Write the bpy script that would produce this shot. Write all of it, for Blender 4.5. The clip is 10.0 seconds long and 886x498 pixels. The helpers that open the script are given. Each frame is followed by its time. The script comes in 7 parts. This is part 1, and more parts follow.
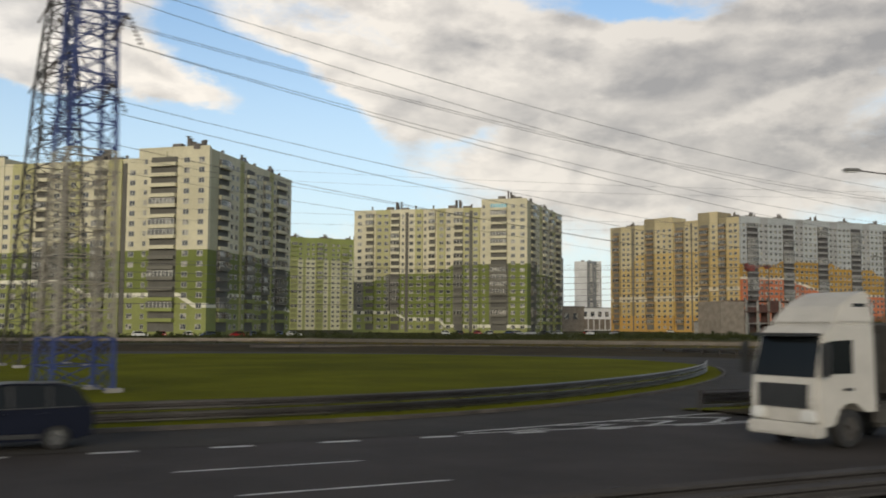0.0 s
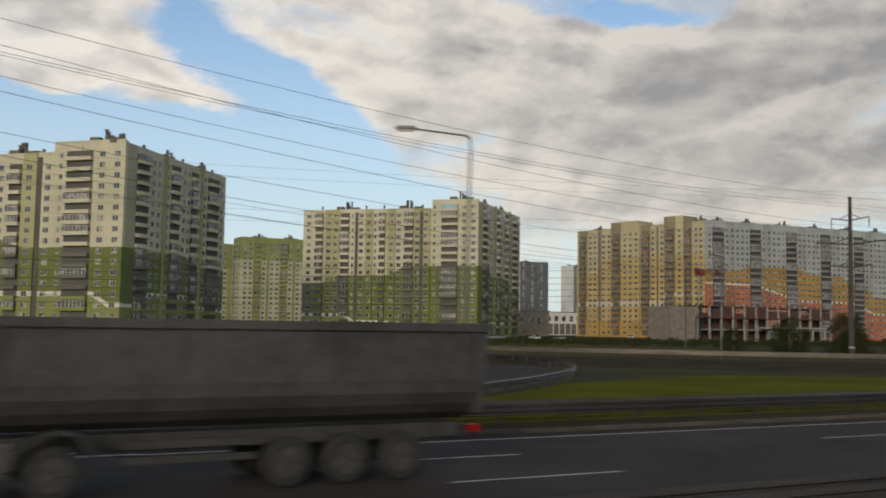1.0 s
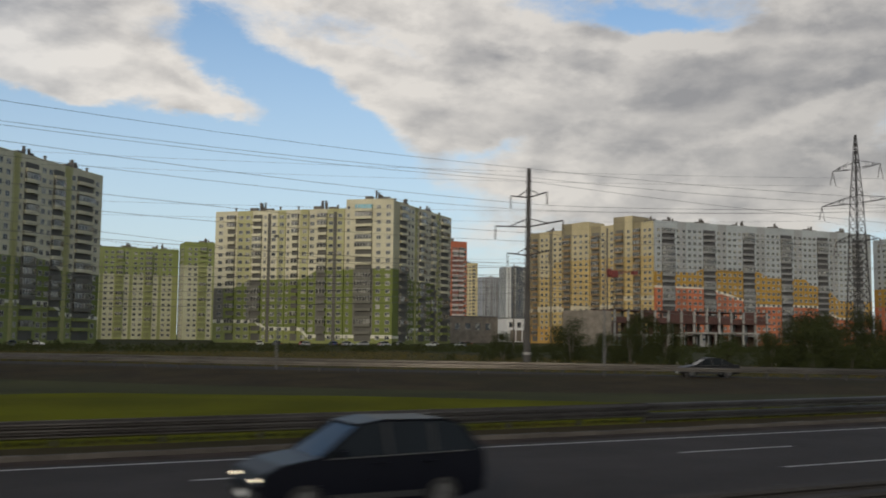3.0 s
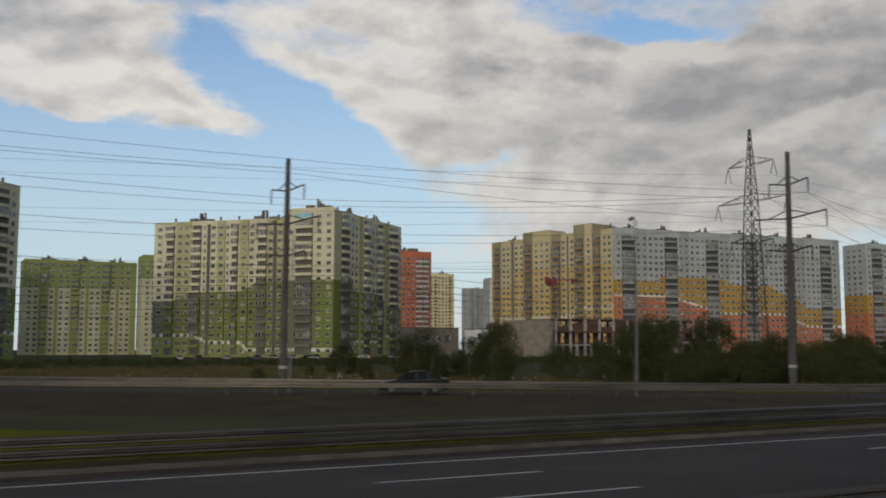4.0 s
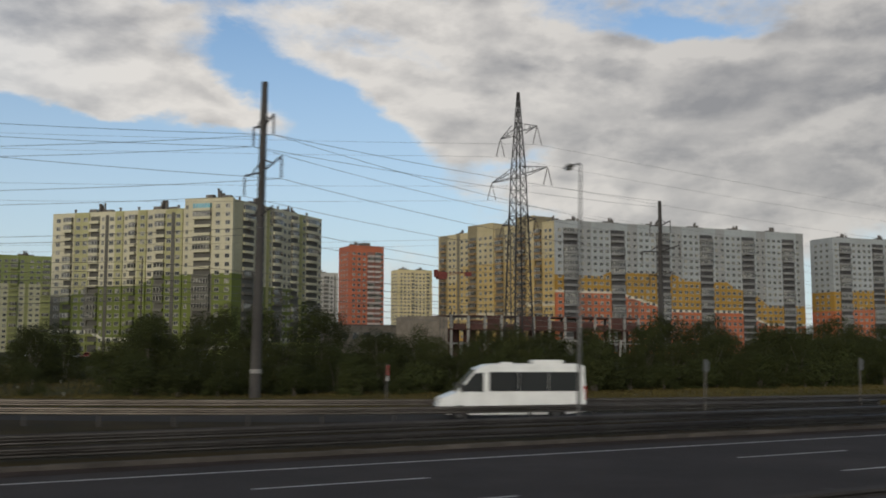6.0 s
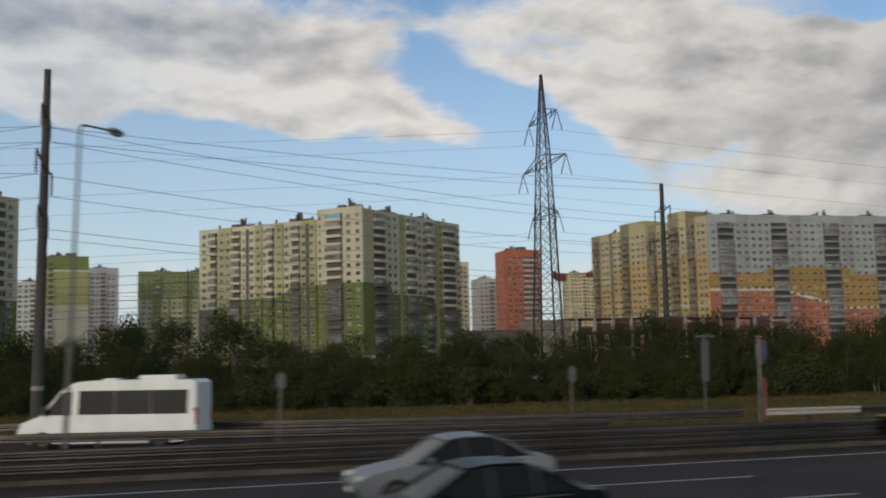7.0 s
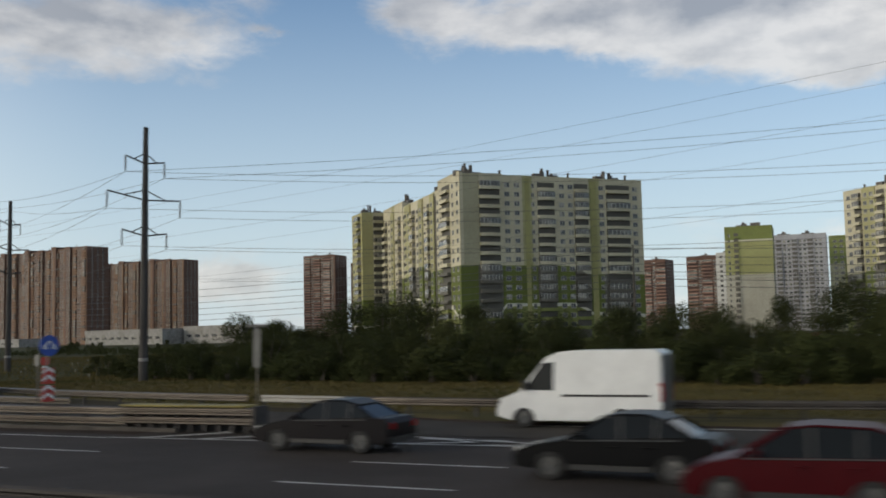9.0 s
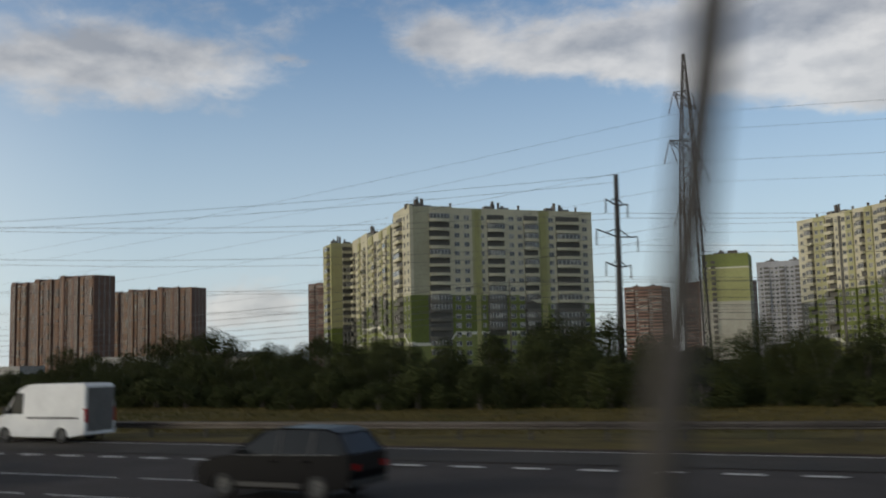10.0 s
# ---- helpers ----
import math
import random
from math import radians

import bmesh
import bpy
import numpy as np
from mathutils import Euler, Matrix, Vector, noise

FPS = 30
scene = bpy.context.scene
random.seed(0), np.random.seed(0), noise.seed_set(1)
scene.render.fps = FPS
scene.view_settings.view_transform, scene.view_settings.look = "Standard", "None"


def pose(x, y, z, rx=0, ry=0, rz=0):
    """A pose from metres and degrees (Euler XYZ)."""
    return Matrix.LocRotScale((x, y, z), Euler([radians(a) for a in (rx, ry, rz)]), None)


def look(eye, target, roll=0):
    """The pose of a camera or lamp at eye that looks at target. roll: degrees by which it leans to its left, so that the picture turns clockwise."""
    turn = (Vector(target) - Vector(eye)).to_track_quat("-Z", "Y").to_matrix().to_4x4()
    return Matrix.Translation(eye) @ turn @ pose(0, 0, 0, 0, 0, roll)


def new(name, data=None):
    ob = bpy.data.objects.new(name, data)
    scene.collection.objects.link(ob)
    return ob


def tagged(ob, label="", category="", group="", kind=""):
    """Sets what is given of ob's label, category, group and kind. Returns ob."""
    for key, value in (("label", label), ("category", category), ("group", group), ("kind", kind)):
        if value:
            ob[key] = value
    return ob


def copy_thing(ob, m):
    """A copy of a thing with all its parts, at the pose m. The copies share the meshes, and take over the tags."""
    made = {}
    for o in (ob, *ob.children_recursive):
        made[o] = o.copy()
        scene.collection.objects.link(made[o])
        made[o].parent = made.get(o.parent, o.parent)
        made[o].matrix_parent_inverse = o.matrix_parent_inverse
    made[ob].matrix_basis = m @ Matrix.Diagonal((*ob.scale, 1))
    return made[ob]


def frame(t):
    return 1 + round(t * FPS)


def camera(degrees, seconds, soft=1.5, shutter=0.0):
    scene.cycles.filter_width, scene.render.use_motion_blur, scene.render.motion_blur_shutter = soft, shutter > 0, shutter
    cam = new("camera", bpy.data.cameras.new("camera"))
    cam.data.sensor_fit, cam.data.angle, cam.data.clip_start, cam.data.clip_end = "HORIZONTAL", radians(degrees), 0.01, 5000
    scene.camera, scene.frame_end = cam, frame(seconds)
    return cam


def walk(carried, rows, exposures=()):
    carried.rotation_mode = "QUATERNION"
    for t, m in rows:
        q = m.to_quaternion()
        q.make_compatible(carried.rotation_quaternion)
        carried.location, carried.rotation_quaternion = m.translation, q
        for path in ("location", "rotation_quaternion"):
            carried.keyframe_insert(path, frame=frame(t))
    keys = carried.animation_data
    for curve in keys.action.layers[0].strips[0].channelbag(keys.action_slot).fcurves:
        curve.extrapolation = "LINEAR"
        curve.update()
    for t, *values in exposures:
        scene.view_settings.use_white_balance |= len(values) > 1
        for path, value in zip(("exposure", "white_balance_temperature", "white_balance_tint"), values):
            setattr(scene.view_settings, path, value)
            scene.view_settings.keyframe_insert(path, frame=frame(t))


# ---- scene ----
# The camera looks out sideways from a train that runs along the highway.
# Rows: seconds, x, y, z, yaw to the left of +y, pitch, roll.
PATH = [
    (0, 0.00, 3.15, 3.28, -29.56, 4.30, 0.21),
    (0.5, 11.78, 2.55, 3.28, -29.60, 4.64, 0.27),
    (1, 23.63, 2.02, 3.28, -29.54, 4.51, 0.77),
    (1.5, 35.54, 1.54, 3.28, -28.80, 4.63, 0.30),
    (2, 47.54, 1.13, 3.28, -28.56, 4.63, 0.66),
    (2.5, 59.60, 0.79, 3.28, -28.40, 5.23, 0.21),
    (2.7, 64.44, 0.67, 3.28, -28.23, 4.91, 0.41),
    (3.8, 91.29, 0.18, 3.28, -28.48, 5.12, 0.76),
    (4, 96.21, 0.13, 3.28, -28.24, 5.62, -0.08),
    (4.5, 108.55, 0.03, 3.28, -28.54, 5.62, 0.45),
    (5, 120.97, 0.00, 3.28, -28.12, 5.76, 0.16),
    (5.2, 125.96, 0.01, 3.28, -28.04, 5.73, 0.30),
    (6.3, 153.58, 0.21, 3.28, -24.46, 5.24, -0.32),
    (6.5, 158.65, 0.28, 3.28, -21.25, 5.25, -0.47),
    (7, 171.35, 0.50, 3.28, -15.50, 5.92, -1.02),
    (7.5, 184.12, 0.79, 3.28, -7.02, 4.80, -0.06),
    (8, 196.96, 1.13, 3.28, 3.54, 4.94, -1.24),
    (8.5, 209.87, 1.54, 3.28, 17.81, 2.67, -0.16),
    (9, 222.86, 2.02, 3.28, 27.12, 4.79, -1.23),
    (9.5, 235.92, 2.55, 3.28, 27.28, 4.88, -0.17),
    (9.8, 243.78, 2.91, 3.28, 28.01, 7.08, -2.21),
    (10, 249.04, 3.15, 3.28, 28.44, 6.29, -1.36),
]
cam = camera(47.27, 10.0, soft=1.8, shutter=1.0)
scene.cycles.rolling_shutter_type = "TOP"
scene.cycles.rolling_shutter_duration = 0.35


def sight(x, y, z, yaw, pitch, roll):
    """The camera's pose from its heading, tilt and lean."""
    a, b = radians(yaw), radians(pitch)
    way = Vector((-math.sin(a) * math.cos(b), math.cos(a) * math.cos(b), math.sin(b)))
    eye = Vector((x, y, z))
    return look(eye, eye + way, roll)


walk(cam, [(t, sight(*row)) for t, *row in PATH],
     [(0.0, 0.20, 6900, 10), (0.5, 0.10, 6850, 10), (1.0, -0.03, 6850, 10), (2.5, -0.10, 6700, 10), (4.5, -0.20, 6600, 10), (6.5, -0.18, 6550, 10), (7.5, -0.17, 6600, 10), (8.5, 0.03, 6600, 10), (9.5, 0.0, 6600, 10), (10.0, -0.12, 6560, 10)])
# ---- world, sun ----
SUN_AZIMUTH, SUN_HEIGHT = 226.0, 16.0   # the way to the sun: degrees from +x towards +y, and above the horizon


def node(tree, kind, x=0, **inputs):
    n = tree.nodes.new(kind)
    n.location.x = x
    for key, value in inputs.items():
        n.inputs[key.replace("_", " ")].default_value = value
    return n


def maths(tree, op, a, b=None, c=None, clamp=False):
    n = tree.nodes.new("ShaderNodeMath")
    n.operation, n.use_clamp = op, clamp
    for slot, value in enumerate((a, b, c)):
        if value is None:
            continue
        if isinstance(value, (int, float)):
            n.inputs[slot].default_value = value
        else:
            tree.links.new(value, n.inputs[slot])
    return n.outputs[0]


def mix(tree, factor, a, b, blend="MIX"):
    n = tree.nodes.new("ShaderNodeMix")
    n.data_type, n.blend_type = "RGBA", blend
    for slot, value in ((0, factor), (6, a), (7, b)):
        if isinstance(value, (int, float)):
            n.inputs[slot].default_value = value
        elif isinstance(value, tuple):
            n.inputs[slot].default_value = (*value[:3], 1)
        else:
            tree.links.new(value, n.inputs[slot])
    return n.outputs[2]


def ramp_value(tree, value, low, high):
    n = tree.nodes.new("ShaderNodeMapRange")
    n.interpolation_type = "SMOOTHSTEP"
    tree.links.new(value, n.inputs[0])
    n.inputs[1].default_value, n.inputs[2].default_value = low, high
    return n.outputs[0]


def noise_at(tree, vector, scale, detail=5.0, rough=0.55, distort=0.0):
    n = tree.nodes.new("ShaderNodeTexNoise")
    tree.links.new(vector, n.inputs["Vector"])
    n.inputs["Scale"].default_value, n.inputs["Detail"].default_value = scale, detail
    n.inputs["Roughness"].default_value, n.inputs["Distortion"].default_value = rough, distort
    return n.outputs[0]


# Clouds and clear gaps: heading to the left of +y, height, half length, half width (degrees), slant, weight.
CLOUDS_AHEAD = [
    (-7.6, 16.4, 6.72, 1.92, 4, 0.48),
    (-6.0, 13.9, 3.84, 1.15, 12, 0.47),
    (-10.4, 14.3, 1.92, 0.7, 8, 0.43),
    (-7.1, 12.8, 4.16, 0.7, 12, 0.39),
    (-13.0, 13.4, 2.4, 0.77, 15, 0.39),
    (-16.1, 12.1, 5.44, 0.83, 14, 0.48),
    (-13.5, 18.0, 3.52, 0.7, 0, 0.35),
    (-19.1, 18.4, 3.52, 0.64, 0, 0.35),
    (-17.2, 16.7, 2.24, 0.9, 18, 0.58),
    (-22.4, 14.8, 4.8, 1.44, 22, 0.58),
    (-27.6, 17.8, 5.44, 1.92, 8, 0.69),
    (-35.4, 14.4, 10.55, 2.88, 4, 0.78),
    (-45.7, 15.1, 10.55, 1.92, -2, 0.78),
    (-43.2, 11.6, 11.19, 1.92, 2, 0.74),
    (-27.0, 9.1, 4.8, 0.7, 4, 0.51),
    (-40.0, 8.6, 11.19, 1.6, 0, 0.64),
]
CLOUDS_OVERHEAD = [
    (-46.0, 8.0, 9.0, 2.2, 0, 0.5),
    (-38.0, 6.0, 12.0, 1.6, 0, 0.35),
    (-50.6, 16.4, 3.84, 1.92, 0, 0.7),
    (-25.6, 11.9, 2.24, 1.28, 25, 0.6),
    (-29.5, 12.6, 3.52, 1.76, 8, 0.6),
    (-34.7, 8.4, 4.48, 1.12, 0, 0.5),
    (-3.9, 14.6, 10.55, 1.02, 3, 0.62),
    (1.4, 18.4, 10.55, 1.28, 0, 0.62),
    (-12.9, 13.8, 5.12, 0.96, 9, 0.5),
    (-18.1, 12.3, 2.88, 0.77, 4, 0.5),
    (5.1, 13.1, 4.8, 1.28, 0, 0.45),
]
CLOUDS_BEHIND = [
    (49.7, 16.0, 4.8, 1.76, 0, 0.8),
    (41.8, 16.6, 4.16, 1.28, 0, 0.75),
    (43.2, 14.2, 3.2, 0.77, 8, 0.65),
    (36.8, 17.1, 0.7, 0.32, 0, 0.5),
    (28.7, 18.1, 2.24, 0.83, 0, 0.6),
    (19.6, 16.9, 6.08, 1.34, 4, 0.65),
    (12.4, 15.3, 5.76, 1.09, 6, 0.6),
    (5.7, 13.1, 3.84, 1.28, 10, 0.55),
    (9.3, 16.9, 8.0, 1.28, 0, 0.6),
    (40.0, 3.4, 1.92, 0.96, -10, 1.0),
    (14.1, 17.5, 10.55, 1.15, -2, 0.6),
    (1.2, 14.7, 6.4, 0.96, 4, 0.55),
    (-10.9, 13.1, 6.4, 1.09, 4, 0.5),
    (-18.3, 15.4, 5.12, 1.28, 0, 0.4),
]
CLEAR_GAPS = [
    (-14.7, 16.7, 2.2, 1.5, -40, -0.85),
    (-11.2, 13.0, 2.4, 0.6, -20, -0.6),
    (-19.6, 13.7, 3.6, 1.9, 35, -1.15),
    (-22.1, 11.9, 3.2, 1.45, 40, -0.9),
    (-22.3, 17.3, 2.64, 0.83, 5, -0.25),
    (-26.3, 15.8, 2.46, 0.62, 10, -0.32),
    (-40.8, 17.4, 4.93, 0.55, 5, -0.82),
    (-31.5, 10.9, 1.58, 0.49, -20, -0.44),
    (-18.6, 9.6, 13.37, 1.18, 6, -0.87),
    (-14.1, 6.9, 14.07, 1.38, 0, -0.66),
    (-16.8, 14.5, 2.11, 1.56, 60, -0.66),
    (-2.7, 10.4, 14.77, 1.56, 0, -0.87),
]
CLEAR_BEHIND = [
    (33.2, 16.8, 2.56, 1.6, 0, -0.6),
    (34.5, 10.9, 19.19, 3.52, 0, -0.8),
    (25.7, 16.3, 1.28, 1.28, 0, -0.3),
    (6.1, 9.8, 22.39, 1.92, 0, -0.7),
    (23.2, 13.2, 5.12, 1.6, 0, -0.6),
]
# dull undersides and bright edges of the banks, in the same terms
CLOUD_SHADES = [
    (-8.4, 16.3, 7.04, 1.28, 3, 0.28),
    (-41.1, 14.9, 9.59, 0.51, 2, 0.19),
    (-37.9, 11.2, 4.48, 0.96, 0, 0.17),
    (-50.4, 10.0, 4.16, 1.92, 0, 0.3),
    (-46.2, 13.9, 5.12, 0.45, 5, 0.17),
    (-51.7, 14.8, 2.24, 2.88, 0, 0.22),
    (-29.5, 11.3, 2.88, 0.7, 10, 0.17),
    (-32.1, 15.4, 3.52, 0.77, 0, 0.14),
    (-16.6, 16.9, 1.92, 0.58, 15, -0.44),
    (-39.2, 16.2, 10.55, 0.38, 3, -0.55),
    (-48.2, 12.1, 3.52, 0.42, -18, -0.55),
    (-37.9, 12.3, 2.88, 0.38, 0, -0.33),
    (-25.6, 14.4, 3.84, 0.58, 10, -0.39),
    (-16.1, 12.4, 5.12, 0.45, 14, -0.44),
    (-44.7, 10.8, 3.52, 0.29, -10, -0.33),
    (-5.9, 14.2, 3.2, 0.45, 8, -0.33),
]
CLOUD_SHADES_FAR = [
    (1.3, 18.1, 10.55, 1.28, 0, 0.35),
    (-5.2, 12.5, 9.59, 0.38, 2, 0.25),
    (-6.5, 15.1, 10.55, 0.51, 3, -0.35),
    (48.6, 16.3, 5.44, 1.28, 0, 0.35),
    (41.8, 15.8, 3.52, 0.7, 0, -0.35),
    (18.6, 16.1, 6.4, 0.7, 4, -0.3),
    (13.9, 17.6, 8.32, 0.7, 0, 0.25),
    (-28.3, 8.8, 6.4, 0.45, 3, -0.3),
]


def make_world():
    world = bpy.data.worlds.new("evening_sky")
    scene.world = world
    world.use_nodes = True
    tree = world.node_tree
    tree.nodes.clear()
    link = tree.links.new
    sky = tree.nodes.new("ShaderNodeTexSky")
    sky.sky_type, sky.sun_disc = "NISHITA", False
    sky.sun_elevation, sky.sun_rotation = radians(SUN_HEIGHT), radians(90 - SUN_AZIMUTH)
    sky.air_density, sky.dust_density, sky.ozone_density = 1.0, 0.6, 2.0
    at = tree.nodes.new("ShaderNodeTexCoord")
    parts = tree.nodes.new("ShaderNodeSeparateXYZ")
    link(at.outputs["Generated"], parts.inputs[0])
    x, y, z = parts.outputs
    yaw = maths(tree, "MULTIPLY", maths(tree, "ARCTAN2", maths(tree, "MULTIPLY", x, -1.0), y), 57.2958)
    height = maths(tree, "MULTIPLY", maths(tree, "ARCSINE", z), 57.2958)
    flat = tree.nodes.new("ShaderNodeCombineXYZ")
    link(maths(tree, "MULTIPLY", yaw, 0.075), flat.inputs[0])
    link(maths(tree, "MULTIPLY", height, 0.15), flat.inputs[1])
    link(maths(tree, "MULTIPLY", y, 0.4), flat.inputs[2])
    large = noise_at(tree, flat.outputs[0], 1.3, 6.0, 0.55, 0.2)
    fine = noise_at(tree, flat.outputs[0], 4.2, 8.0, 0.62, 0.25)
    # the banks are frayed by swirling their edges
    swirl_a = maths(tree, "MULTIPLY", maths(tree, "SUBTRACT", noise_at(tree, flat.outputs[0], 2.1, 6.0, 0.62), 0.5), 3.8)
    swirl_b = maths(tree, "MULTIPLY", maths(tree, "SUBTRACT", noise_at(tree, flat.outputs[0], 2.9, 6.0, 0.62), 0.5), 2.4)
    yaw_s, height_s = maths(tree, "ADD", yaw, swirl_a), maths(tree, "ADD", height, swirl_b)
    cover = maths(tree, "ADD", maths(tree, "MULTIPLY", maths(tree, "SUBTRACT", large, 0.5), 0.8), maths(tree, "MULTIPLY", maths(tree, "SUBTRACT", fine, 0.5), 1.15))

    def gathered(total, patches):
        for heading, up, wide, tall, slant, weight in patches:
            c, s = math.cos(radians(slant)), math.sin(radians(slant))
            dx, dy = maths(tree, "SUBTRACT", yaw_s, float(heading)), maths(tree, "SUBTRACT", height_s, float(up))
            a = maths(tree, "MULTIPLY_ADD", dy, s / wide, maths(tree, "MULTIPLY", dx, c / wide))
            b = maths(tree, "MULTIPLY_ADD", dx, -s / tall, maths(tree, "MULTIPLY", dy, c / tall))
            r = maths(tree, "MULTIPLY_ADD", a, a, maths(tree, "MULTIPLY", b, b))
            total = maths(tree, "MULTIPLY_ADD", maths(tree, "EXPONENT", maths(tree, "MULTIPLY", r, -0.7)), float(weight), total)
        return total

    cover = gathered(cover, CLOUDS_AHEAD + CLOUDS_OVERHEAD + CLOUDS_BEHIND + CLEAR_GAPS + CLEAR_BEHIND)
    mask = ramp_value(tree, cover, -0.14, 0.66)
    mask = maths(tree, "MULTIPLY", mask, maths(tree, "SUBTRACT", 1.0, maths(tree, "MULTIPLY", ramp_value(tree, yaw, -14.0, 12.0), 0.28)))
    # thick dull cloud lies ahead; the lower banks are thin and bright
    a = maths(tree, "DIVIDE", maths(tree, "ADD", yaw, 54.0), 22.0)
    b = maths(tree, "DIVIDE", maths(tree, "SUBTRACT", height, 13.0), 11.0)
    thick = maths(tree, "EXPONENT", maths(tree, "MULTIPLY", maths(tree, "ADD", maths(tree, "MULTIPLY", a, a), maths(tree, "MULTIPLY", b, b)), -0.8))
    # dark deck above the view, added to keep skylight off the ground
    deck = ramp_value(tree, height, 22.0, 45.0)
    gloom = maths(tree, "ADD", maths(tree, "MULTIPLY", thick, 0.30), 0.32)
    shadow = maths(tree, "ADD", noise_at(tree, flat.outputs[0], 2.6, 7.0, 0.58, 0.2), maths(tree, "MULTIPLY", maths(tree, "SUBTRACT", cover, 0.6), 0.22))
    dense = maths(tree, "MULTIPLY", ramp_value(tree, shadow, 0.38, 0.70), gloom)
    dense = maths(tree, "ADD", gathered(dense, CLOUD_SHADES + CLOUD_SHADES_FAR), maths(tree, "MULTIPLY", ramp_value(tree, yaw, -8.0, 46.0), 0.40), clamp=True)
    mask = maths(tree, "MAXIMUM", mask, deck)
    # relief of the billows: their sides towards the upper left catch the light
    shift = tree.nodes.new("ShaderNodeVectorMath")
    shift.operation = "ADD"
    link(flat.outputs[0], shift.inputs[0])
    shift.inputs[1].default_value = (0.06, 0.10, 0.0)
    relief = maths(tree, "SUBTRACT", noise_at(tree, flat.outputs[0], 2.2, 6.0, 0.52, 0.1), noise_at(tree, shift.outputs[0], 2.2, 6.0, 0.52, 0.1))
    dense = maths(tree, "ADD", dense, maths(tree, "MULTIPLY", relief, -2.2), clamp=True)
    lit = mix(tree, dense, (0.88, 0.84, 0.785), (0.36, 0.355, 0.36))
    lit = mix(tree, maths(tree, "MULTIPLY", thick, 0.42), lit, (0.24, 0.235, 0.235))
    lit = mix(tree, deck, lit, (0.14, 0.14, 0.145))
    # towards the horizon the clouds thin into a pale veil
    veil = ramp_value(tree, height, 24.0, -3.0)
    clear = mix(tree, 1.0, sky.outputs[0], (0.116, 0.134, 0.150), "MULTIPLY")
    clear = mix(tree, maths(tree, "MULTIPLY", veil, 0.85), clear, (0.63, 0.735, 0.81))
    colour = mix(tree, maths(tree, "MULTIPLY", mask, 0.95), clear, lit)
    # an unseen warm belt about the low sun, added to brighten the walls
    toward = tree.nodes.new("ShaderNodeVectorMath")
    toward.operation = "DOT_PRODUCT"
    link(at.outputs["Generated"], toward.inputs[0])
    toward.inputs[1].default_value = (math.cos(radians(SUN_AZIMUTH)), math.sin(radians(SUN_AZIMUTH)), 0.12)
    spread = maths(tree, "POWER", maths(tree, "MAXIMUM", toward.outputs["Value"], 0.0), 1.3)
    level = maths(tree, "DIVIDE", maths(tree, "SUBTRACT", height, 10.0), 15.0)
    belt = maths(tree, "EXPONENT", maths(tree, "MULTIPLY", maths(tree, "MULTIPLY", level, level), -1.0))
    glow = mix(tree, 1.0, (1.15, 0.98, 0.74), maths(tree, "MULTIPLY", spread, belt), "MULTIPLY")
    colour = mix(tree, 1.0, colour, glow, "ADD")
    back = node(tree, "ShaderNodeBackground", Strength=1.0)
    link(colour, back.inputs[0])
    out = tree.nodes.new("ShaderNodeOutputWorld")
    link(back.outputs[0], out.inputs[0])


make_world()
sun = new("sun", bpy.data.lights.new("sun", "SUN"))
sun.data.energy, sun.data.angle, sun.data.color = 1.05, radians(10), (1.0, 0.89, 0.72)
a, b = radians(SUN_AZIMUTH), radians(SUN_HEIGHT)
sun.matrix_world = look((0, 0, 200), Vector((0, 0, 200)) - Vector((math.cos(a) * math.cos(b), math.sin(a) * math.cos(b), math.sin(b))))
scene.view_settings.exposure = 0.0
# ---- materials ----
def surface(name, colour, rough=0.7, vary=0.25, scale=0.6, fine=9.0, metal=0.0, bump=0.15, stain=None, by_object=0.0, gloss=0.5):
    """A surface whose colour varies at two scales, with a fine relief."""
    m = bpy.data.materials.new(name)
    m.use_nodes = True
    tree = m.node_tree
    shade = tree.nodes["Principled BSDF"]
    place = tree.nodes.new("ShaderNodeNewGeometry").outputs["Position"]
    broad = noise_at(tree, place, scale, 5.0, 0.6)
    grain = noise_at(tree, place, fine, 4.0, 0.65)
    level = maths(tree, "ADD", maths(tree, "MULTIPLY", broad, 0.65), maths(tree, "MULTIPLY", grain, 0.35))
    low = tuple(v * (1 - vary) for v in colour)
    high = tuple(min(0.95, v * (1 + vary)) for v in colour)
    tone = mix(tree, ramp_value(tree, level, 0.3, 0.7), low, high)
    if stain:
        tone = mix(tree, maths(tree, "MULTIPLY", ramp_value(tree, noise_at(tree, place, scale * 0.35, 6.0, 0.6, 0.4), 0.5, 0.68), 0.75), tone, stain)
    if by_object:
        info = tree.nodes.new("ShaderNodeObjectInfo")
        tone = mix(tree, maths(tree, "MULTIPLY", info.outputs["Random"], by_object), tone, tuple(v * 0.45 for v in colour))
    tree.links.new(tone, shade.inputs["Base Color"])
    shade.inputs["Roughness"].default_value, shade.inputs["Metallic"].default_value = rough, metal
    shade.inputs["Specular IOR Level"].default_value = gloss
    if bump:
        relief = tree.nodes.new("ShaderNodeBump")
        relief.inputs["Strength"].default_value, relief.inputs["Distance"].default_value = bump, 0.03
        tree.links.new(grain, relief.inputs["Height"])
        tree.links.new(relief.outputs[0], shade.inputs["Normal"])
    return m


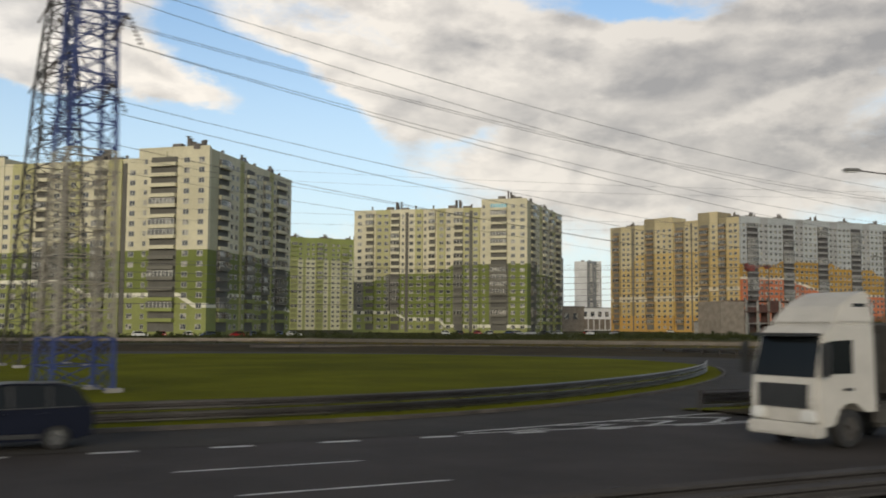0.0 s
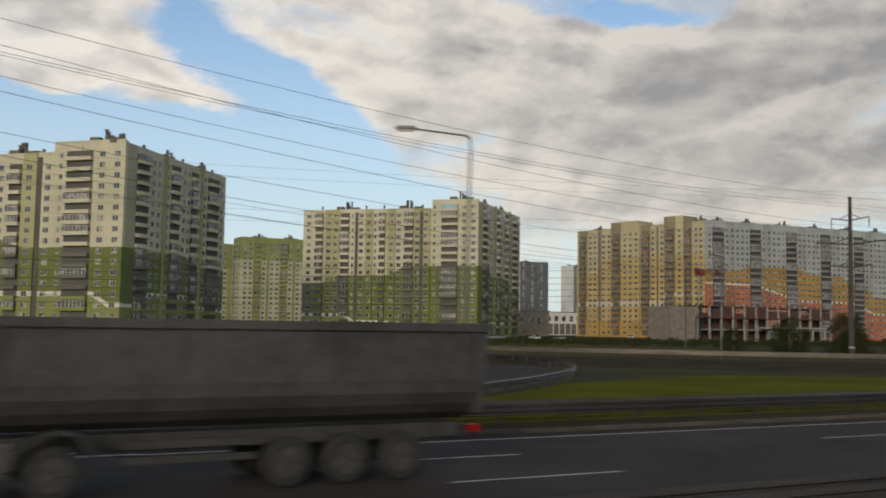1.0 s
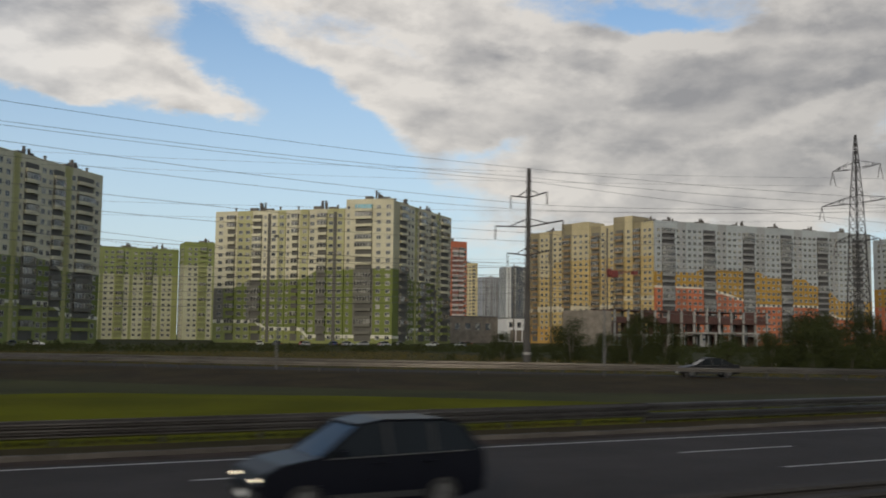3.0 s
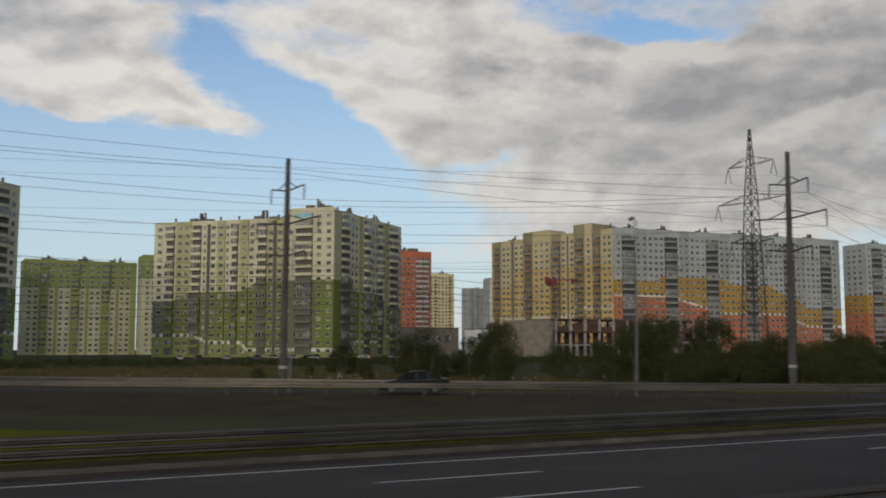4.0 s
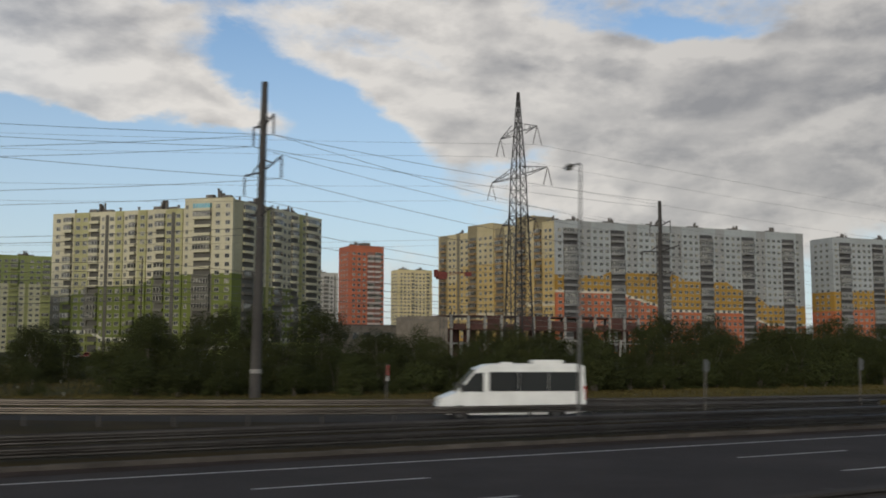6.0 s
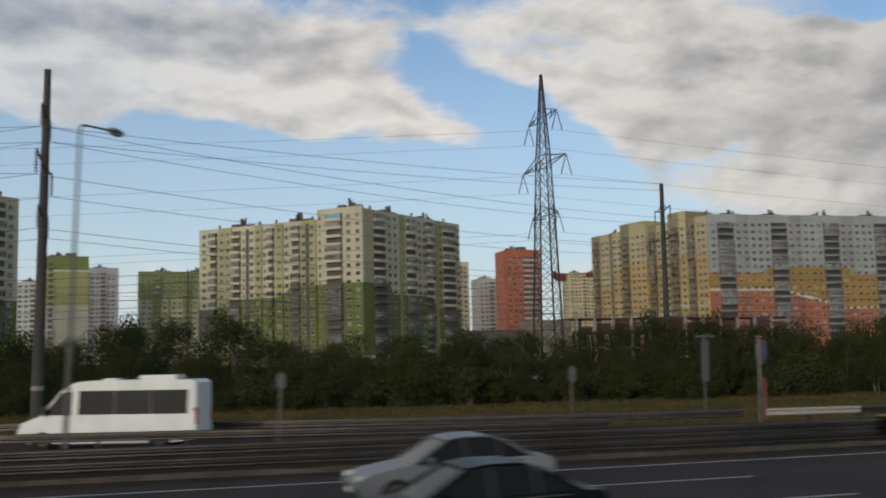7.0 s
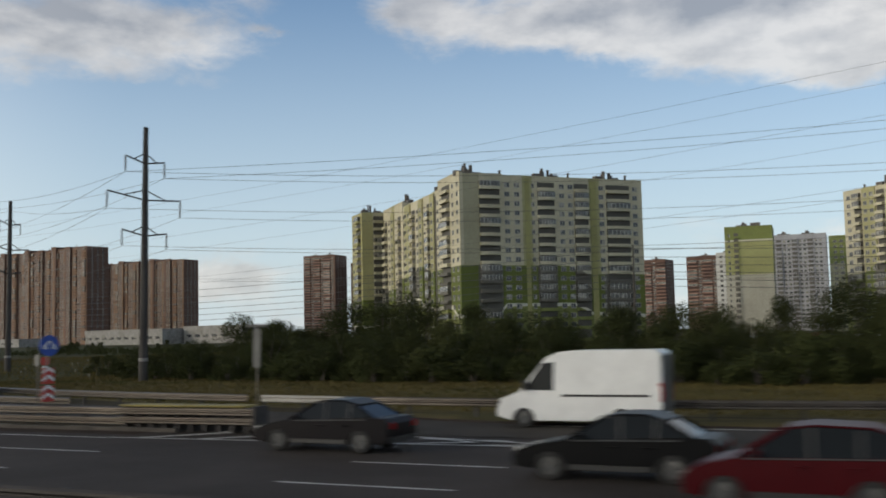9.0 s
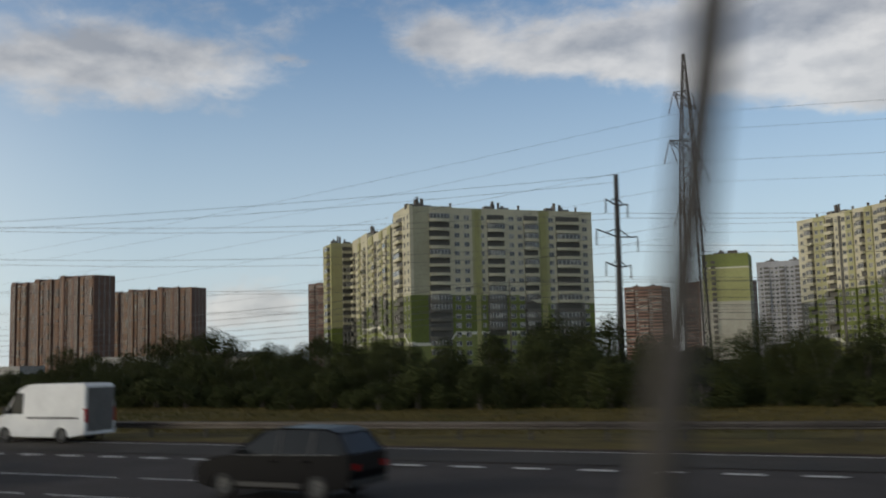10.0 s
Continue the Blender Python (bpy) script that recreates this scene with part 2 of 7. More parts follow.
def facade(name, origin, along, span, layers, joints=3.0, bars=()):
    """Painted panel walls. Layers from the ground up: the colour, and the line of its upper edge as (metres along, height) pairs.
    The paint changes at those lines; panel joints run every storey and bay."""
    m = bpy.data.materials.new(name)
    m.use_nodes = True
    tree = m.node_tree
    shade = tree.nodes["Principled BSDF"]
    place = tree.nodes.new("ShaderNodeNewGeometry").outputs["Position"]
    off = tree.nodes.new("ShaderNodeVectorMath")
    off.operation = "SUBTRACT"
    tree.links.new(place, off.inputs[0])
    off.inputs[1].default_value = (origin[0], origin[1], 0)
    dot = tree.nodes.new("ShaderNodeVectorMath")
    dot.operation = "DOT_PRODUCT"
    tree.links.new(off.outputs[0], dot.inputs[0])
    dot.inputs[1].default_value = (along[0], along[1], 0)
    u = dot.outputs["Value"]
    axes = tree.nodes.new("ShaderNodeSeparateXYZ")
    tree.links.new(place, axes.inputs[0])
    z = axes.outputs[2]
    t = maths(tree, "DIVIDE", maths(tree, "SUBTRACT", u, float(span[0])), float(span[1] - span[0]), clamp=True)
    broad = noise_at(tree, place, 0.07, 5.0, 0.6)
    grain = noise_at(tree, place, 1.4, 5.0, 0.65)
    tone = None
    swaps = {}
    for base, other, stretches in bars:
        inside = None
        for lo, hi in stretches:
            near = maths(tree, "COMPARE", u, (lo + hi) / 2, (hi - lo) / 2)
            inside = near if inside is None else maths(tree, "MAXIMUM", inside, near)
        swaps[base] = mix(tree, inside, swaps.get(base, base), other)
    for colour, line in reversed(layers):
        colour = swaps.get(colour, colour)
        if tone is None or line is None:
            tone = mix(tree, 0.0, colour, colour)
            continue
        curve = tree.nodes.new("ShaderNodeValToRGB")
        curve.color_ramp.interpolation = "LINEAR"
        stops = curve.color_ramp.elements
        while len(stops) < len(line):
            stops.new(0.5)
        for stop, (at, height) in zip(stops, line):
            stop.position = min(1.0, max(0.0, (at - span[0]) / (span[1] - span[0])))
            stop.color = (height / 100,) * 3 + (1,)
        tree.links.new(t, curve.inputs[0])
        edge = maths(tree, "MULTIPLY", curve.outputs[0], 100.0)
        below = maths(tree, "LESS_THAN", z, edge)
        tone = mix(tree, below, tone, colour)
    seam_z = maths(tree, "LESS_THAN", maths(tree, "MODULO", z, joints), 0.10)
    seam_u = maths(tree, "LESS_THAN", maths(tree, "MODULO", maths(tree, "ADD", u, 900.0), 3.2), 0.07)
    seam = maths(tree, "MAXIMUM", seam_z, seam_u)
    tone = mix(tree, maths(tree, "MULTIPLY", seam, 0.25), tone, (0.12, 0.12, 0.10))
    worn = maths(tree, "ADD", maths(tree, "MULTIPLY", broad, 0.6), maths(tree, "MULTIPLY", grain, 0.4))
    soft = mix(tree, ramp_value(tree, worn, 0.3, 0.7), (0.80, 0.79, 0.76), (1.12, 1.12, 1.12))
    tone = mix(tree, 1.0, tone, soft, "MULTIPLY")
    tree.links.new(tone, shade.inputs["Base Color"])
    shade.inputs["Roughness"].default_value = 0.75
    return m


def plain_glass(name, colour=(0.03, 0.035, 0.04), rough=0.12, shine=0.6, pale_panes=1.0):
    m = bpy.data.materials.new(name)
    m.use_nodes = True
    tree = m.node_tree
    shade = tree.nodes["Principled BSDF"]
    place = tree.nodes.new("ShaderNodeNewGeometry").outputs["Position"]
    tone = mix(tree, noise_at(tree, place, 0.31, 2.0), tuple(v * 0.4 for v in colour), tuple(v * 1.8 for v in colour))
    # pale tone painted on some panes for curtains and for reflected sky
    pale_mask = ramp_value(tree, noise_at(tree, place, 0.43, 1.0), 0.54, 0.62)
    tone = mix(tree, maths(tree, "MULTIPLY", pale_mask, 0.85 * pale_panes), tone, (0.36, 0.34, 0.29))
    tree.links.new(tone, shade.inputs["Base Color"])
    shade.inputs["Roughness"].default_value = rough
    shade.inputs["Specular IOR Level"].default_value = shine
    return m


def paint(name, colour, rough=0.25, metal=0.0, coat=0.0):
    m = surface(name, colour, rough, 0.10, 1.2, 40.0, metal, 0.02, gloss=0.07)
    shade = m.node_tree.nodes["Principled BSDF"]
    shade.inputs["Coat Weight"].default_value, shade.inputs["Coat Roughness"].default_value = coat, 0.06
    return m


def glowing(name, colour, strength):
    m = bpy.data.materials.new(name)
    m.use_nodes = True
    shade = m.node_tree.nodes["Principled BSDF"]
    shade.inputs["Base Color"].default_value = (*colour, 1)
    shade.inputs["Emission Color"].default_value = (*colour, 1)
    shade.inputs["Emission Strength"].default_value = strength
    return m


ASPHALT = surface("asphalt", (0.052, 0.045, 0.041), 0.85, 0.28, 0.25, 14.0, 0, 0.35, stain=(0.040, 0.034, 0.031), gloss=0.12)
ASPHALT_OLD = surface("worn_asphalt", (0.050, 0.045, 0.039), 0.88, 0.3, 0.22, 12.0, 0, 0.3, stain=(0.034, 0.033, 0.032), gloss=0.12)
ROAD_PAINT = surface("road_paint", (0.46, 0.45, 0.42), 0.6, 0.35, 1.5, 7.0, 0, 0.1)
KERB = surface("kerb_concrete", (0.080, 0.069, 0.058), 0.9, 0.35, 0.9, 9.0, 0, 0.3, by_object=0.6)
CONCRETE = surface("concrete", (0.28, 0.27, 0.25), 0.9, 0.25, 0.5, 6.0, 0, 0.3, stain=(0.17, 0.16, 0.14))
POLE_CONCRETE = surface("pole_concrete", (0.055, 0.050, 0.046), 0.9, 0.25, 0.4, 6.0, 0, 0.3)
GRASS = surface("grass_ground", (0.044, 0.045, 0.011), 0.95, 0.45, 0.09, 3.0, 0, 0.6, stain=(0.045, 0.040, 0.017), gloss=0.12)
LAWN = surface("mown_lawn", (0.108, 0.112, 0.004), 0.95, 0.30, 0.12, 4.0, 0, 0.6, stain=(0.072, 0.078, 0.005), gloss=0.03)
DRY = surface("dry_slope", (0.043, 0.031, 0.012), 0.95, 0.4, 0.25, 4.0, 0, 0.6, stain=(0.028, 0.026, 0.009), gloss=0.12)
BALLAST = surface("track_ballast", (0.05, 0.046, 0.042), 0.95, 0.5, 2.0, 12.0, 0, 0.8, gloss=0.12)
BLADE = surface("dry_grass_blades", (0.085, 0.068, 0.022), 0.8, 0.45, 0.3, 3.0, 0, 0, stain=(0.038, 0.045, 0.014), gloss=0.12)
LEAF = surface("bush_leaves", (0.041, 0.049, 0.016), 0.85, 0.30, 0.30, 3.0, 0, 0, stain=(0.050, 0.054, 0.018), by_object=0.5, gloss=0.12)
MEADOW = surface("dry_meadow", (0.092, 0.072, 0.020), 0.95, 0.45, 0.35, 5.0, 0, 0.6, stain=(0.062, 0.058, 0.015), gloss=0.12)
BARK = surface("bark", (0.09, 0.075, 0.06), 0.9, 0.3, 2.0, 12.0, 0, 0.4)
GALVANISED = surface("galvanised_steel", (0.165, 0.148, 0.132), 0.38, 0.25, 0.35, 5.0, 1.0, 0.1, stain=(0.10, 0.088, 0.078))
LAMP_STEEL = surface("pale_lamp_steel", (0.115, 0.113, 0.108), 0.6, 0.2, 0.5, 5.0, 0.3, 0.1)
GUTTER = surface("gutter_dirt", (0.050, 0.037, 0.030), 0.95, 0.4, 0.7, 8.0, 0, 0.5, stain=(0.036, 0.028, 0.023), gloss=0.1)
RUST = surface("weathered_steel", (0.055, 0.05, 0.047), 0.7, 0.3, 0.4, 6.0, 0.4, 0.2)
PALE_STEEL = surface("faded_pale_steel", (0.24, 0.215, 0.17), 0.6, 0.25, 0.3, 4.0, 0, 0.1)
LATTICE = surface("grey_steel_angles", (0.05, 0.047, 0.045), 0.7, 0.25, 0.3, 4.0, 0, 0.1, gloss=0.2)
BLUE_STEEL = surface("blue_painted_steel", (0.018, 0.035, 0.14), 0.5, 0.3, 0.3, 4.0, 0, 0.1)
WHITE_STEEL = surface("white_painted_steel", (0.34, 0.325, 0.29), 0.55, 0.2, 0.3, 4.0, 0, 0.1)
INSULATOR = surface("brown_insulator", (0.07, 0.05, 0.04), 0.35, 0.2, 2.0, 9.0, 0, 0)
MAST_CONCRETE = surface("mast_concrete", (0.075, 0.068, 0.060), 0.9, 0.3, 0.5, 7.0, 0, 0.3, gloss=0.15)
CABLE = surface("dark_cable", (0.11, 0.108, 0.105), 0.6, 0.1, 0.3, 3.0, 0.2, 0)
YELLOW_TOP = surface("yellow_plastic_cover", (0.22, 0.18, 0.05), 0.6, 0.3, 0.8, 7.0, 0, 0.1)
WHITE_PAINT = surface("white_paint", (0.74, 0.73, 0.70), 0.5, 0.12, 0.6, 9.0, 0, 0.05)
SIGN_GREY = surface("grey_sign_back", (0.12, 0.12, 0.115), 0.5, 0.15, 1.0, 8.0, 0.4, 0.05)
SIGN_BLUE = surface("blue_sign_face", (0.02, 0.07, 0.35), 0.4, 0.1, 1.0, 8.0, 0, 0)
SIGN_RED = surface("red_sign_face", (0.42, 0.03, 0.02), 0.4, 0.1, 1.0, 8.0, 0, 0)
GLASS = plain_glass("window_glass")
GLAZING = plain_glass("balcony_glazing", (0.05, 0.049, 0.044), 0.08, 0.6, 0.6)
BLUE_GLAZING = plain_glass("blue_balcony_glazing", (0.10, 0.30, 0.36), 0.1, 0.8, 0.0)
TAN_BLOCKWORK = surface("tan_blockwork", (0.20, 0.17, 0.135), 0.9, 0.3, 0.4, 4.0, 0, 0.3)
FRAME = surface("window_frame", (0.38, 0.365, 0.32), 0.6, 0.15, 0.4, 5.0, 0, 0)
# loggia recess shade, held in the panel's own colour
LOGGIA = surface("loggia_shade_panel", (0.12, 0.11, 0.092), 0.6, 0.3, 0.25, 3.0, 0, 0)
ROOF = surface("roof_felt", (0.10, 0.095, 0.09), 0.9, 0.3, 0.3, 4.0, 0, 0.2)
VENT = surface("roof_vent_metal", (0.13, 0.115, 0.10), 0.7, 0.35, 0.6, 4.0, 0.2, 0.1)
BRICK_RED = surface("dark_red_blockwork", (0.075, 0.034, 0.026), 0.9, 0.35, 0.3, 3.0, 0, 0.3)
TYRE = surface("tyre_rubber", (0.02, 0.02, 0.02), 0.85, 0.2, 3.0, 20.0, 0, 0.1)
RIM = surface("alloy_rim", (0.12, 0.12, 0.118), 0.4, 0.1, 3.0, 20.0, 0.5, 0)
CAR_GLASS = plain_glass("car_glass", (0.010, 0.012, 0.013), 0.08, 0.16, 0.0)
TRIM = surface("black_trim", (0.02, 0.02, 0.02), 0.5, 0.2, 3.0, 20.0, 0, 0)
TAIL = paint("tail_light_red", (0.30, 0.01, 0.01))
LENS = paint("headlight_lens", (0.6, 0.6, 0.58), 0.1)
LIT_LENS = glowing("lit_headlight", (1.0, 0.86, 0.62), 2.5)
# ---- helpers for meshes ----
def link_mesh(name, bm, *mats):
    me = bpy.data.meshes.new(name)
    bm.to_mesh(me)
    bm.free()
    for m in mats:
        me.materials.append(m)
    return me


def thing(name, label, category, at=(0, 0, 0), turn=0.0, group="", kind=""):
    """An empty at a thing's base, which parents its parts."""
    ob = new(name)
    ob.matrix_basis = pose(*at, 0, 0, turn)
    ob.empty_display_size = 0.2
    return tagged(ob, label, category, group, kind)


def part(name, bm, material, parent, label="", kind="", m=None):
    ob = new(name, link_mesh(name, bm, *(material if isinstance(material, tuple) else (material,))))
    ob.parent = parent
    if m is not None:
        ob.matrix_basis = m
    return tagged(ob, label, kind=kind)


def shared(name, me, parent, m, label=""):
    ob = new(name, me)
    ob.parent = parent
    ob.matrix_basis = m
    return tagged(ob, label)


def box(bm, x0, x1, y0, y1, z0, z1, mat=0, m=None):
    vs = [bm.verts.new(Vector(p) if m is None else m @ Vector(p)) for p in
          ((x0, y0, z0), (x1, y0, z0), (x1, y1, z0), (x0, y1, z0), (x0, y0, z1), (x1, y0, z1), (x1, y1, z1), (x0, y1, z1))]
    for f in ((0, 3, 2, 1), (4, 5, 6, 7), (0, 1, 5, 4), (1, 2, 6, 5), (2, 3, 7, 6), (3, 0, 4, 7)):
        bm.faces.new([vs[i] for i in f]).material_index = mat
    return vs


def rod(bm, a, b, r, sides=6, r2=None, mat=0):
    """A round bar from a to b."""
    a, b = Vector(a), Vector(b)
    way = (b - a).normalized()
    side = way.orthogonal().normalized()
    other = way.cross(side)
    rings = []
    for p, q in ((a, r), (b, r if r2 is None else r2)):
        rings.append([bm.verts.new(p + q * (math.cos(k) * side + math.sin(k) * other)) for k in (2 * math.pi * i / sides for i in range(sides))])
    for i in range(sides):
        j = (i + 1) % sides
        bm.faces.new((rings[0][i], rings[0][j], rings[1][j], rings[1][i])).material_index = mat
    bm.faces.new(rings[0][::-1]).material_index = mat
    bm.faces.new(rings[1]).material_index = mat


def prism(bm, ring, z0, z1, mat=0):
    """An upright prism over a ring of (x, y)."""
    low = [bm.verts.new((x, y, z0)) for x, y in ring]
    high = [bm.verts.new((x, y, z1)) for x, y in ring]
    n = len(ring)
    for i in range(n):
        bm.faces.new((low[i], low[(i + 1) % n], high[(i + 1) % n], high[i])).material_index = mat
    bm.faces.new(low[::-1]).material_index = mat
    bm.faces.new(high).material_index = mat


def lerp_line(points, x):
    """The value at x of a line through (x, value) points."""
    for (x0, v0), (x1, v1) in zip(points, points[1:]):
        if x <= x1:
            return v0 + (v1 - v0) * (x - x0) / (x1 - x0)
    return points[-1][1]


def smooth_path(points, step=2.0):
    """A rounded path through points, resampled."""
    pts = [Vector(p) for p in points]
    out = []
    for i in range(len(pts) - 1):
        p0, p1, p2, p3 = pts[max(i - 1, 0)], pts[i], pts[i + 1], pts[min(i + 2, len(pts) - 1)]
        n = max(2, int((p2 - p1).length / step))
        for k in range(n):
            t = k / n
            out.append(0.5 * ((2 * p1) + (p2 - p0) * t + (2 * p0 - 5 * p1 + 4 * p2 - p3) * t * t + (3 * p1 - p0 - 3 * p2 + p3) * t ** 3))
    return out + [pts[-1]]


def band(bm, left, right, mat=0):
    """A strip between two lines of points."""
    a = [bm.verts.new(p) for p in left]
    b = [bm.verts.new(p) for p in right]
    for i in range(len(a) - 1):
        bm.faces.new((a[i], b[i], b[i + 1], a[i + 1])).material_index = mat


def bow(x):
    """How far the highway and the track bow to the left at x."""
    d = max(-230.0, min(230.0, x - 121))
    return 0.00021 * d * d + (0.0966 * (abs(x - 121) - 230) if abs(x - 121) > 230 else 0.0)


def structure(ob, label, category):
    return tagged(ob, label, category, kind="structure")


# ---- ground and roads ----
def build_ground():
    bm = bmesh.new()
    xs = [-4200, -1500, -600, -200, -100, -50, 0, 50, 100, 150, 200, 250, 300, 400, 600, 1000, 2000, 4400]
    ys = [-3000, -800, -200, -50, 20, 60, 100, 150, 200, 300, 400, 600, 1000, 2000, 4400]
    grid = [[bm.verts.new((x, y, -0.02)) for y in ys] for x in xs]
    for i in range(len(xs) - 1):
        for j in range(len(ys) - 1):
            bm.faces.new((grid[i][j], grid[i + 1][j], grid[i + 1][j + 1], grid[i][j + 1]))
    ob = new("ground", link_mesh("ground", bm, GRASS))
    structure(ob, "rough weedy grassland with dry brown patches", "ground")


def off_line(off, x0, x1, step, z):
    """Points along the highway at an offset (a number or a function of x)."""
    n = max(1, int((x1 - x0) / step))
    out = []
    for i in range(n + 1):
        x = x0 + (x1 - x0) * i / n
        out.append((x, (off(x) if callable(off) else off) + bow(x), z))
    return out


def kerb_off(x):
    return lerp_line([(-400, 27.7), (40, 27.7), (110, 28.7), (165, 29.3), (190, 28.6), (198, 28.7), (204, 29.7), (400, 29.8)], x)


def rail_off(x):
    return lerp_line([(20, 30.4), (45, 30.4), (75, 30.6), (110, 31.0), (160, 30.8), (180, 29.9), (190, 29.3), (200, 29.1), (220, 29.1)], x)


RAMP_INNER = [(-220, 36.5), (-60, 35.6), (0, 35.1), (14, 34.8), (22, 36), (30, 39.2), (40, 45), (50, 53), (58, 62), (62.5, 71),
              (64, 81), (61, 92), (54, 102), (42, 111), (25, 117), (0, 120), (-60, 122), (-220, 124)]
RAMP_OUTER = [(34, 35), (46, 42), (57, 50.5), (68, 62), (76, 76), (78, 90), (74, 104), (64, 116), (45, 124), (20, 129), (-10, 131), (-60, 133), (-220, 135)]
FRONT_RAIL = [(-80, 152, 1.3), (10, 147, 1.35), (45, 131, 1.4), (62, 114, 1.4), (76, 98, 1.4), (88, 84, 1.4), (100, 71.5, 1.35), (113, 61.5, 1.3), (125, 55.5, 1.2),
              (138, 50.0, 1.0), (150, 44.6, 0.85), (158, 41.2, 0.8), (165.4, 38.7, 0.8), (171.3, 37.6, 0.8), (176.5, 36.6, 0.8), (182, 35.6, 0.8), (190, 34.9, 0.8)]
SECOND_RAIL = [(-80, 160, 1.3), (10, 155, 1.35), (50, 138, 1.4), (68, 120, 1.4), (82, 104, 1.4), (94, 90, 1.4), (106, 77.5, 1.35), (118, 67.5, 1.3), (130, 60, 1.15),
               (141, 54.8, 1.0), (150, 51.5, 0.85), (157, 48.8, 0.8), (166, 45, 0.8), (175, 41.8, 0.8), (185, 39.6, 0.8), (196, 38.1, 0.8),
               (206, 37.6, 0.8), (216, 37.9, 0.8), (225, 39.2, 0.8), (236, 40.7, 0.8), (246, 42.6, 0.8), (262, 46.5, 0.8), (300, 57, 0.8), (380, 84, 0.8)]


def build_roads():
    bm = bmesh.new()
    band(bm, off_line(12.6, -400, 640, 8, 0.0), off_line(lambda x: kerb_off(x) + 0.05, -400, 640, 8, 0.0))
    structure(new("road", link_mesh("road", bm, ASPHALT)), "dark grey asphalt highway with worn lane lines", "road")
    # the exit lane by the loop and the entry lane ahead
    bm = bmesh.new()
    ramp_in = smooth_path([(x, y, 0.015) for x, y in RAMP_INNER], 4)
    near = [p for p in ramp_in if p.y < 60 and p.x < 52]
    band(bm, [(p.x, min(p.y, kerb_off(p.x) + bow(p.x) - 0.05), 0.012) for p in near if p.x < 36], [(p.x, p.y, 0.012) for p in near if p.x < 36])
    outer = smooth_path([(x, y, 0.02) for x, y in RAMP_OUTER], 4)
    n = 90
    inner = [p for p in ramp_in if p.x > 14 or p.y > 60]

    def resample(path, count):
        run = [0.0]
        for p, q in zip(path, path[1:]):
            run.append(run[-1] + (q - p).length)
        out, k = [], 0
        for i in range(count + 1):
            want = run[-1] * i / count
            while k < len(run) - 2 and run[k + 1] < want:
                k += 1
            f = (want - run[k]) / max(1e-6, run[k + 1] - run[k])
            q = path[k].lerp(path[k + 1], f)
            out.append((q.x, q.y, 0.02))
        return out

    band(bm, resample(outer, n), resample(inner, n))
    structure(new("ramp_road", link_mesh("ramp_road", bm, ASPHALT_OLD)), "grey asphalt slip road curving round the lawn", "road")
    # the second slip road, raised on a low bank between two rails, which joins the highway
    front = [tuple(p) for p in smooth_path(FRONT_RAIL, 4)]
    rear = [tuple(p) for p in smooth_path(SECOND_RAIL, 4)]
    front_y, rear_y = [(q[0], q[1]) for q in front], [(q[0], q[1]) for q in rear]
    rise = [(q[0], max(0.016, q[2] - 0.8)) for q in rear]
    xs = [-80 + 4 * i for i in range(115)]
    near, shoulder, far, foot, back = [], [], [], [], []
    for x in xs:
        z = lerp_line(rise, x)
        y0 = lerp_line(front_y, x) - 0.3 if x < 190 else kerb_off(x) + bow(x) - 0.1
        y1 = lerp_line(rear_y, x) + 0.6
        shoulder.append((x, y0, z))
        near.append((x, y0 + (4.2 if x < 150 else max(0.0, 4.2 - 0.14 * (x - 150))), z + 0.004))
        far.append((x, y1, z))
        foot.append((x - 4 if x < 140 else x, max(y0 - 11, rail_off(x) + bow(x) + 0.4) if x < 150 else rail_off(x) + bow(x) + 0.4, -0.015))
        back.append((x + 4, y1 + 8, -0.015))
    bm = bmesh.new()
    band(bm, far, near)
    structure(new("entry_road", link_mesh("entry_road", bm, ASPHALT_OLD)), "grey asphalt entry road on a low bank", "road")
    bm = bmesh.new()
    cut = [i for i, x in enumerate(xs) if x < 186]
    band(bm, [near[i] for i in cut], [shoulder[i] for i in cut])
    band(bm, [shoulder[i] for i in cut], [foot[i] for i in cut])
    band(bm, back, far)
    structure(new("road_bank", link_mesh("road_bank", bm, DRY)), "low bank of dry brown grass below the entry road", "ground")
    bm = bmesh.new()
    far = [(150, 72), (200, 67), (240, 71), (300, 92)]
    xs = [150 + 5 * i for i in range(31)]
    edge = [(150, 53), (166, 47.5), (185, 42), (206, 39.3), (225, 40.9), (246, 44.4), (300, 59)]
    band(bm, [(x, lerp_line(far, x), 0.02) for x in xs], [(x, lerp_line(edge, x), 0.02) for x in xs])
    structure(new("meadow", link_mesh("meadow", bm, MEADOW)), "strip of dry yellow grass before the thicket", "ground")
    # the low grass strip between the joined road and its rail
    xs = [201 + 3 * i for i in range(34)]
    inner = [(x, lerp_line([(201, lerp_line(rear_y, 201) - 0.4), (209, 34.2 + bow(209)), (400, 34.0 + bow(400))], x) if x < 209 else bow(x) + 34.2, 0.07) for x in xs]
    bm = bmesh.new()
    band(bm, inner, [(x, y - 0.32 - 0.08 * math.sin(x * 0.7), 0.024) for x, y, z in inner])
    structure(new("road_edge", link_mesh("road_edge", bm, GUTTER)), "brown dirt along the edge of the joined road", "road")
    bm = bmesh.new()
    band(bm, [(x, lerp_line(rear_y, x) + 1.4, 0.05) for x in xs], inner)
    structure(new("grass_strip", link_mesh("grass_strip", bm, MEADOW)), "strip of low grass under the guard rail", "ground")
    # lawns
    bm = bmesh.new()
    ring = [bm.verts.new((p.x, p.y + (0.35 if p.y < 60 else -0.35), 0.06)) for p in ramp_in]
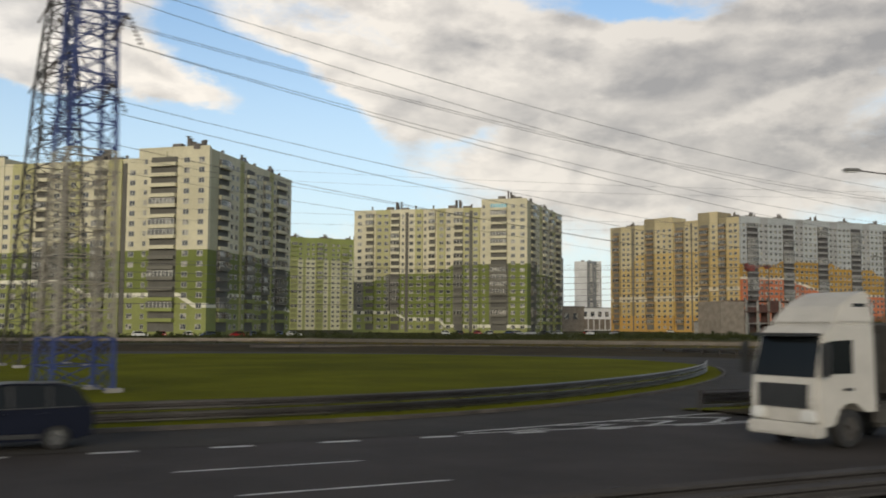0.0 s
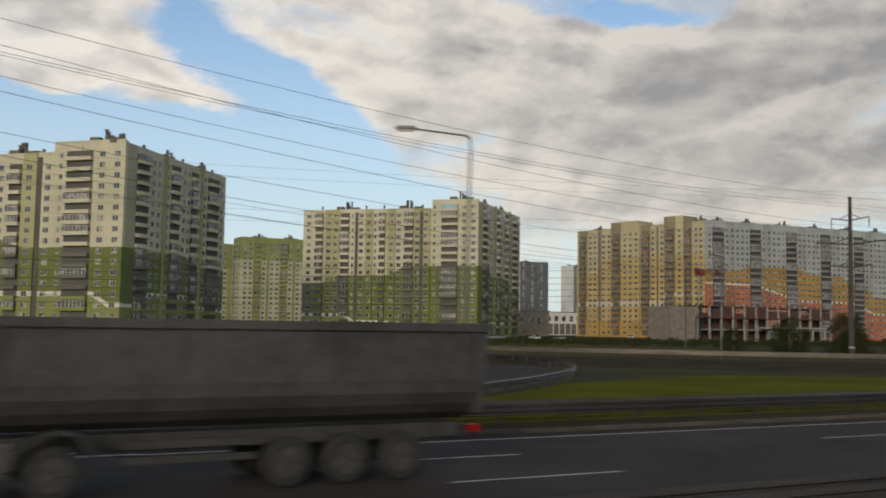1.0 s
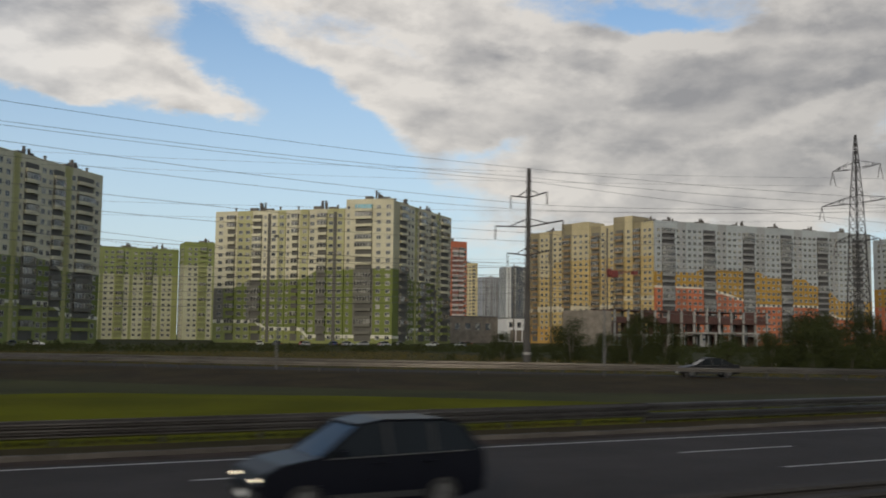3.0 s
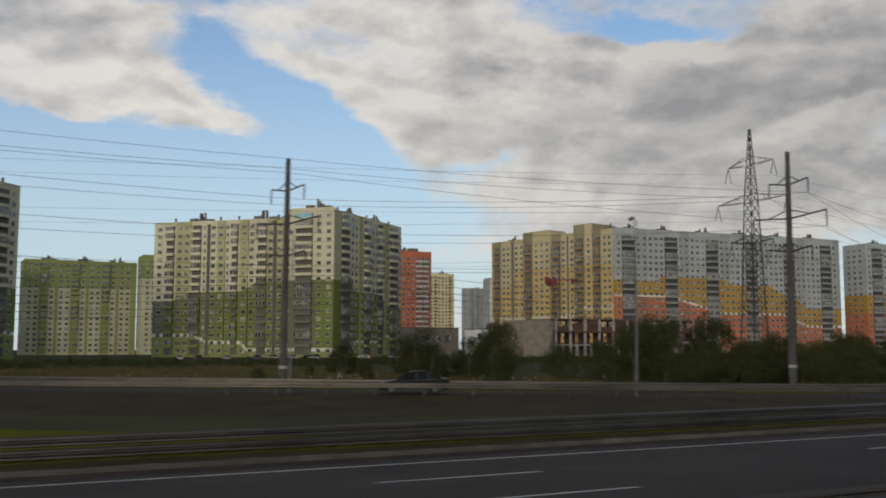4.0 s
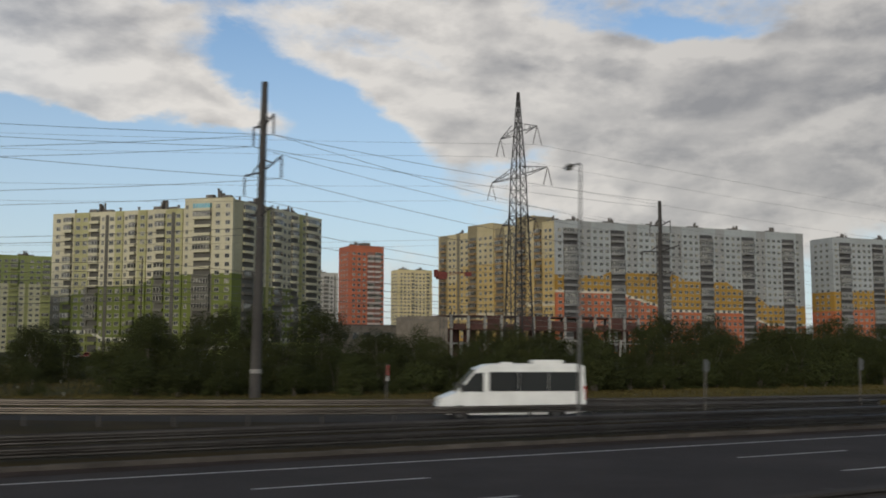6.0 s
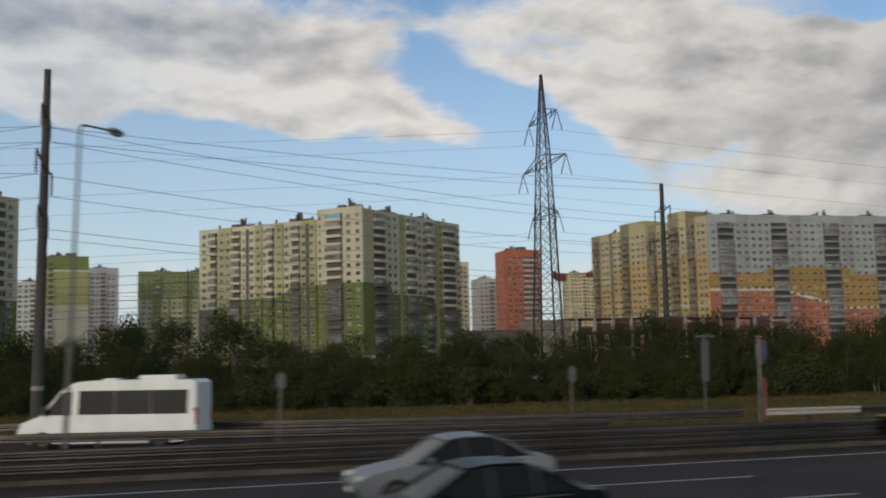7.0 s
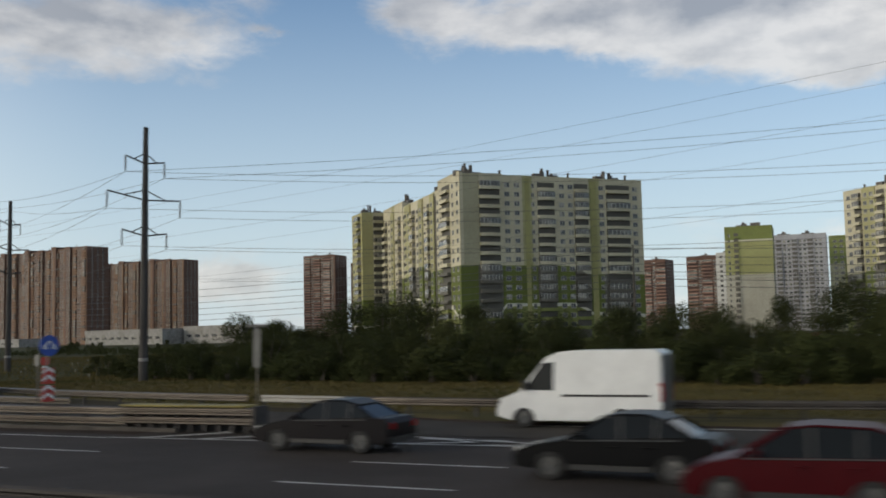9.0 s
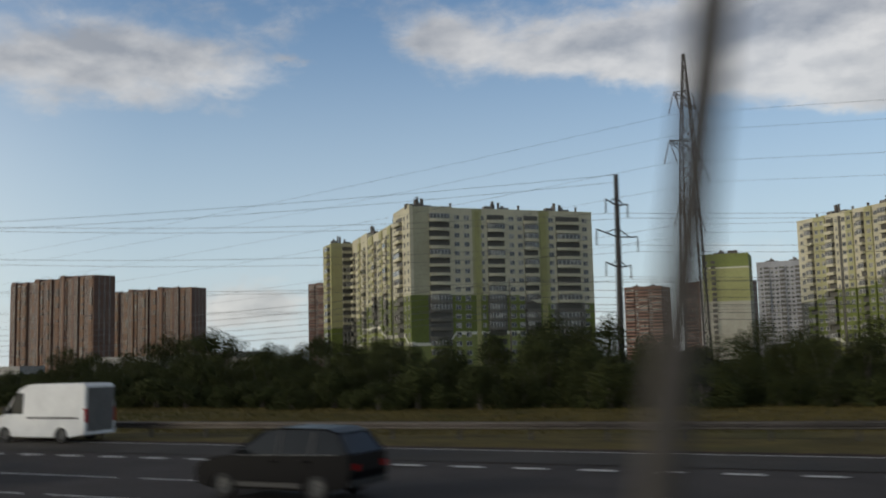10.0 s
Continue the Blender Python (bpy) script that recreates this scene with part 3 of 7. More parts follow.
    bm.faces.new(ring)
    structure(new("lawn", link_mesh("lawn", bm, LAWN)), "mown green lawn inside the slip road loop", "ground")
    bm = bmesh.new()
    xs = [38 + 4 * i for i in range(31)]
    band(bm, [(x, rail_off(x) + bow(x) + 0.8, 0.03) for x in xs], [(x, max(rail_off(x) + bow(x) + 1.2, lerp_line([(38, 37.5), (50, 44), (62, 53), (80, 60), (96, 50), (110, 36), (122, 33), (158, 32.6)], x)), 0.03) for x in xs])
    structure(new("verge_lawn", link_mesh("verge_lawn", bm, LAWN)), "mown green verge between the highway and the bank", "ground")
    bm = bmesh.new()
    band(bm, off_line(lambda x: kerb_off(x) + 0.2, 28, 196, 4, 0.12), off_line(lambda x: rail_off(x) - 0.25, 28, 196, 4, 0.10))
    band(bm, off_line(lambda x: rail_off(x) - 0.25, 140, 196, 4, 0.10), off_line(lambda x: rail_off(x) + 1.2, 140, 196, 4, 0.05))
    structure(new("verge", link_mesh("verge", bm, DRY)), "strip of bare brown soil behind the kerb", "ground")
    bm = bmesh.new()
    band(bm, off_line(lambda x: rail_off(x) - 0.25, 28, 140, 4, 0.10), off_line(lambda x: rail_off(x) + 1.2, 28, 140, 4, 0.05))
    structure(new("rail_verge", link_mesh("rail_verge", bm, LAWN)), "strip of green grass under the guard rail", "ground")
    bm = bmesh.new()
    band(bm, off_line(lambda x: kerb_off(x) - 1.15 - 0.12 * math.sin(x * 0.31), 28, 197, 2, 0.008), off_line(lambda x: kerb_off(x) - 0.08, 28, 197, 2, 0.008))
    structure(new("gutter", link_mesh("gutter", bm, GUTTER)), "brown dirt swept into the gutter", "road")
    bm = bmesh.new()
    band(bm, off_line(-14.0, -400, 640, 10, 0.0), off_line(12.5, -400, 640, 10, 0.0))
    structure(new("track_bed", link_mesh("track_bed", bm, BALLAST)), "gravel bed of the railway beside the highway", "ground")


def build_markings():
    def stripe(bm, x0, x1, off, wide, z=0.012):
        band(bm, off_line(lambda x: (off(x) if callable(off) else off) + wide / 2, x0, x1, 4, z), off_line(lambda x: (off(x) if callable(off) else off) - wide / 2, x0, x1, 4, z))

    road = bpy.data.objects["road"]
    bm = bmesh.new()
    stripe(bm, 24, 197, 26.5, 0.16)
    part("edge_line", bm, ROAD_PAINT, road, "white solid edge line")
    dash = [(6.3, 10.7), (34.6, 39.0), (50.2, 54.7), (62.5, 66.7), (78, 82.4), (92, 96.4), (107, 111.7), (124.6, 129.2), (138, 142.5), (153, 157.5),
            (167.8, 172.4), (181.5, 186.2), (195.4, 200), (208.7, 213), (221, 226), (227, 231), (242, 246.5), (258, 262.5), (272, 276.5), (-10, -5.5), (-26, -21.5)]
    for x0, x1 in dash:
        bm = bmesh.new()
        stripe(bm, x0, x1, 23.1, 0.14)
        part("lane_dash", bm, ROAD_PAINT, road)
        bm = bmesh.new()
        stripe(bm, x0 + 0.3, x1 + 0.4, 19.45, 0.14)
        part("lane_dash", bm, ROAD_PAINT, road)
        bm = bmesh.new()
        stripe(bm, x0 + 0.6, x1 + 0.7, 15.85, 0.14)
        part("lane_dash", bm, ROAD_PAINT, road)
    for i in range(-14, 9):
        x = 2.2 + 3.05 * i
        bm = bmesh.new()
        stripe(bm, x, x + 1.1, lambda v: 27.3 - 0.03 * (v - 5), 0.3)
        part("wide_dash", bm, ROAD_PAINT, road)
    for i in range(40):
        x = 203.6 + 2.05 * i
        bm = bmesh.new()
        stripe(bm, x, x + 1.05, lambda v: lerp_line([(204, 29.1), (213, 28.3), (400, 28.0)], v), 0.4, 0.026)
        part("wide_dash", bm, ROAD_PAINT, road)
    bm = bmesh.new()
    stripe(bm, 209, 301, 33.55, 0.16, 0.027)
    part("edge_line", bm, ROAD_PAINT, road, "white solid edge line")
    # hatched gores
    def gore(x0, x1, off_a, off_b, step):
        bm = bmesh.new()
        stripe(bm, x0, x1, off_a, 0.18, 0.028)
        stripe(bm, x0, x1, off_b, 0.18, 0.028)
        part("gore_line", bm, ROAD_PAINT, road)
        x = x0 + 1.0
        while x < x1 - 1.5:
            lo, hi = off_a(x + 1.6), off_b(x)
            if abs(hi - lo) > 0.5:
                bm = bmesh.new()
                band(bm, [(x, hi + bow(x), 0.031), (x + 1.9, (lo + hi) / 2 + bow(x), 0.031), (x + 0.1, lo + bow(x), 0.031)],
                     [(x + 0.4, hi + bow(x), 0.031), (x + 2.4, (lo + hi) / 2 + bow(x), 0.031), (x + 0.5, lo + bow(x), 0.031)])
                part("gore_chevron", bm, ROAD_PAINT, road)
            x += step
    gore(197, 212, lambda x: lerp_line([(197, 26.5), (212, 27.4)], x), lambda x: lerp_line([(197, 31.2), (212, 28.1)], x), 2.4)
    gore(16, 30, lambda x: lerp_line([(16, 27.3), (30, 26.5)], x), lambda x: lerp_line([(16, 27.7), (30, 30.0)], x), 2.6)


def build_kerbs():
    stone = bmesh.new()
    box(stone, 0.005, 0.985, -0.09, 0.09, -0.02, 0.15)
    bmesh.ops.bevel(stone, geom=[e for e in stone.edges if all(v.co.z > 0.1 for v in e.verts)], offset=0.02, segments=1, affect="EDGES")
    me = link_mesh("kerb_stone", stone, KERB)
    kerb = structure(thing("kerb", "weathered concrete kerb along the highway verge", "kerb"), "weathered concrete kerb along the highway verge", "kerb")
    rng = random.Random(4)
    for i in range(170):
        x = 28.0 + i
        slope = (kerb_off(x + 1) + bow(x + 1)) - (kerb_off(x) + bow(x))
        shared("kerb_stone", me, kerb, pose(x, kerb_off(x) + bow(x), rng.uniform(-0.02, 0.01), 0, rng.uniform(-0.5, 0.5), math.degrees(math.atan(slope)) + rng.uniform(-0.6, 0.6)))
    kerb = structure(thing("kerb", "low concrete kerb round the lawn", "kerb"), "low concrete kerb round the lawn", "kerb")
    line = [p for p in smooth_path([(x, y, 0) for x, y in RAMP_INNER], 1.0) if p.y < 62 and p.x > -12]
    for p, q in zip(line, line[1:]):
        shared("kerb_stone", me, kerb, Matrix.LocRotScale(p, Euler((0, 0, math.atan2(q.y - p.y, q.x - p.x))), ((q - p).length * 1.0, 1, 1)))


THRIE_BEAM = [(0.0, -0.22), (-0.085, -0.17), (-0.085, -0.13), (0.0, -0.08), (0.0, -0.05), (-0.085, 0.0), (-0.085, 0.05), (0.0, 0.10), (0.0, 0.13), (-0.085, 0.18), (-0.085, 0.22), (0.0, 0.27), (0.03, 0.29), (0.03, 0.31)]
W_BEAM = [(0.0, 0.00), (-0.075, 0.04), (-0.075, 0.09), (0.0, 0.14), (0.0, 0.17), (-0.075, 0.22), (-0.075, 0.27), (0.0, 0.31)]


def guard_rail(label, path, tiers, spacing, material=None, height=0.8, group="guard rails", profile=W_BEAM):
    """A steel barrier along a path: posts with spacer blocks, and ribbed beams in sections of their own."""
    rail = thing("guard_rail", label, "guard rail", tuple(path[0]), 0, group)
    base = rail.matrix_basis.inverted()
    pts = [Vector(path[0])]
    for p, q in zip(path, path[1:]):
        p, q = Vector(p), Vector(q)
        while (q - pts[-1]).length >= spacing and (q - p).length > 0:
            a, d = pts[-1], q - pts[-1]
            pts.append(a + d.normalized() * spacing)
    post = bmesh.new()
    box(post, -0.05, 0.05, 0.0, 0.11, -height - 0.1, -0.02)
    box(post, -0.05, 0.05, -0.09, 0.0, -0.30, -0.04)
    if tiers > 1:
        box(post, -0.05, 0.05, -0.09, 0.0, -0.66, -0.44)
    post_me = link_mesh("post", post, RUST)
    beam = bmesh.new()
    rows = [[beam.verts.new((x, d - 0.09, -0.32 + h)) for d, h in profile] for x in (0.0, spacing + 0.12)]
    rows2 = [[beam.verts.new((x, d - 0.082, -0.32 + h)) for d, h in profile] for x in (0.0, spacing + 0.12)]
    for i in range(len(profile) - 1):
        beam.faces.new((rows[0][i], rows[1][i], rows[1][i + 1], rows[0][i + 1]))
        beam.faces.new((rows2[0][i + 1], rows2[1][i + 1], rows2[1][i], rows2[0][i]))
    beam_me = link_mesh("beam", beam, material or GALVANISED)
    for i, (p, q) in enumerate(zip(pts, pts[1:])):
        way = q - p
        turn = math.degrees(math.atan2(way.y, way.x))
        tilt = -math.degrees(math.atan2(way.z, way.xy.length))
        m = base @ pose(*p, 0, tilt, turn)
        shared("post", post_me, rail, m)
        for k in range(tiers):
            shared("beam", beam_me, rail, m @ Matrix.Translation((0, -0.003 * (i % 2), -0.36 * k)))
    return rail


def build_rails():
    edge = [Vector((x, 12.45 + bow(x), 0.92)) for x in (-30 + 0.5 * i for i in range(660))]
    guard_rail("two-tier dusty steel guard rail between the railway and the highway", edge, 2, 5.0, RUST)
    main = [Vector((x, rail_off(x) + bow(x), 0.85)) for x in (28 + 0.5 * i for i in range(144))]
    guard_rail("ribbed galvanised steel guard rail on posts beside the highway", main, 1, 3.0, profile=THRIE_BEAM)
    main = [Vector((x, rail_off(x) + bow(x), 0.85)) for x in (97 + 0.5 * i for i in range(199))]
    guard_rail("two-tier galvanised steel guard rail on posts beside the highway", main, 2, 3.0)
    second = [p for p in smooth_path(SECOND_RAIL, 0.5) if p.x < 300]
    guard_rail("galvanised steel guard rail on the bank of the entry road", smooth_path(FRONT_RAIL, 0.5), 1, 3.0)
    guard_rail("galvanised steel guard rail along the far side of the entry road", [p for p in second if p.x < 195.6], 1, 3.0)
    guard_rail("white painted end of the steel guard rail", [p for p in second if 195.4 <= p.x < 200.2], 1, 2.2, WHITE_STEEL)
    guard_rail("galvanised steel guard rail beside the grass", [p for p in second if p.x >= 199.8], 1, 3.0)
    loop = [Vector((p.x, p.y + 1.9, 0.8)) for p in smooth_path([(x, y, 0) for x, y in RAMP_INNER], 0.5) if p.x > -40 and p.y < 58]
    guard_rail("two-tier steel guard rail along the edge of the lawn", loop, 2, 3.0)
    outer = [Vector((p.x + 0.6, p.y - 0.4, 0.75)) for p in smooth_path([(x, y, 0) for x, y in RAMP_OUTER], 0.5) if p.y > 41 and p.x > 40]
    guard_rail("steel guard rail round the outside of the slip road", outer, 1, 3.0)
    near = [Vector((x, 12.1 + bow(x), 0.80)) for x in (-30 + 0.5 * i for i in range(640))]
    guard_rail("dark weathered steel guard rail next to the railway", near, 2, 4.0, RUST)


build_ground()
build_roads()
build_markings()
build_rails()
# ---- apartment buildings ----
STOREY = 3.0


def window_mesh(wide, tall):
    """A window: a proud frame with a mullion and a dark pane set back in it. x along the wall, -y outwards."""
    bm = bmesh.new()
    w, h = wide / 2, tall / 2
    for x0, x1, z0, z1 in ((-w, -w + 0.09, -h, h), (w - 0.09, w, -h, h), (-w + 0.09, w - 0.09, h - 0.09, h), (-w - 0.05, w + 0.05, -h - 0.06, -h + 0.10), (-0.05, 0.05, -h + 0.10, h - 0.09)):
        box(bm, x0, x1, -0.10, 0.0, z0, z1, 0)
    vs = [bm.verts.new(p) for p in ((-w + 0.05, -0.02, -h + 0.06), (w - 0.05, -0.02, -h + 0.06), (w - 0.05, -0.02, h - 0.05), (-w + 0.05, -0.02, h - 0.05))]
    bm.faces.new(vs).material_index = 1
    return link_mesh("window", bm, FRAME, GLASS)


WINDOWS = {"w": window_mesh(1.85, 1.55), "n": window_mesh(1.1, 1.5), "W": window_mesh(2.3, 1.6)}


def balcony_bm(wide, round_front, tall=STOREY, glazed=False):
    """One balcony: a floor slab and a solid parapet that stand out from the wall, with a glazed strip above."""
    bm = bmesh.new()
    n = 6 if round_front else 1
    deep = 1.25
    ring = [(-wide / 2, 0.0)]
    for i in range(n + 1):
        x = -wide / 2 + wide * i / n
        bulge = deep * (0.62 + 0.38 * math.sin(math.pi * i / n)) if round_front else deep
        ring.append((x, -bulge))
    ring.append((wide / 2, 0.0))
    inner = [(x * (1 - 0.2 / wide), y + (0.1 if 0 < i < len(ring) - 1 else 0.0)) for i, (x, y) in enumerate(ring)]
    low = [bm.verts.new((x, y, 0.0)) for x, y in ring]
    rim = [bm.verts.new((x, y, 1.05)) for x, y in ring]
    lip = [bm.verts.new((x, y, 1.05)) for x, y in inner]
    deck = [bm.verts.new((x, y, 0.16)) for x, y in inner]
    bm.faces.new(low[::-1])
    bm.faces.new(deck)
    for i in range(len(ring) - 1):
        bm.faces.new((low[i], low[i + 1], rim[i + 1], rim[i]))
        bm.faces.new((rim[i], rim[i + 1], lip[i + 1], lip[i]))
        bm.faces.new((lip[i], lip[i + 1], deck[i + 1], deck[i]))
    if glazed:
        # glazing in pale frames: narrow uprights and a top rail around the panes, in one sheet
        n = len(ring)
        lower, frame_at = [rim[0]], []
        stops = []
        for i in range(n - 1):
            (x0, y0), (x1, y1) = ring[i], ring[i + 1]
            long = math.hypot(x1 - x0, y1 - y0)
            k = max(1, round(long / 1.25))
            cuts = [0.0]
            for c in range(k):
                cuts += [(c + 0.08) / k, (c + 0.92) / k, (c + 1.0) / k]
            for a, f in enumerate(cuts[1:], 1):
                stops.append((x0 + (x1 - x0) * f, y0 + (y1 - y0) * f))
                frame_at.append(a % 3 != 2)
                lower.append(rim[i + 1] if a == len(cuts) - 1 else bm.verts.new((*stops[-1], 1.05)))
        line = [ring[0]] + stops
        middle = [bm.verts.new((x, y, tall - 0.36)) for x, y in line]
        upper = [bm.verts.new((x, y, tall - 0.25)) for x, y in line]
        for i, framed in enumerate(frame_at):
            bm.faces.new((lower[i], lower[i + 1], middle[i + 1], middle[i])).material_index = 2 if framed else 1
            bm.faces.new((middle[i], middle[i + 1], upper[i + 1], upper[i])).material_index = 2
    return bm


class Block:
    """An apartment building, made of upright wall sections along straight lines."""

    def __init__(self, name, label, at, limit=300):
        self.top = thing(name, label, "building", (at[0], at[1], 0), 0)
        self.inv = self.top.matrix_basis.inverted()
        self.limit, self.windows, self.cache = limit, [], {}

    def section(self, p, way, u0, u1, height, mat, depth=15.0, proud=0.0, base=0.0, cap=True):
        """A stretch of wall from u0 to u1 along way; the building lies to the left of way."""
        way = Vector(way).normalized()
        m = Matrix.Translation((p[0], p[1], base)) @ Matrix.Rotation(math.atan2(way.y, way.x), 4, "Z")
        bm = bmesh.new()
        box(bm, u0, u1, -proud, depth, 0, height)
        box(bm, u0 - 0.02, u1 + 0.02, -proud - 0.08, -proud + 0.22, height, height + 0.35)
        part("wall", bm, mat, self.top, m=self.inv @ m)
        if cap:
            bm = bmesh.new()
            box(bm, u0 + 0.3, u1 - 0.3, -proud + 0.4, depth - 0.4, height + 0.004, height + 0.2)
            part("roof", bm, ROOF, self.top, m=self.inv @ m)
        return m

    def column(self, kind, m, u, wide, height, mat, proud=0.0, first=0.9, round_front=False, dark=None, blue=False):
        """Windows, balconies or a strip, storey by storey, at u along a section."""
        floors = int((height - first - 0.4) / STOREY)
        if kind in WINDOWS:
            for k in range(floors):
                self.windows.append((kind, m @ Matrix.Translation((u, -proud, first + k * STOREY + 1.65))))
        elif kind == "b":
            # flat sheet behind the balconies; dark ones hold the recess's shade in their colour
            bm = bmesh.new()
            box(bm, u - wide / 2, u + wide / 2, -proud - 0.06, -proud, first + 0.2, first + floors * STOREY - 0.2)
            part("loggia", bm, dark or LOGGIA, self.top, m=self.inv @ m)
            key = (round(wide, 1), round_front, mat.name)
            if key not in self.cache:
                self.cache[key] = link_mesh("balcony", balcony_bm(wide, round_front), mat)
                self.cache[key, 1] = link_mesh("balcony", balcony_bm(wide, round_front, glazed=True), mat, GLAZING, FRAME)
                self.cache[key, 2] = link_mesh("balcony", balcony_bm(wide, round_front, glazed=True), mat, BLUE_GLAZING, FRAME)
            rng = random.Random(int(u * 37 + height))
            for k in range(1, floors):
                choice = (key, 2) if (blue and k == floors - 1) else ((key, 1) if rng.random() < 0.42 else key)
                shared("balcony", self.cache[choice], self.top, self.inv @ m @ Matrix.Translation((u, -proud - 0.06, first + k * STOREY)))
        elif kind == "s":
            bm = bmesh.new()
            box(bm, u - wide / 2, u + wide / 2, -proud - 0.12, -proud, 0.4, height - 1.0)
            part("strip", bm, dark or LOGGIA, self.top, m=self.inv @ m)

    def roof_box(self, m, u, v, z, wide=5.0, deep=4.0, tall=2.2, mat=None):
        bm = bmesh.new()
        box(bm, u - wide / 2, u + wide / 2, v - deep / 2, v + deep / 2, z, z + tall)
        box(bm, u - wide / 2 - 0.2, u + wide / 2 + 0.2, v - deep / 2 - 0.2, v + deep / 2 + 0.2, z + tall, z + tall + 0.2)
        part("roof_housing", bm, mat or VENT, self.top, m=self.inv @ m)

    def roof_vents(self, m, u, v, z, seed, scale=1.0):
        """A cluster of ventilation stacks, cowls and a slanting hood on the roof."""
        rng = random.Random(seed)
        bm = bmesh.new()
        for i in range(5):
            x, y, h = u + rng.uniform(-1.6, 1.6) * scale, v + rng.uniform(-1, 1), rng.uniform(1.2, 2.9) * scale
            rod(bm, (x, y, z), (x, y, z + h), rng.uniform(0.25, 0.5) * scale, 8)
            rod(bm, (x, y, z + h + 0.15), (x, y, z + h + 0.35), rng.uniform(0.5, 0.7) * scale, 8, 0.2)
        box(bm, u + 1.0 * scale, u + 3.6 * scale, v - 1, v + 1, z, z + 1.0 * scale)
        box(bm, u - 3.8 * scale, u - 1.6 * scale, v - 1, v + 1, z, z + 1.3 * scale)
        part("roof_vent", bm, VENT, self.top, m=self.inv @ m)

    def chimney(self, m, u, v, z, tall=1.6):
        bm = bmesh.new()
        rod(bm, (u, v, z), (u, v, z + tall), 0.35, 8)
        rod(bm, (u, v, z + tall + 0.1), (u, v, z + tall + 0.5), 0.7, 8, 0.3)
        part("chimney", bm, VENT, self.top, m=self.inv @ m)

    def finish(self):
        """The first windows become parts of their own; the rest are joined."""
        near, rest = self.windows[:self.limit], self.windows[self.limit:]
        for kind, m in near:
            shared("window", WINDOWS[kind], self.top, self.inv @ m)
        if rest:
            verts, faces, mats = [], [], []
            for kind, m in rest:
                me = WINDOWS[kind]
                n, k = len(verts), self.inv @ m
                verts += [tuple(k @ v.co) for v in me.vertices]
                faces += [tuple(n + i for i in f.vertices) for f in me.polygons]
                mats += [f.material_index for f in me.polygons]
            me = bpy.data.meshes.new("glazing")
            me.from_pydata(verts, [], faces)
            me.materials.append(FRAME)
            me.materials.append(GLASS)
            me.polygons.foreach_set("material_index", mats)
            ob = new("glazing", me)
            ob.parent = self.top
            tagged(ob, kind="stuff")


CREAM, OLIVE, LIME, BAND = (0.54, 0.50, 0.355), (0.125, 0.152, 0.027), (0.195, 0.215, 0.062), (0.62, 0.60, 0.49)
KHAKI, LIMEWALL, GREYWALL = (0.40, 0.375, 0.25), (0.375, 0.355, 0.175), (0.125, 0.118, 0.094)
LIME_STRIP = surface("lime_wall_strip", (0.31, 0.295, 0.115), 0.75, 0.2, 0.1, 1.5, 0, 0)
# charcoal of the wall strips, also painted as shade in balcony recesses
CHARCOAL = surface("charcoal_strip_recess_shade", (0.085, 0.08, 0.066), 0.75, 0.25, 0.1, 1.5, 0, 0)


def lift(line, d):
    return [(u, z + d) for u, z in line]


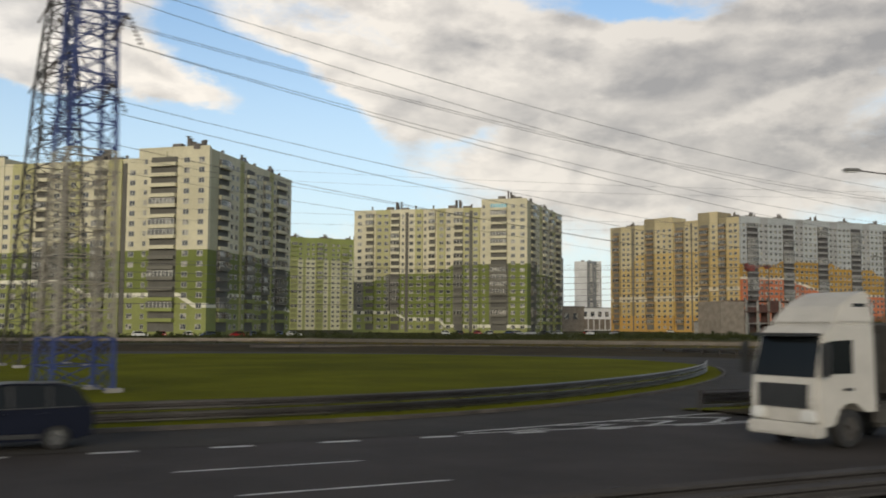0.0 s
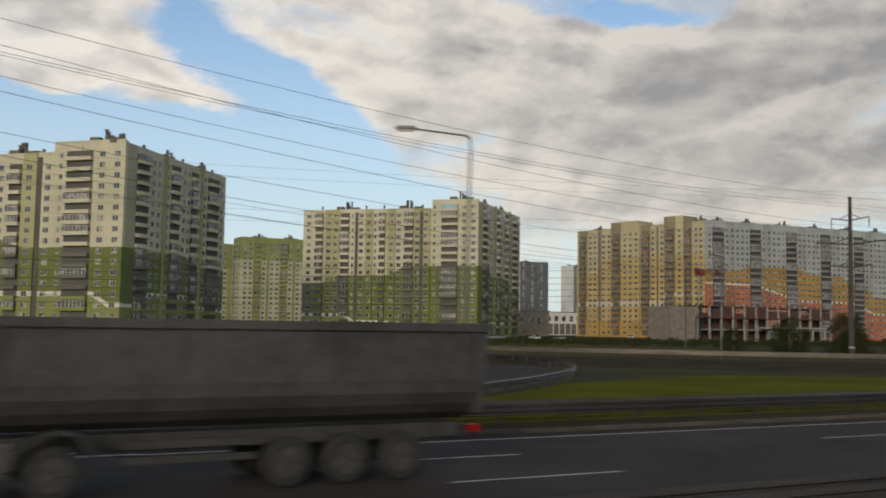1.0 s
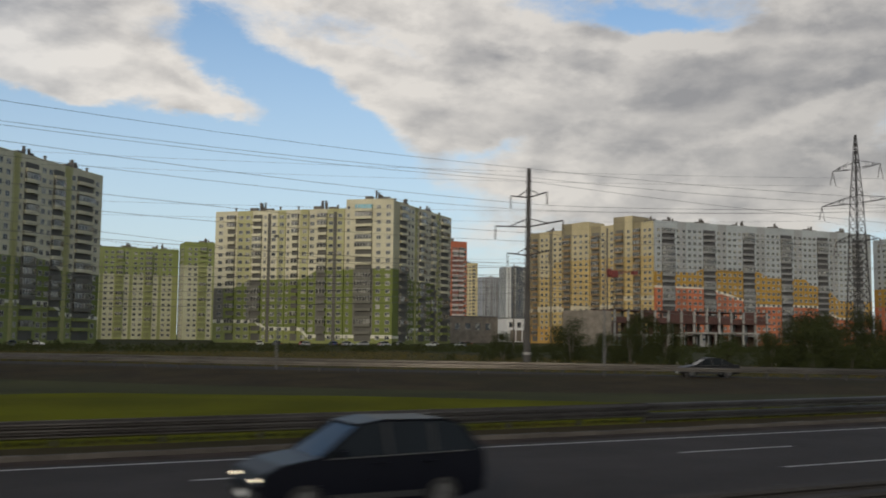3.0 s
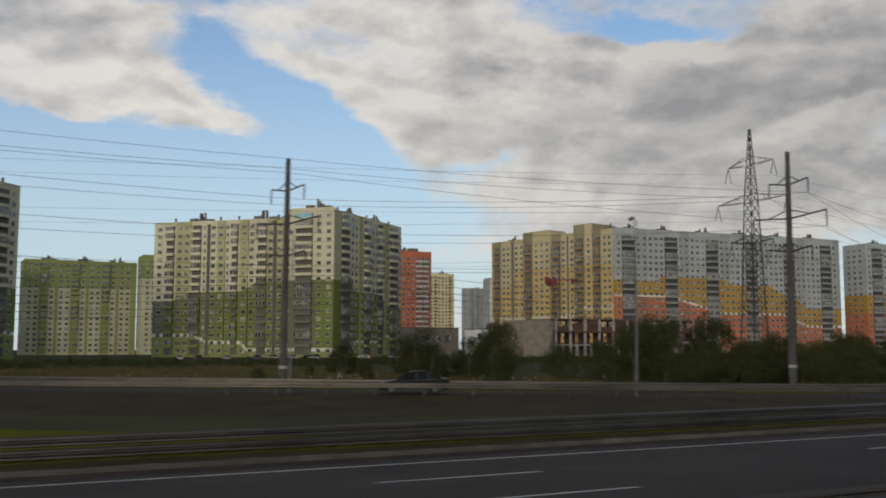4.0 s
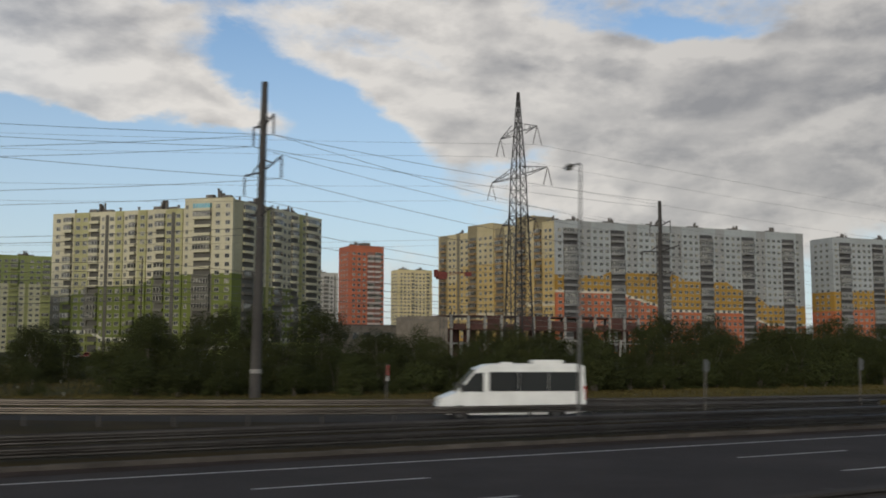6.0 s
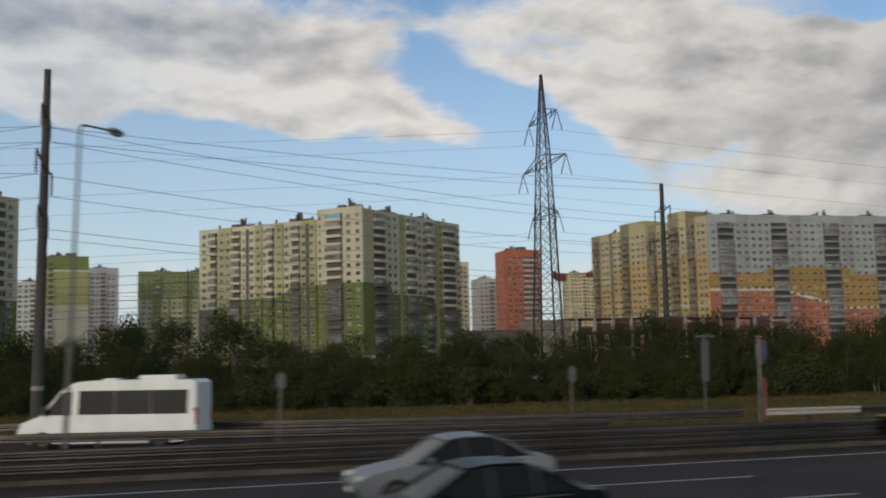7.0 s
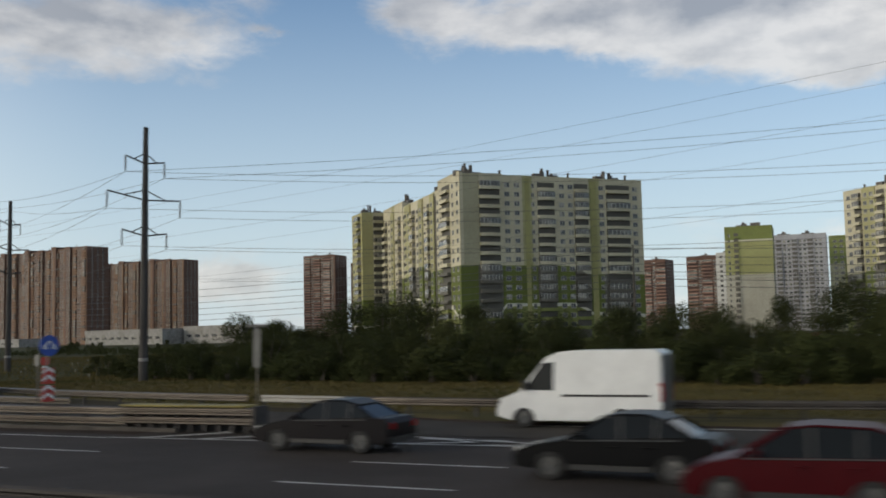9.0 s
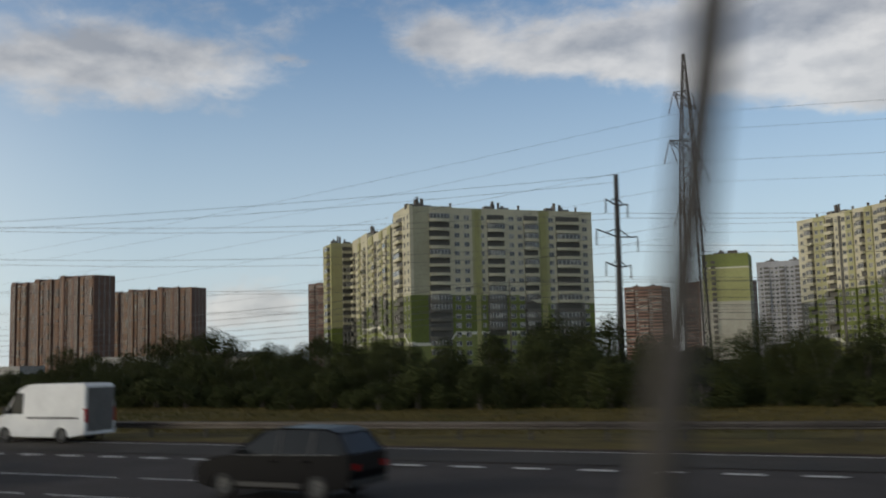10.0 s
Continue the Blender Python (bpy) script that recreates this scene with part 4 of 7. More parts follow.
def green_building(name, label, corner, front_way, side_way, tall, low, front, side, front_len, side_len, lines, limit, wing=None):
    """The two-winged green and cream apartment blocks: a taller corner, windows and stacks of balconies down each face."""
    block = Block(name, label, corner, limit)
    f_way, s_way = Vector((*front_way, 0)).normalized(), Vector((*side_way, 0)).normalized()
    c1, c2, d1, d2 = lines
    paint_f = facade(name + "_front_paint", corner, f_way, (0, front_len), [(LIME, c2), (BAND, lift(c2, 1.3)), (OLIVE, c1), (CREAM, None)], bars=[(CREAM, LIMEWALL, front["lime"]), (OLIVE, GREYWALL, front["grey"])])
    paint_s = facade(name + "_side_paint", corner, s_way, (0, side_len), [(LIME, d2), (BAND, lift(d2, 1.0)), (OLIVE, d1), (CREAM, None)], bars=[(CREAM, KHAKI, [(0, 6.4)]), (CREAM, LIMEWALL, [(21.5, 25), (46, 50)]), (OLIVE, GREYWALL, [(5.5, 14), (26.5, 33.5), (40, 46), (51, 63)])])
    back = -f_way
    end = Vector((*corner, 0)) + f_way * front_len
    # the front runs from its far end to the corner
    m = None
    step = front["tall"]
    m = block.section(end, back, front_len - step, front_len - 2.2, tall, paint_f, 15, 0.5)
    block.section(end, back, front_len - 2.2, front_len, tall, paint_f, 0.7, 0.5, cap=False)
    turn = front.get("turn", front_len)
    block.section(end, back, front_len - turn, front_len - step, low, paint_f, 14)
    if turn < front_len:
        block.section(end, back, 0, front_len - turn, low + 2.2, paint_f, 14.5, 0.3)
    for kind, u, wide in front["columns"]:
        high = tall if u < step else low
        out = 0.5 if u < step else (0.3 if u > turn else 0.0)
        out += 0.55 if any(lo < u < hi for lo, hi in front["lime"]) else 0.0
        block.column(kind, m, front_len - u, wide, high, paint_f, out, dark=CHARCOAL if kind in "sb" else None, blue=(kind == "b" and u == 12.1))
    # shallow piers that stand out from the front
    for lo, hi in front["lime"]:
        if hi < front_len:
            out = 0.5 if hi < step else (0.3 if lo > turn else 0.0)
            bm = bmesh.new()
            box(bm, front_len - hi, front_len - lo, -out - 0.55, -out, 0.3, (tall if hi < step else low) - 0.25)
            part("pier", bm, paint_f, block.top, m=block.inv @ m)
    for i, (u, z) in enumerate(front["vents"]):
        block.roof_vents(m, front_len - u, 4, z, 10 + i, 1.35)
    for u, z in front["chimneys"]:
        block.chimney(m, front_len - u, 4, z)
    # the side runs from the corner away
    start = Vector((*corner, 0))
    ms = block.section(start, s_way, 0.5, side_len, tall - 0.8, paint_s, 14)
    for kind, u, wide in side["columns"]:
        if kind == "l":
            block.column("s", ms, u, wide, tall - 0.4, paint_s, dark=LIME_STRIP)
        else:
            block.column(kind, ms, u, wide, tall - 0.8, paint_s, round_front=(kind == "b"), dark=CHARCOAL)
    for i, (u, z) in enumerate(side["vents"]):
        block.roof_vents(ms, u, 4, z, 30 + i, 1.2)
    for u, z in side["chimneys"]:
        block.chimney(ms, u, 3, z)
    if wing:
        # a wing stands out from the far end of the front, its inner side towards the corner
        out, along, high = wing
        p = end - s_way * out
        paint_w = facade(name + "_wing_paint", (p.x, p.y), s_way, (0, out), [(LIME, [(0, 6), (out, 6)]), (BAND, [(0, 7.2), (out, 7.2)]), (OLIVE, [(0, 17.5), (out, 17.5)]), (LIMEWALL, None)],
                         bars=[(LIMEWALL, KHAKI, [(out - 5.0, out)]), (OLIVE, GREYWALL, [(out - 5.0, out)])])
        mw = block.section(p, s_way, 0, out, high, paint_w, along)
        block.column("b", mw, out - 2.6, 4.2, high, paint_w, dark=CHARCOAL)
        face = mw @ Matrix.Translation((0, along, 0)) @ Matrix.Rotation(radians(-90), 4, "Z")
        for v in (2.5, 6.0):
            block.column("w", face, v, 0, high, paint_w)
        block.column("b", face, along - 4.5, 5.0, high, paint_w, dark=CHARCOAL)
        block.roof_vents(mw, out * 0.55, 4, high + 0.2, 44, 1.1)
        block.chimney(mw, 2.0, 3, high + 0.2)
    block.finish()
    return block


SIDE_COLUMNS = [("b", 9.8, 7.2), ("w", 16, 0), ("w", 19.5, 0), ("l", 23.2, 1.6), ("n", 25.2, 0), ("b", 30, 6.2), ("w", 35.8, 0), ("w", 39, 0), ("b", 43, 5.2),
                ("l", 47.6, 2.2), ("w", 50.6, 0), ("b", 57, 9.0), ("w", 63.6, 0)]


def build_green_blocks():
    stretch = lambda cols, k: [(a, u * k, w * k) for a, u, w in cols]  # noqa: E731
    green_building(
        "apartment_building", "tall cream and green apartment block with stacked balconies", (240, 354.5), (-0.72, 0.70), (0.76, 0.65), 56.4, 53.0,
        {"tall": 19.6, "lime": [(20.4, 27.6), (35.6, 39.2), (45.6, 49), (60.4, 66.8)], "grey": [(8, 16.3), (28.0, 32.2), (56.5, 62), (72.5, 77)], "columns": [("w", 2.0, 0), ("w", 6.0, 0), ("b", 12.1, 7.0), ("n", 18.6, 0), ("w", 22.2, 0), ("s", 24.2, 1.5), ("w", 26, 0), ("b", 29.7, 4.0), ("w", 34.2, 0), ("w", 37.2, 0),
                                   ("b", 41.4, 2.8), ("n", 44.6, 0), ("w", 47.2, 0), ("w", 50.8, 0), ("s", 52.8, 1.4), ("n", 54.6, 0), ("b", 58, 4.0), ("w", 62, 0), ("w", 65.2, 0), ("b", 69.6, 3.6), ("w", 74.4, 0)],
         "vents": [(8, 56.6), (30, 53.2), (58, 53.2)], "chimneys": [(42, 53.2), (25, 53.2), (50, 53.2), (70, 53.2)]},
        {"columns": stretch(SIDE_COLUMNS, 0.97), "vents": [(20, 55.8), (44, 55.8)], "chimneys": [(8, 55.8), (34, 55.8), (56, 55.8)]},
        77, 63,
        ([(0, 29.3), (9, 29.3), (32, 29), (38, 25.4), (61, 25.3), (68, 22), (77, 22)], [(0, 2.3), (35.5, 2.3), (38, 5), (54, 5.3), (57.5, 8), (77, 8)],
         [(0, 29.3), (15, 29.3), (18, 25.5), (40, 25.5), (46, 21), (63, 21)], [(0, 2.3), (16, 2.3), (18, 5.5), (42, 5.5), (48, 8), (63, 8)]), 150)
    cols = [("w", 2.4, 0), ("w", 7.2, 0), ("b", 14.5, 8.6), ("n", 20.6, 0), ("w", 25.2, 0), ("s", 27.9, 1.6), ("w", 31, 0), ("b", 36, 4.4), ("w", 41, 0), ("w", 45, 0), ("s", 48.4, 1.6), ("w", 51, 0),
            ("b", 56, 4.4), ("w", 61, 0), ("w", 65, 0), ("w", 69, 0), ("b", 75, 4.4), ("w", 80, 0), ("w", 84.5, 0), ("s", 88, 1), ("w", 91, 0), ("b", 96, 4.4)]
    green_building(
        "apartment_building", "cream and olive green apartment block with rounded balconies beside bushes", (83.8, 286.6), (-0.70, 0.714), (0.66, 0.75), 54.2, 51.4,
        {"tall": 23.0, "turn": 70.0, "lime": [(28.6, 33.2), (42.8, 47.2), (59.2, 66.8), (82.6, 86.4)], "grey": [(10, 19), (33.4, 39), (48, 59), (72, 80), (93, 99)], "columns": cols, "vents": [(9, 54.4), (36, 51.6), (78, 53.8)], "chimneys": [(30, 51.4), (52, 51.4), (94, 53.8)]},
        {"columns": SIDE_COLUMNS, "vents": [(4, 53.6), (32, 53.6), (55, 53.6)], "chimneys": [(15, 53.6), (40, 53.6), (62, 53.6)]},
        100, 66.5,
        ([(0, 24.6), (32, 24.6), (40, 27), (50, 27.5), (58, 24.6), (72, 24.6), (80, 21), (100, 21)], [(0, 8), (4, 8), (9, 11), (40, 11), (47, 15), (75, 15), (80, 9), (100, 9)],
         [(0, 24.6), (38, 24.6), (44, 21.8), (66, 21.8)], [(0, 8), (12, 8), (15, 11.5), (40, 11.5), (46, 8.5), (66, 7.5)]), 150, (9.6, 14.0, 53.0))


def simple_block(name, label, p, way, length, height, layers, cols, depth=16.0, vents=(), housing=(), limit=0, round_front=False, other=None, base=0.0, notch=None, rail=None, bars=()):
    """A plainer block: one long face with repeating columns, and its end wall."""
    block = Block(name, label, p, limit)
    way = Vector((*way, 0)).normalized()
    mat = facade(name + "_paint", p, way, (0, length), layers, bars=bars)
    m = block.section(p, way, 0, length, height, mat, depth, base=base)
    out = 0.8 if length < 100 else 2.2
    if notch:
        for u0, u1, extra in notch:
            block.section(p, way, u0, u1, height + extra, mat, depth * 0.7, out, base=base)
    for kind, u, wide in cols:
        proud = max([out for u0, u1, _ in (notch or ()) if u0 < u < u1] + [0.0])
        block.column(kind, m, u, wide, height, rail or mat, proud, round_front=round_front, dark=other)
    # windows on both end walls
    for u, turn in ((0.0, -90), (length, 90)):
        e = m @ Matrix.Translation((u, 0 if turn > 0 else depth, 0)) @ Matrix.Rotation(radians(turn), 4, "Z")
        for v in (depth * 0.25, depth * 0.5, depth * 0.75):
            block.column("w", e, v, 0, height, mat)
    for i, u in enumerate(vents):
        block.roof_vents(m, u, depth * 0.4, height + 0.2, 60 + i, 1.15)
    for u in housing:
        block.roof_box(m, u, depth * 0.4, height + 0.2)
    block.finish()
    return block


def pattern(length, unit, start=1.5):
    """Columns repeated along a wall."""
    out, u = [], start
    while u < length - 1.5:
        for kind, step, wide in unit:
            u += step / 2
            if u < length - 1.2:
                out.append((kind, u, wide))
            u += step / 2
    return out


def build_other_blocks():
    YELLOW, PALE, AMBER = (0.50, 0.36, 0.14), (0.56, 0.49, 0.34), (0.46, 0.27, 0.065)
    GREY, OCHRE, CORAL = (0.35, 0.37, 0.375), (0.35, 0.20, 0.03), (0.44, 0.125, 0.05)
    BALCONY_GREY = surface("grey_balcony_panel", (0.21, 0.205, 0.195), 0.7, 0.25, 0.15, 1.5, 0, 0)
    # recess shade painted on the sheets behind the grey balconies
    LOGGIA_SHADE = surface("dark_loggia_shade", (0.055, 0.052, 0.050), 0.7, 0.3, 0.2, 2.0, 0, 0)
    BALCONY_AMBER = surface("amber_balcony_panel", (0.26, 0.17, 0.075), 0.7, 0.25, 0.15, 1.5, 0, 0)
    GREEN_STRIP = surface("green_wall_strip", (0.19, 0.20, 0.085), 0.75, 0.2, 0.1, 1.5, 0, 0)
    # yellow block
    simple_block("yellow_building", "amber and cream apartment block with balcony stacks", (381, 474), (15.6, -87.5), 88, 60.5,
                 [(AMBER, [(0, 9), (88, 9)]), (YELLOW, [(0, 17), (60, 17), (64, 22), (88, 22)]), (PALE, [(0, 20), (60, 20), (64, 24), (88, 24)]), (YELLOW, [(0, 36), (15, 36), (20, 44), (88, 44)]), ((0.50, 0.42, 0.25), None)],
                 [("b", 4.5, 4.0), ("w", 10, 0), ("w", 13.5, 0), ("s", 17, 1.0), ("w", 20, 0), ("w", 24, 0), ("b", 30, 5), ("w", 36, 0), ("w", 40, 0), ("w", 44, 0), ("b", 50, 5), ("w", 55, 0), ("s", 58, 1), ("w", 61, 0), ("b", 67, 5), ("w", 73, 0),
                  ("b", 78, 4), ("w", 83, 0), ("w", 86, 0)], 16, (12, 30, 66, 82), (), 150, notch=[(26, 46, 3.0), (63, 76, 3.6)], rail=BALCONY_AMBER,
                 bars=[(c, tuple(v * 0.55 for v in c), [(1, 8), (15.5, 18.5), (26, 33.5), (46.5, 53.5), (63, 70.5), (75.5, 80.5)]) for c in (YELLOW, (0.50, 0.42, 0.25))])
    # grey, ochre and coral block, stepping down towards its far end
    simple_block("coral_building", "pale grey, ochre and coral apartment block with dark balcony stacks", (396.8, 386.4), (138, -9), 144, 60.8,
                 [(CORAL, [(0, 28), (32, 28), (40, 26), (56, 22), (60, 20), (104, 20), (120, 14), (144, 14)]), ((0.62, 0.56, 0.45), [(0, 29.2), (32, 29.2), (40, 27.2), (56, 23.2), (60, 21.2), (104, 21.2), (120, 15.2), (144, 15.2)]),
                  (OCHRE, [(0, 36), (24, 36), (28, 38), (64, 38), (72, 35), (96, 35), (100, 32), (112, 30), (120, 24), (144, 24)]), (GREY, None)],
                 pattern(144, [("w", 3.2, 0), ("b", 8.4, 7.6), ("w", 3.6, 0), ("w", 3.4, 0), ("w", 3.4, 0), ("w", 3.2, 0)], 0.6), 16, (14, 34, 58, 82, 106, 130), (), 150, True, rail=BALCONY_GREY, other=LOGGIA_SHADE,
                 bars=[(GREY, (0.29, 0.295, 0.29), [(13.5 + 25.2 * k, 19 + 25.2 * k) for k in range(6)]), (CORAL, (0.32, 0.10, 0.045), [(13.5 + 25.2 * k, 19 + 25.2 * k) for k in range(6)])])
    # the next coral block along
    simple_block("coral_building", "pale grey and coral apartment block in the distance", (560, 376), (130, -9), 110, 60.0,
                 [(CORAL, [(0, 22), (40, 24), (80, 18), (110, 18)]), (OCHRE, [(0, 32), (50, 34), (60, 28), (110, 28)]), (GREY, None)],
                 pattern(110, [("w", 3.4, 0), ("b", 8.4, 7.6), ("w", 3.6, 0), ("w", 3.6, 0), ("w", 3.6, 0)], 0.6), 16, (14, 40, 70, 96), (), 0, True, rail=BALCONY_GREY, other=LOGGIA_SHADE)
    # brick red tower and the amber one beside it
    RED = (0.44, 0.125, 0.062)
    simple_block("red_tower", "brick red apartment tower with pale balconies", (357.2, 540), (21, 0), 21, 61, [(RED, None), (RED, None)],
                 [("w", 2.4, 0), ("w", 5.6, 0), ("w", 8.8, 0), ("b", 12.6, 3.8), ("b", 16.8, 3.4), ("w", 19.6, 0)], 18, (7,), (12,), 120, other=surface("shaded_loggia", (0.20, 0.10, 0.08), 0.7), rail=surface("pale_balcony", (0.50, 0.44, 0.40), 0.7))
    simple_block("yellow_building", "amber and cream apartment block behind the towers", (499, 790), (32, -1), 32, 69, [(AMBER, [(0, 14), (44, 14)]), ((0.60, 0.50, 0.28), None)],
                 pattern(32, [("w", 3.4, 0), ("w", 3.4, 0), ("w", 3.4, 0), ("b", 4.0, 2.6)]), 16, (8, 24), (), 0)
    simple_block("yellow_building", "low cream apartment block behind the towers", (338, 604), (17, 0), 17, 60, [(AMBER, [(0, 12), (44, 12)]), (PALE, None)],
                 pattern(16, [("w", 3.4, 0), ("w", 3.4, 0), ("b", 4.6, 3.6)]), 14, (8,), (), 0)
    # long green block behind
    unit = [("w", 3.4, 0), ("w", 3.4, 0), ("b", 4.8, 3.8), ("w", 3.6, 0), ("s", 1.6, 0.8)]
    stripes = [(8.0 + 16.8 * k, 13.4 + 16.8 * k) for k in range(4)] + [(16.6 + 16.8 * k, 18.6 + 16.8 * k) for k in range(3)]
    shades = [((0.40, 0.39, 0.26), [(0, 38), (64, 38)]), ((0.20, 0.235, 0.07), None)]
    simple_block("green_building", "green and grey apartment block in the distance", (157, 609), (1, 0.02), 62, 53.5, shades, pattern(62, unit), 16, (14, 34, 52), (), 0, other=GREEN_STRIP, bars=[((0.40, 0.39, 0.26), (0.25, 0.265, 0.10), stripes)])
    simple_block("green_building", "tall green and cream apartment block in the distance", (219.5, 598), (1, -0.05), 62, 57.5, [((0.43, 0.42, 0.28), [(0, 44), (62, 44)]), ((0.21, 0.245, 0.07), None)], pattern(62, unit), 16, (14, 34, 52), (), 0, other=GREEN_STRIP, bars=[((0.43, 0.42, 0.28), (0.27, 0.285, 0.11), stripes)])
    simple_block("pale_building", "pale grey apartment block in the distance", (390.6, 700), (1, 0), 20, 57, [((0.42, 0.40, 0.36), None), ((0.4, 0.4, 0.36), None)], pattern(20, unit), 16, (8,), (), 0)
    simple_block("pale_building", "pale apartment block in the distance", (86, 645), (1, 0), 16, 50, [((0.56, 0.56, 0.53), None), ((0.4, 0.4, 0.36), None)], pattern(16, unit), 16, (8,), (), 0)
    # lime tower and the white one behind
    simple_block("lime_tower", "lime green and pale apartment tower", (108, 566), (26, 3), 25, 58, [((0.40, 0.385, 0.315), [(0, 32), (25, 32)]), ((0.33, 0.335, 0.14), [(0, 50.2), (25, 50.2)]), ((0.58, 0.56, 0.44), [(0, 51), (25, 51)]), ((0.195, 0.23, 0.062), None)],
                 [("n", 2.2, 0), ("b", 6, 2.4)], 20, (10,), (16,), 0)
    simple_block("white_tower", "white and grey apartment tower in the distance", (103, 740), (37, 3), 38, 67, [((0.36, 0.36, 0.375), None), ((0.36, 0.36, 0.375), None)],
                 pattern(38, [("w", 3, 0), ("b", 4.4, 3.6), ("w", 3, 0)]), 18, (10, 26), (), 0)
    # dark towers far off
    simple_block("dark_tower", "dark grey and white apartment tower far off", (752, 1096), (46, -6), 48, 92, [((0.055, 0.066, 0.082), None), ((0.055, 0.066, 0.082), None)],
                 pattern(48, [("W", 4, 0), ("W", 4, 0), ("b", 5, 4)]), 22, (20,), (), 0, other=FRAME, bars=[((0.055, 0.066, 0.082), (0.55, 0.55, 0.53), [(0, 7)])])
    simple_block("grey_tower", "pale grey apartment tower with dark balcony stacks far off", (902, 1201), (31, -23), 39, 97, [((0.50, 0.50, 0.50), None), ((0.50, 0.50, 0.50), None)],
                 pattern(39, [("W", 4, 0), ("b", 5, 4)], 17.5), 22, (22,), (12,), 0, other=FRAME, bars=[((0.50, 0.50, 0.50), (0.10, 0.11, 0.125), [(18, 32)])])
    simple_block("grey_tower", "grey apartment tower far off", (835, 1300), (40, -5), 42, 92, [((0.30, 0.31, 0.33), None), ((0.3, 0.3, 0.3), None)],
                 pattern(42, [("W", 4, 0), ("b", 5, 4)]), 22, (20,), (), 0)
    # brown towers to the west: two long ones with tan piers, and smaller ones banded by their balconies
    BROWN = (0.125, 0.066, 0.044)
    PIER = surface("tan_brick", (0.23, 0.135, 0.082), 0.8)
    BANDED = surface("pale_brick_band", (0.27, 0.155, 0.115), 0.8)
    # brown brick darkened to carry the shade of the balcony recesses
    SHADED_BRICK = surface("shaded_brick_recess", (0.06, 0.034, 0.026), 0.8)
    for p, way, length, height, lab in (((-720, 769.5), (145, -30), 173, 98, "brown brick apartment block with tan piers far off"), ((-762, 935), (165, -8), 166, 98, "long brown brick apartment block far off")):
        simple_block("brown_building", lab, p, way, length, height, [(BROWN, [(0, height * 0.18), (length, height * 0.18)]), (BROWN, None)],
                     pattern(length, [("b", 6, 5), ("W", 4, 0), ("W", 4, 0), ("s", 2.4, 1.8)]), 24, [length * k for k in (0.2, 0.5, 0.8)], (), 0, other=PIER, notch=[(k, k + 9, 1.0 if i % 2 else 2.6) for i, k in enumerate(range(6, int(length) - 12, 26))])
    for p, way, length, height, lab in (((-434, 940), (42, 0), 42, 93, "brown and cream apartment tower far off"), ((-384, 960), (40, 0), 40, 84, "dark brown apartment tower far off"),
                                        ((-50, 905), (36, -2), 36, 66, "brown apartment block with banded balconies far off"), ((4.5, 905), (60, -3), 60, 67, "brown striped apartment block far off")):
        simple_block("brown_building", lab, p, way, length, height, [(BROWN, None), (BROWN, None)],
                     pattern(length, [("b", 9.2, 8.4), ("W", 4, 0)], 0.8), 24, [length * k for k in (0.25, 0.7)], (), 0, other=SHADED_BRICK, rail=BANDED)


build_green_blocks()
build_other_blocks()
# ---- masts, poles, pylons and their cables ----
def cable(bm, a, b, sag, r=0.028, n=14):
    """A hanging cable between two points."""
    a, b = Vector(a), Vector(b)
    rings = []
    way = (b - a).normalized()
    side = way.cross(Vector((0, 0, 1))).normalized()
    up = Vector((0, 0, 1))
    for i in range(n + 1):
        t = i / n
        p = a.lerp(b, t) - up * (4 * sag * t * (1 - t))
        rings.append([bm.verts.new(p + r * (math.cos(k) * side + math.sin(k) * up)) for k in (0, 2.094, 4.189)])
    for s, t in zip(rings, rings[1:]):
        for i in range(3):
            j = (i + 1) % 3
            bm.faces.new((s[i], s[j], t[j], t[i]))


def insulator(bm, top, bottom):
    """A string of discs."""
    top, bottom = Vector(top), Vector(bottom)
    rod(bm, top, bottom, 0.03, 5)
    n = 8
    for i in range(1, n):
        p, q = top.lerp(bottom, i / n), top.lerp(bottom, i / n + 0.045)
        rod(bm, p, q, 0.12, 8, 0.07)


ARMS = [(17.9, 2.2, 1.3), (14.9, 4.1, 1.4), (12.0, 2.5, 1.3)]   # height, reach, insulator length


def power_pole(x, y, turn, height, label):
    """A tapered concrete pole with three pairs of steel arms and hanging insulators. The arms lie along the local y axis."""
    top = thing("power_pole", label, "power pole", (x, y, 0), turn, "power poles")
    bm = bmesh.new()
    rod(bm, (0, 0, -0.3), (0, 0, height), 0.36, 14, 0.20)
    part("shaft", bm, POLE_CONCRETE, top)
    bm = bmesh.new()
    rod(bm, (0, 0, 1.6), (0, 0, 1.85), 0.37, 14, 0.365)
    part("marker_band", bm, CONCRETE, top, "white painted band")
    ends = []
    scale = height / 20.5
    for z, reach, hang in ARMS:
        z *= scale
        for side in (-1, 1):
            bm = bmesh.new()
            rod(bm, (0, side * 0.1, z - 0.35), (0, side * reach, z), 0.07, 6)
            rod(bm, (0, side * 0.1, z + 0.45), (0, side * reach * 0.55, z - 0.12), 0.05, 6)
            part("arm", bm, RUST, top)
            bm = bmesh.new()
            insulator(bm, (0, side * reach, z), (0, side * reach, z - hang))
            part("insulator", bm, INSULATOR, top)
            ends.append(top.matrix_basis @ Vector((0, side * reach, z - hang)))
    ends.append(top.matrix_basis @ Vector((0, 0, height)))
    return ends


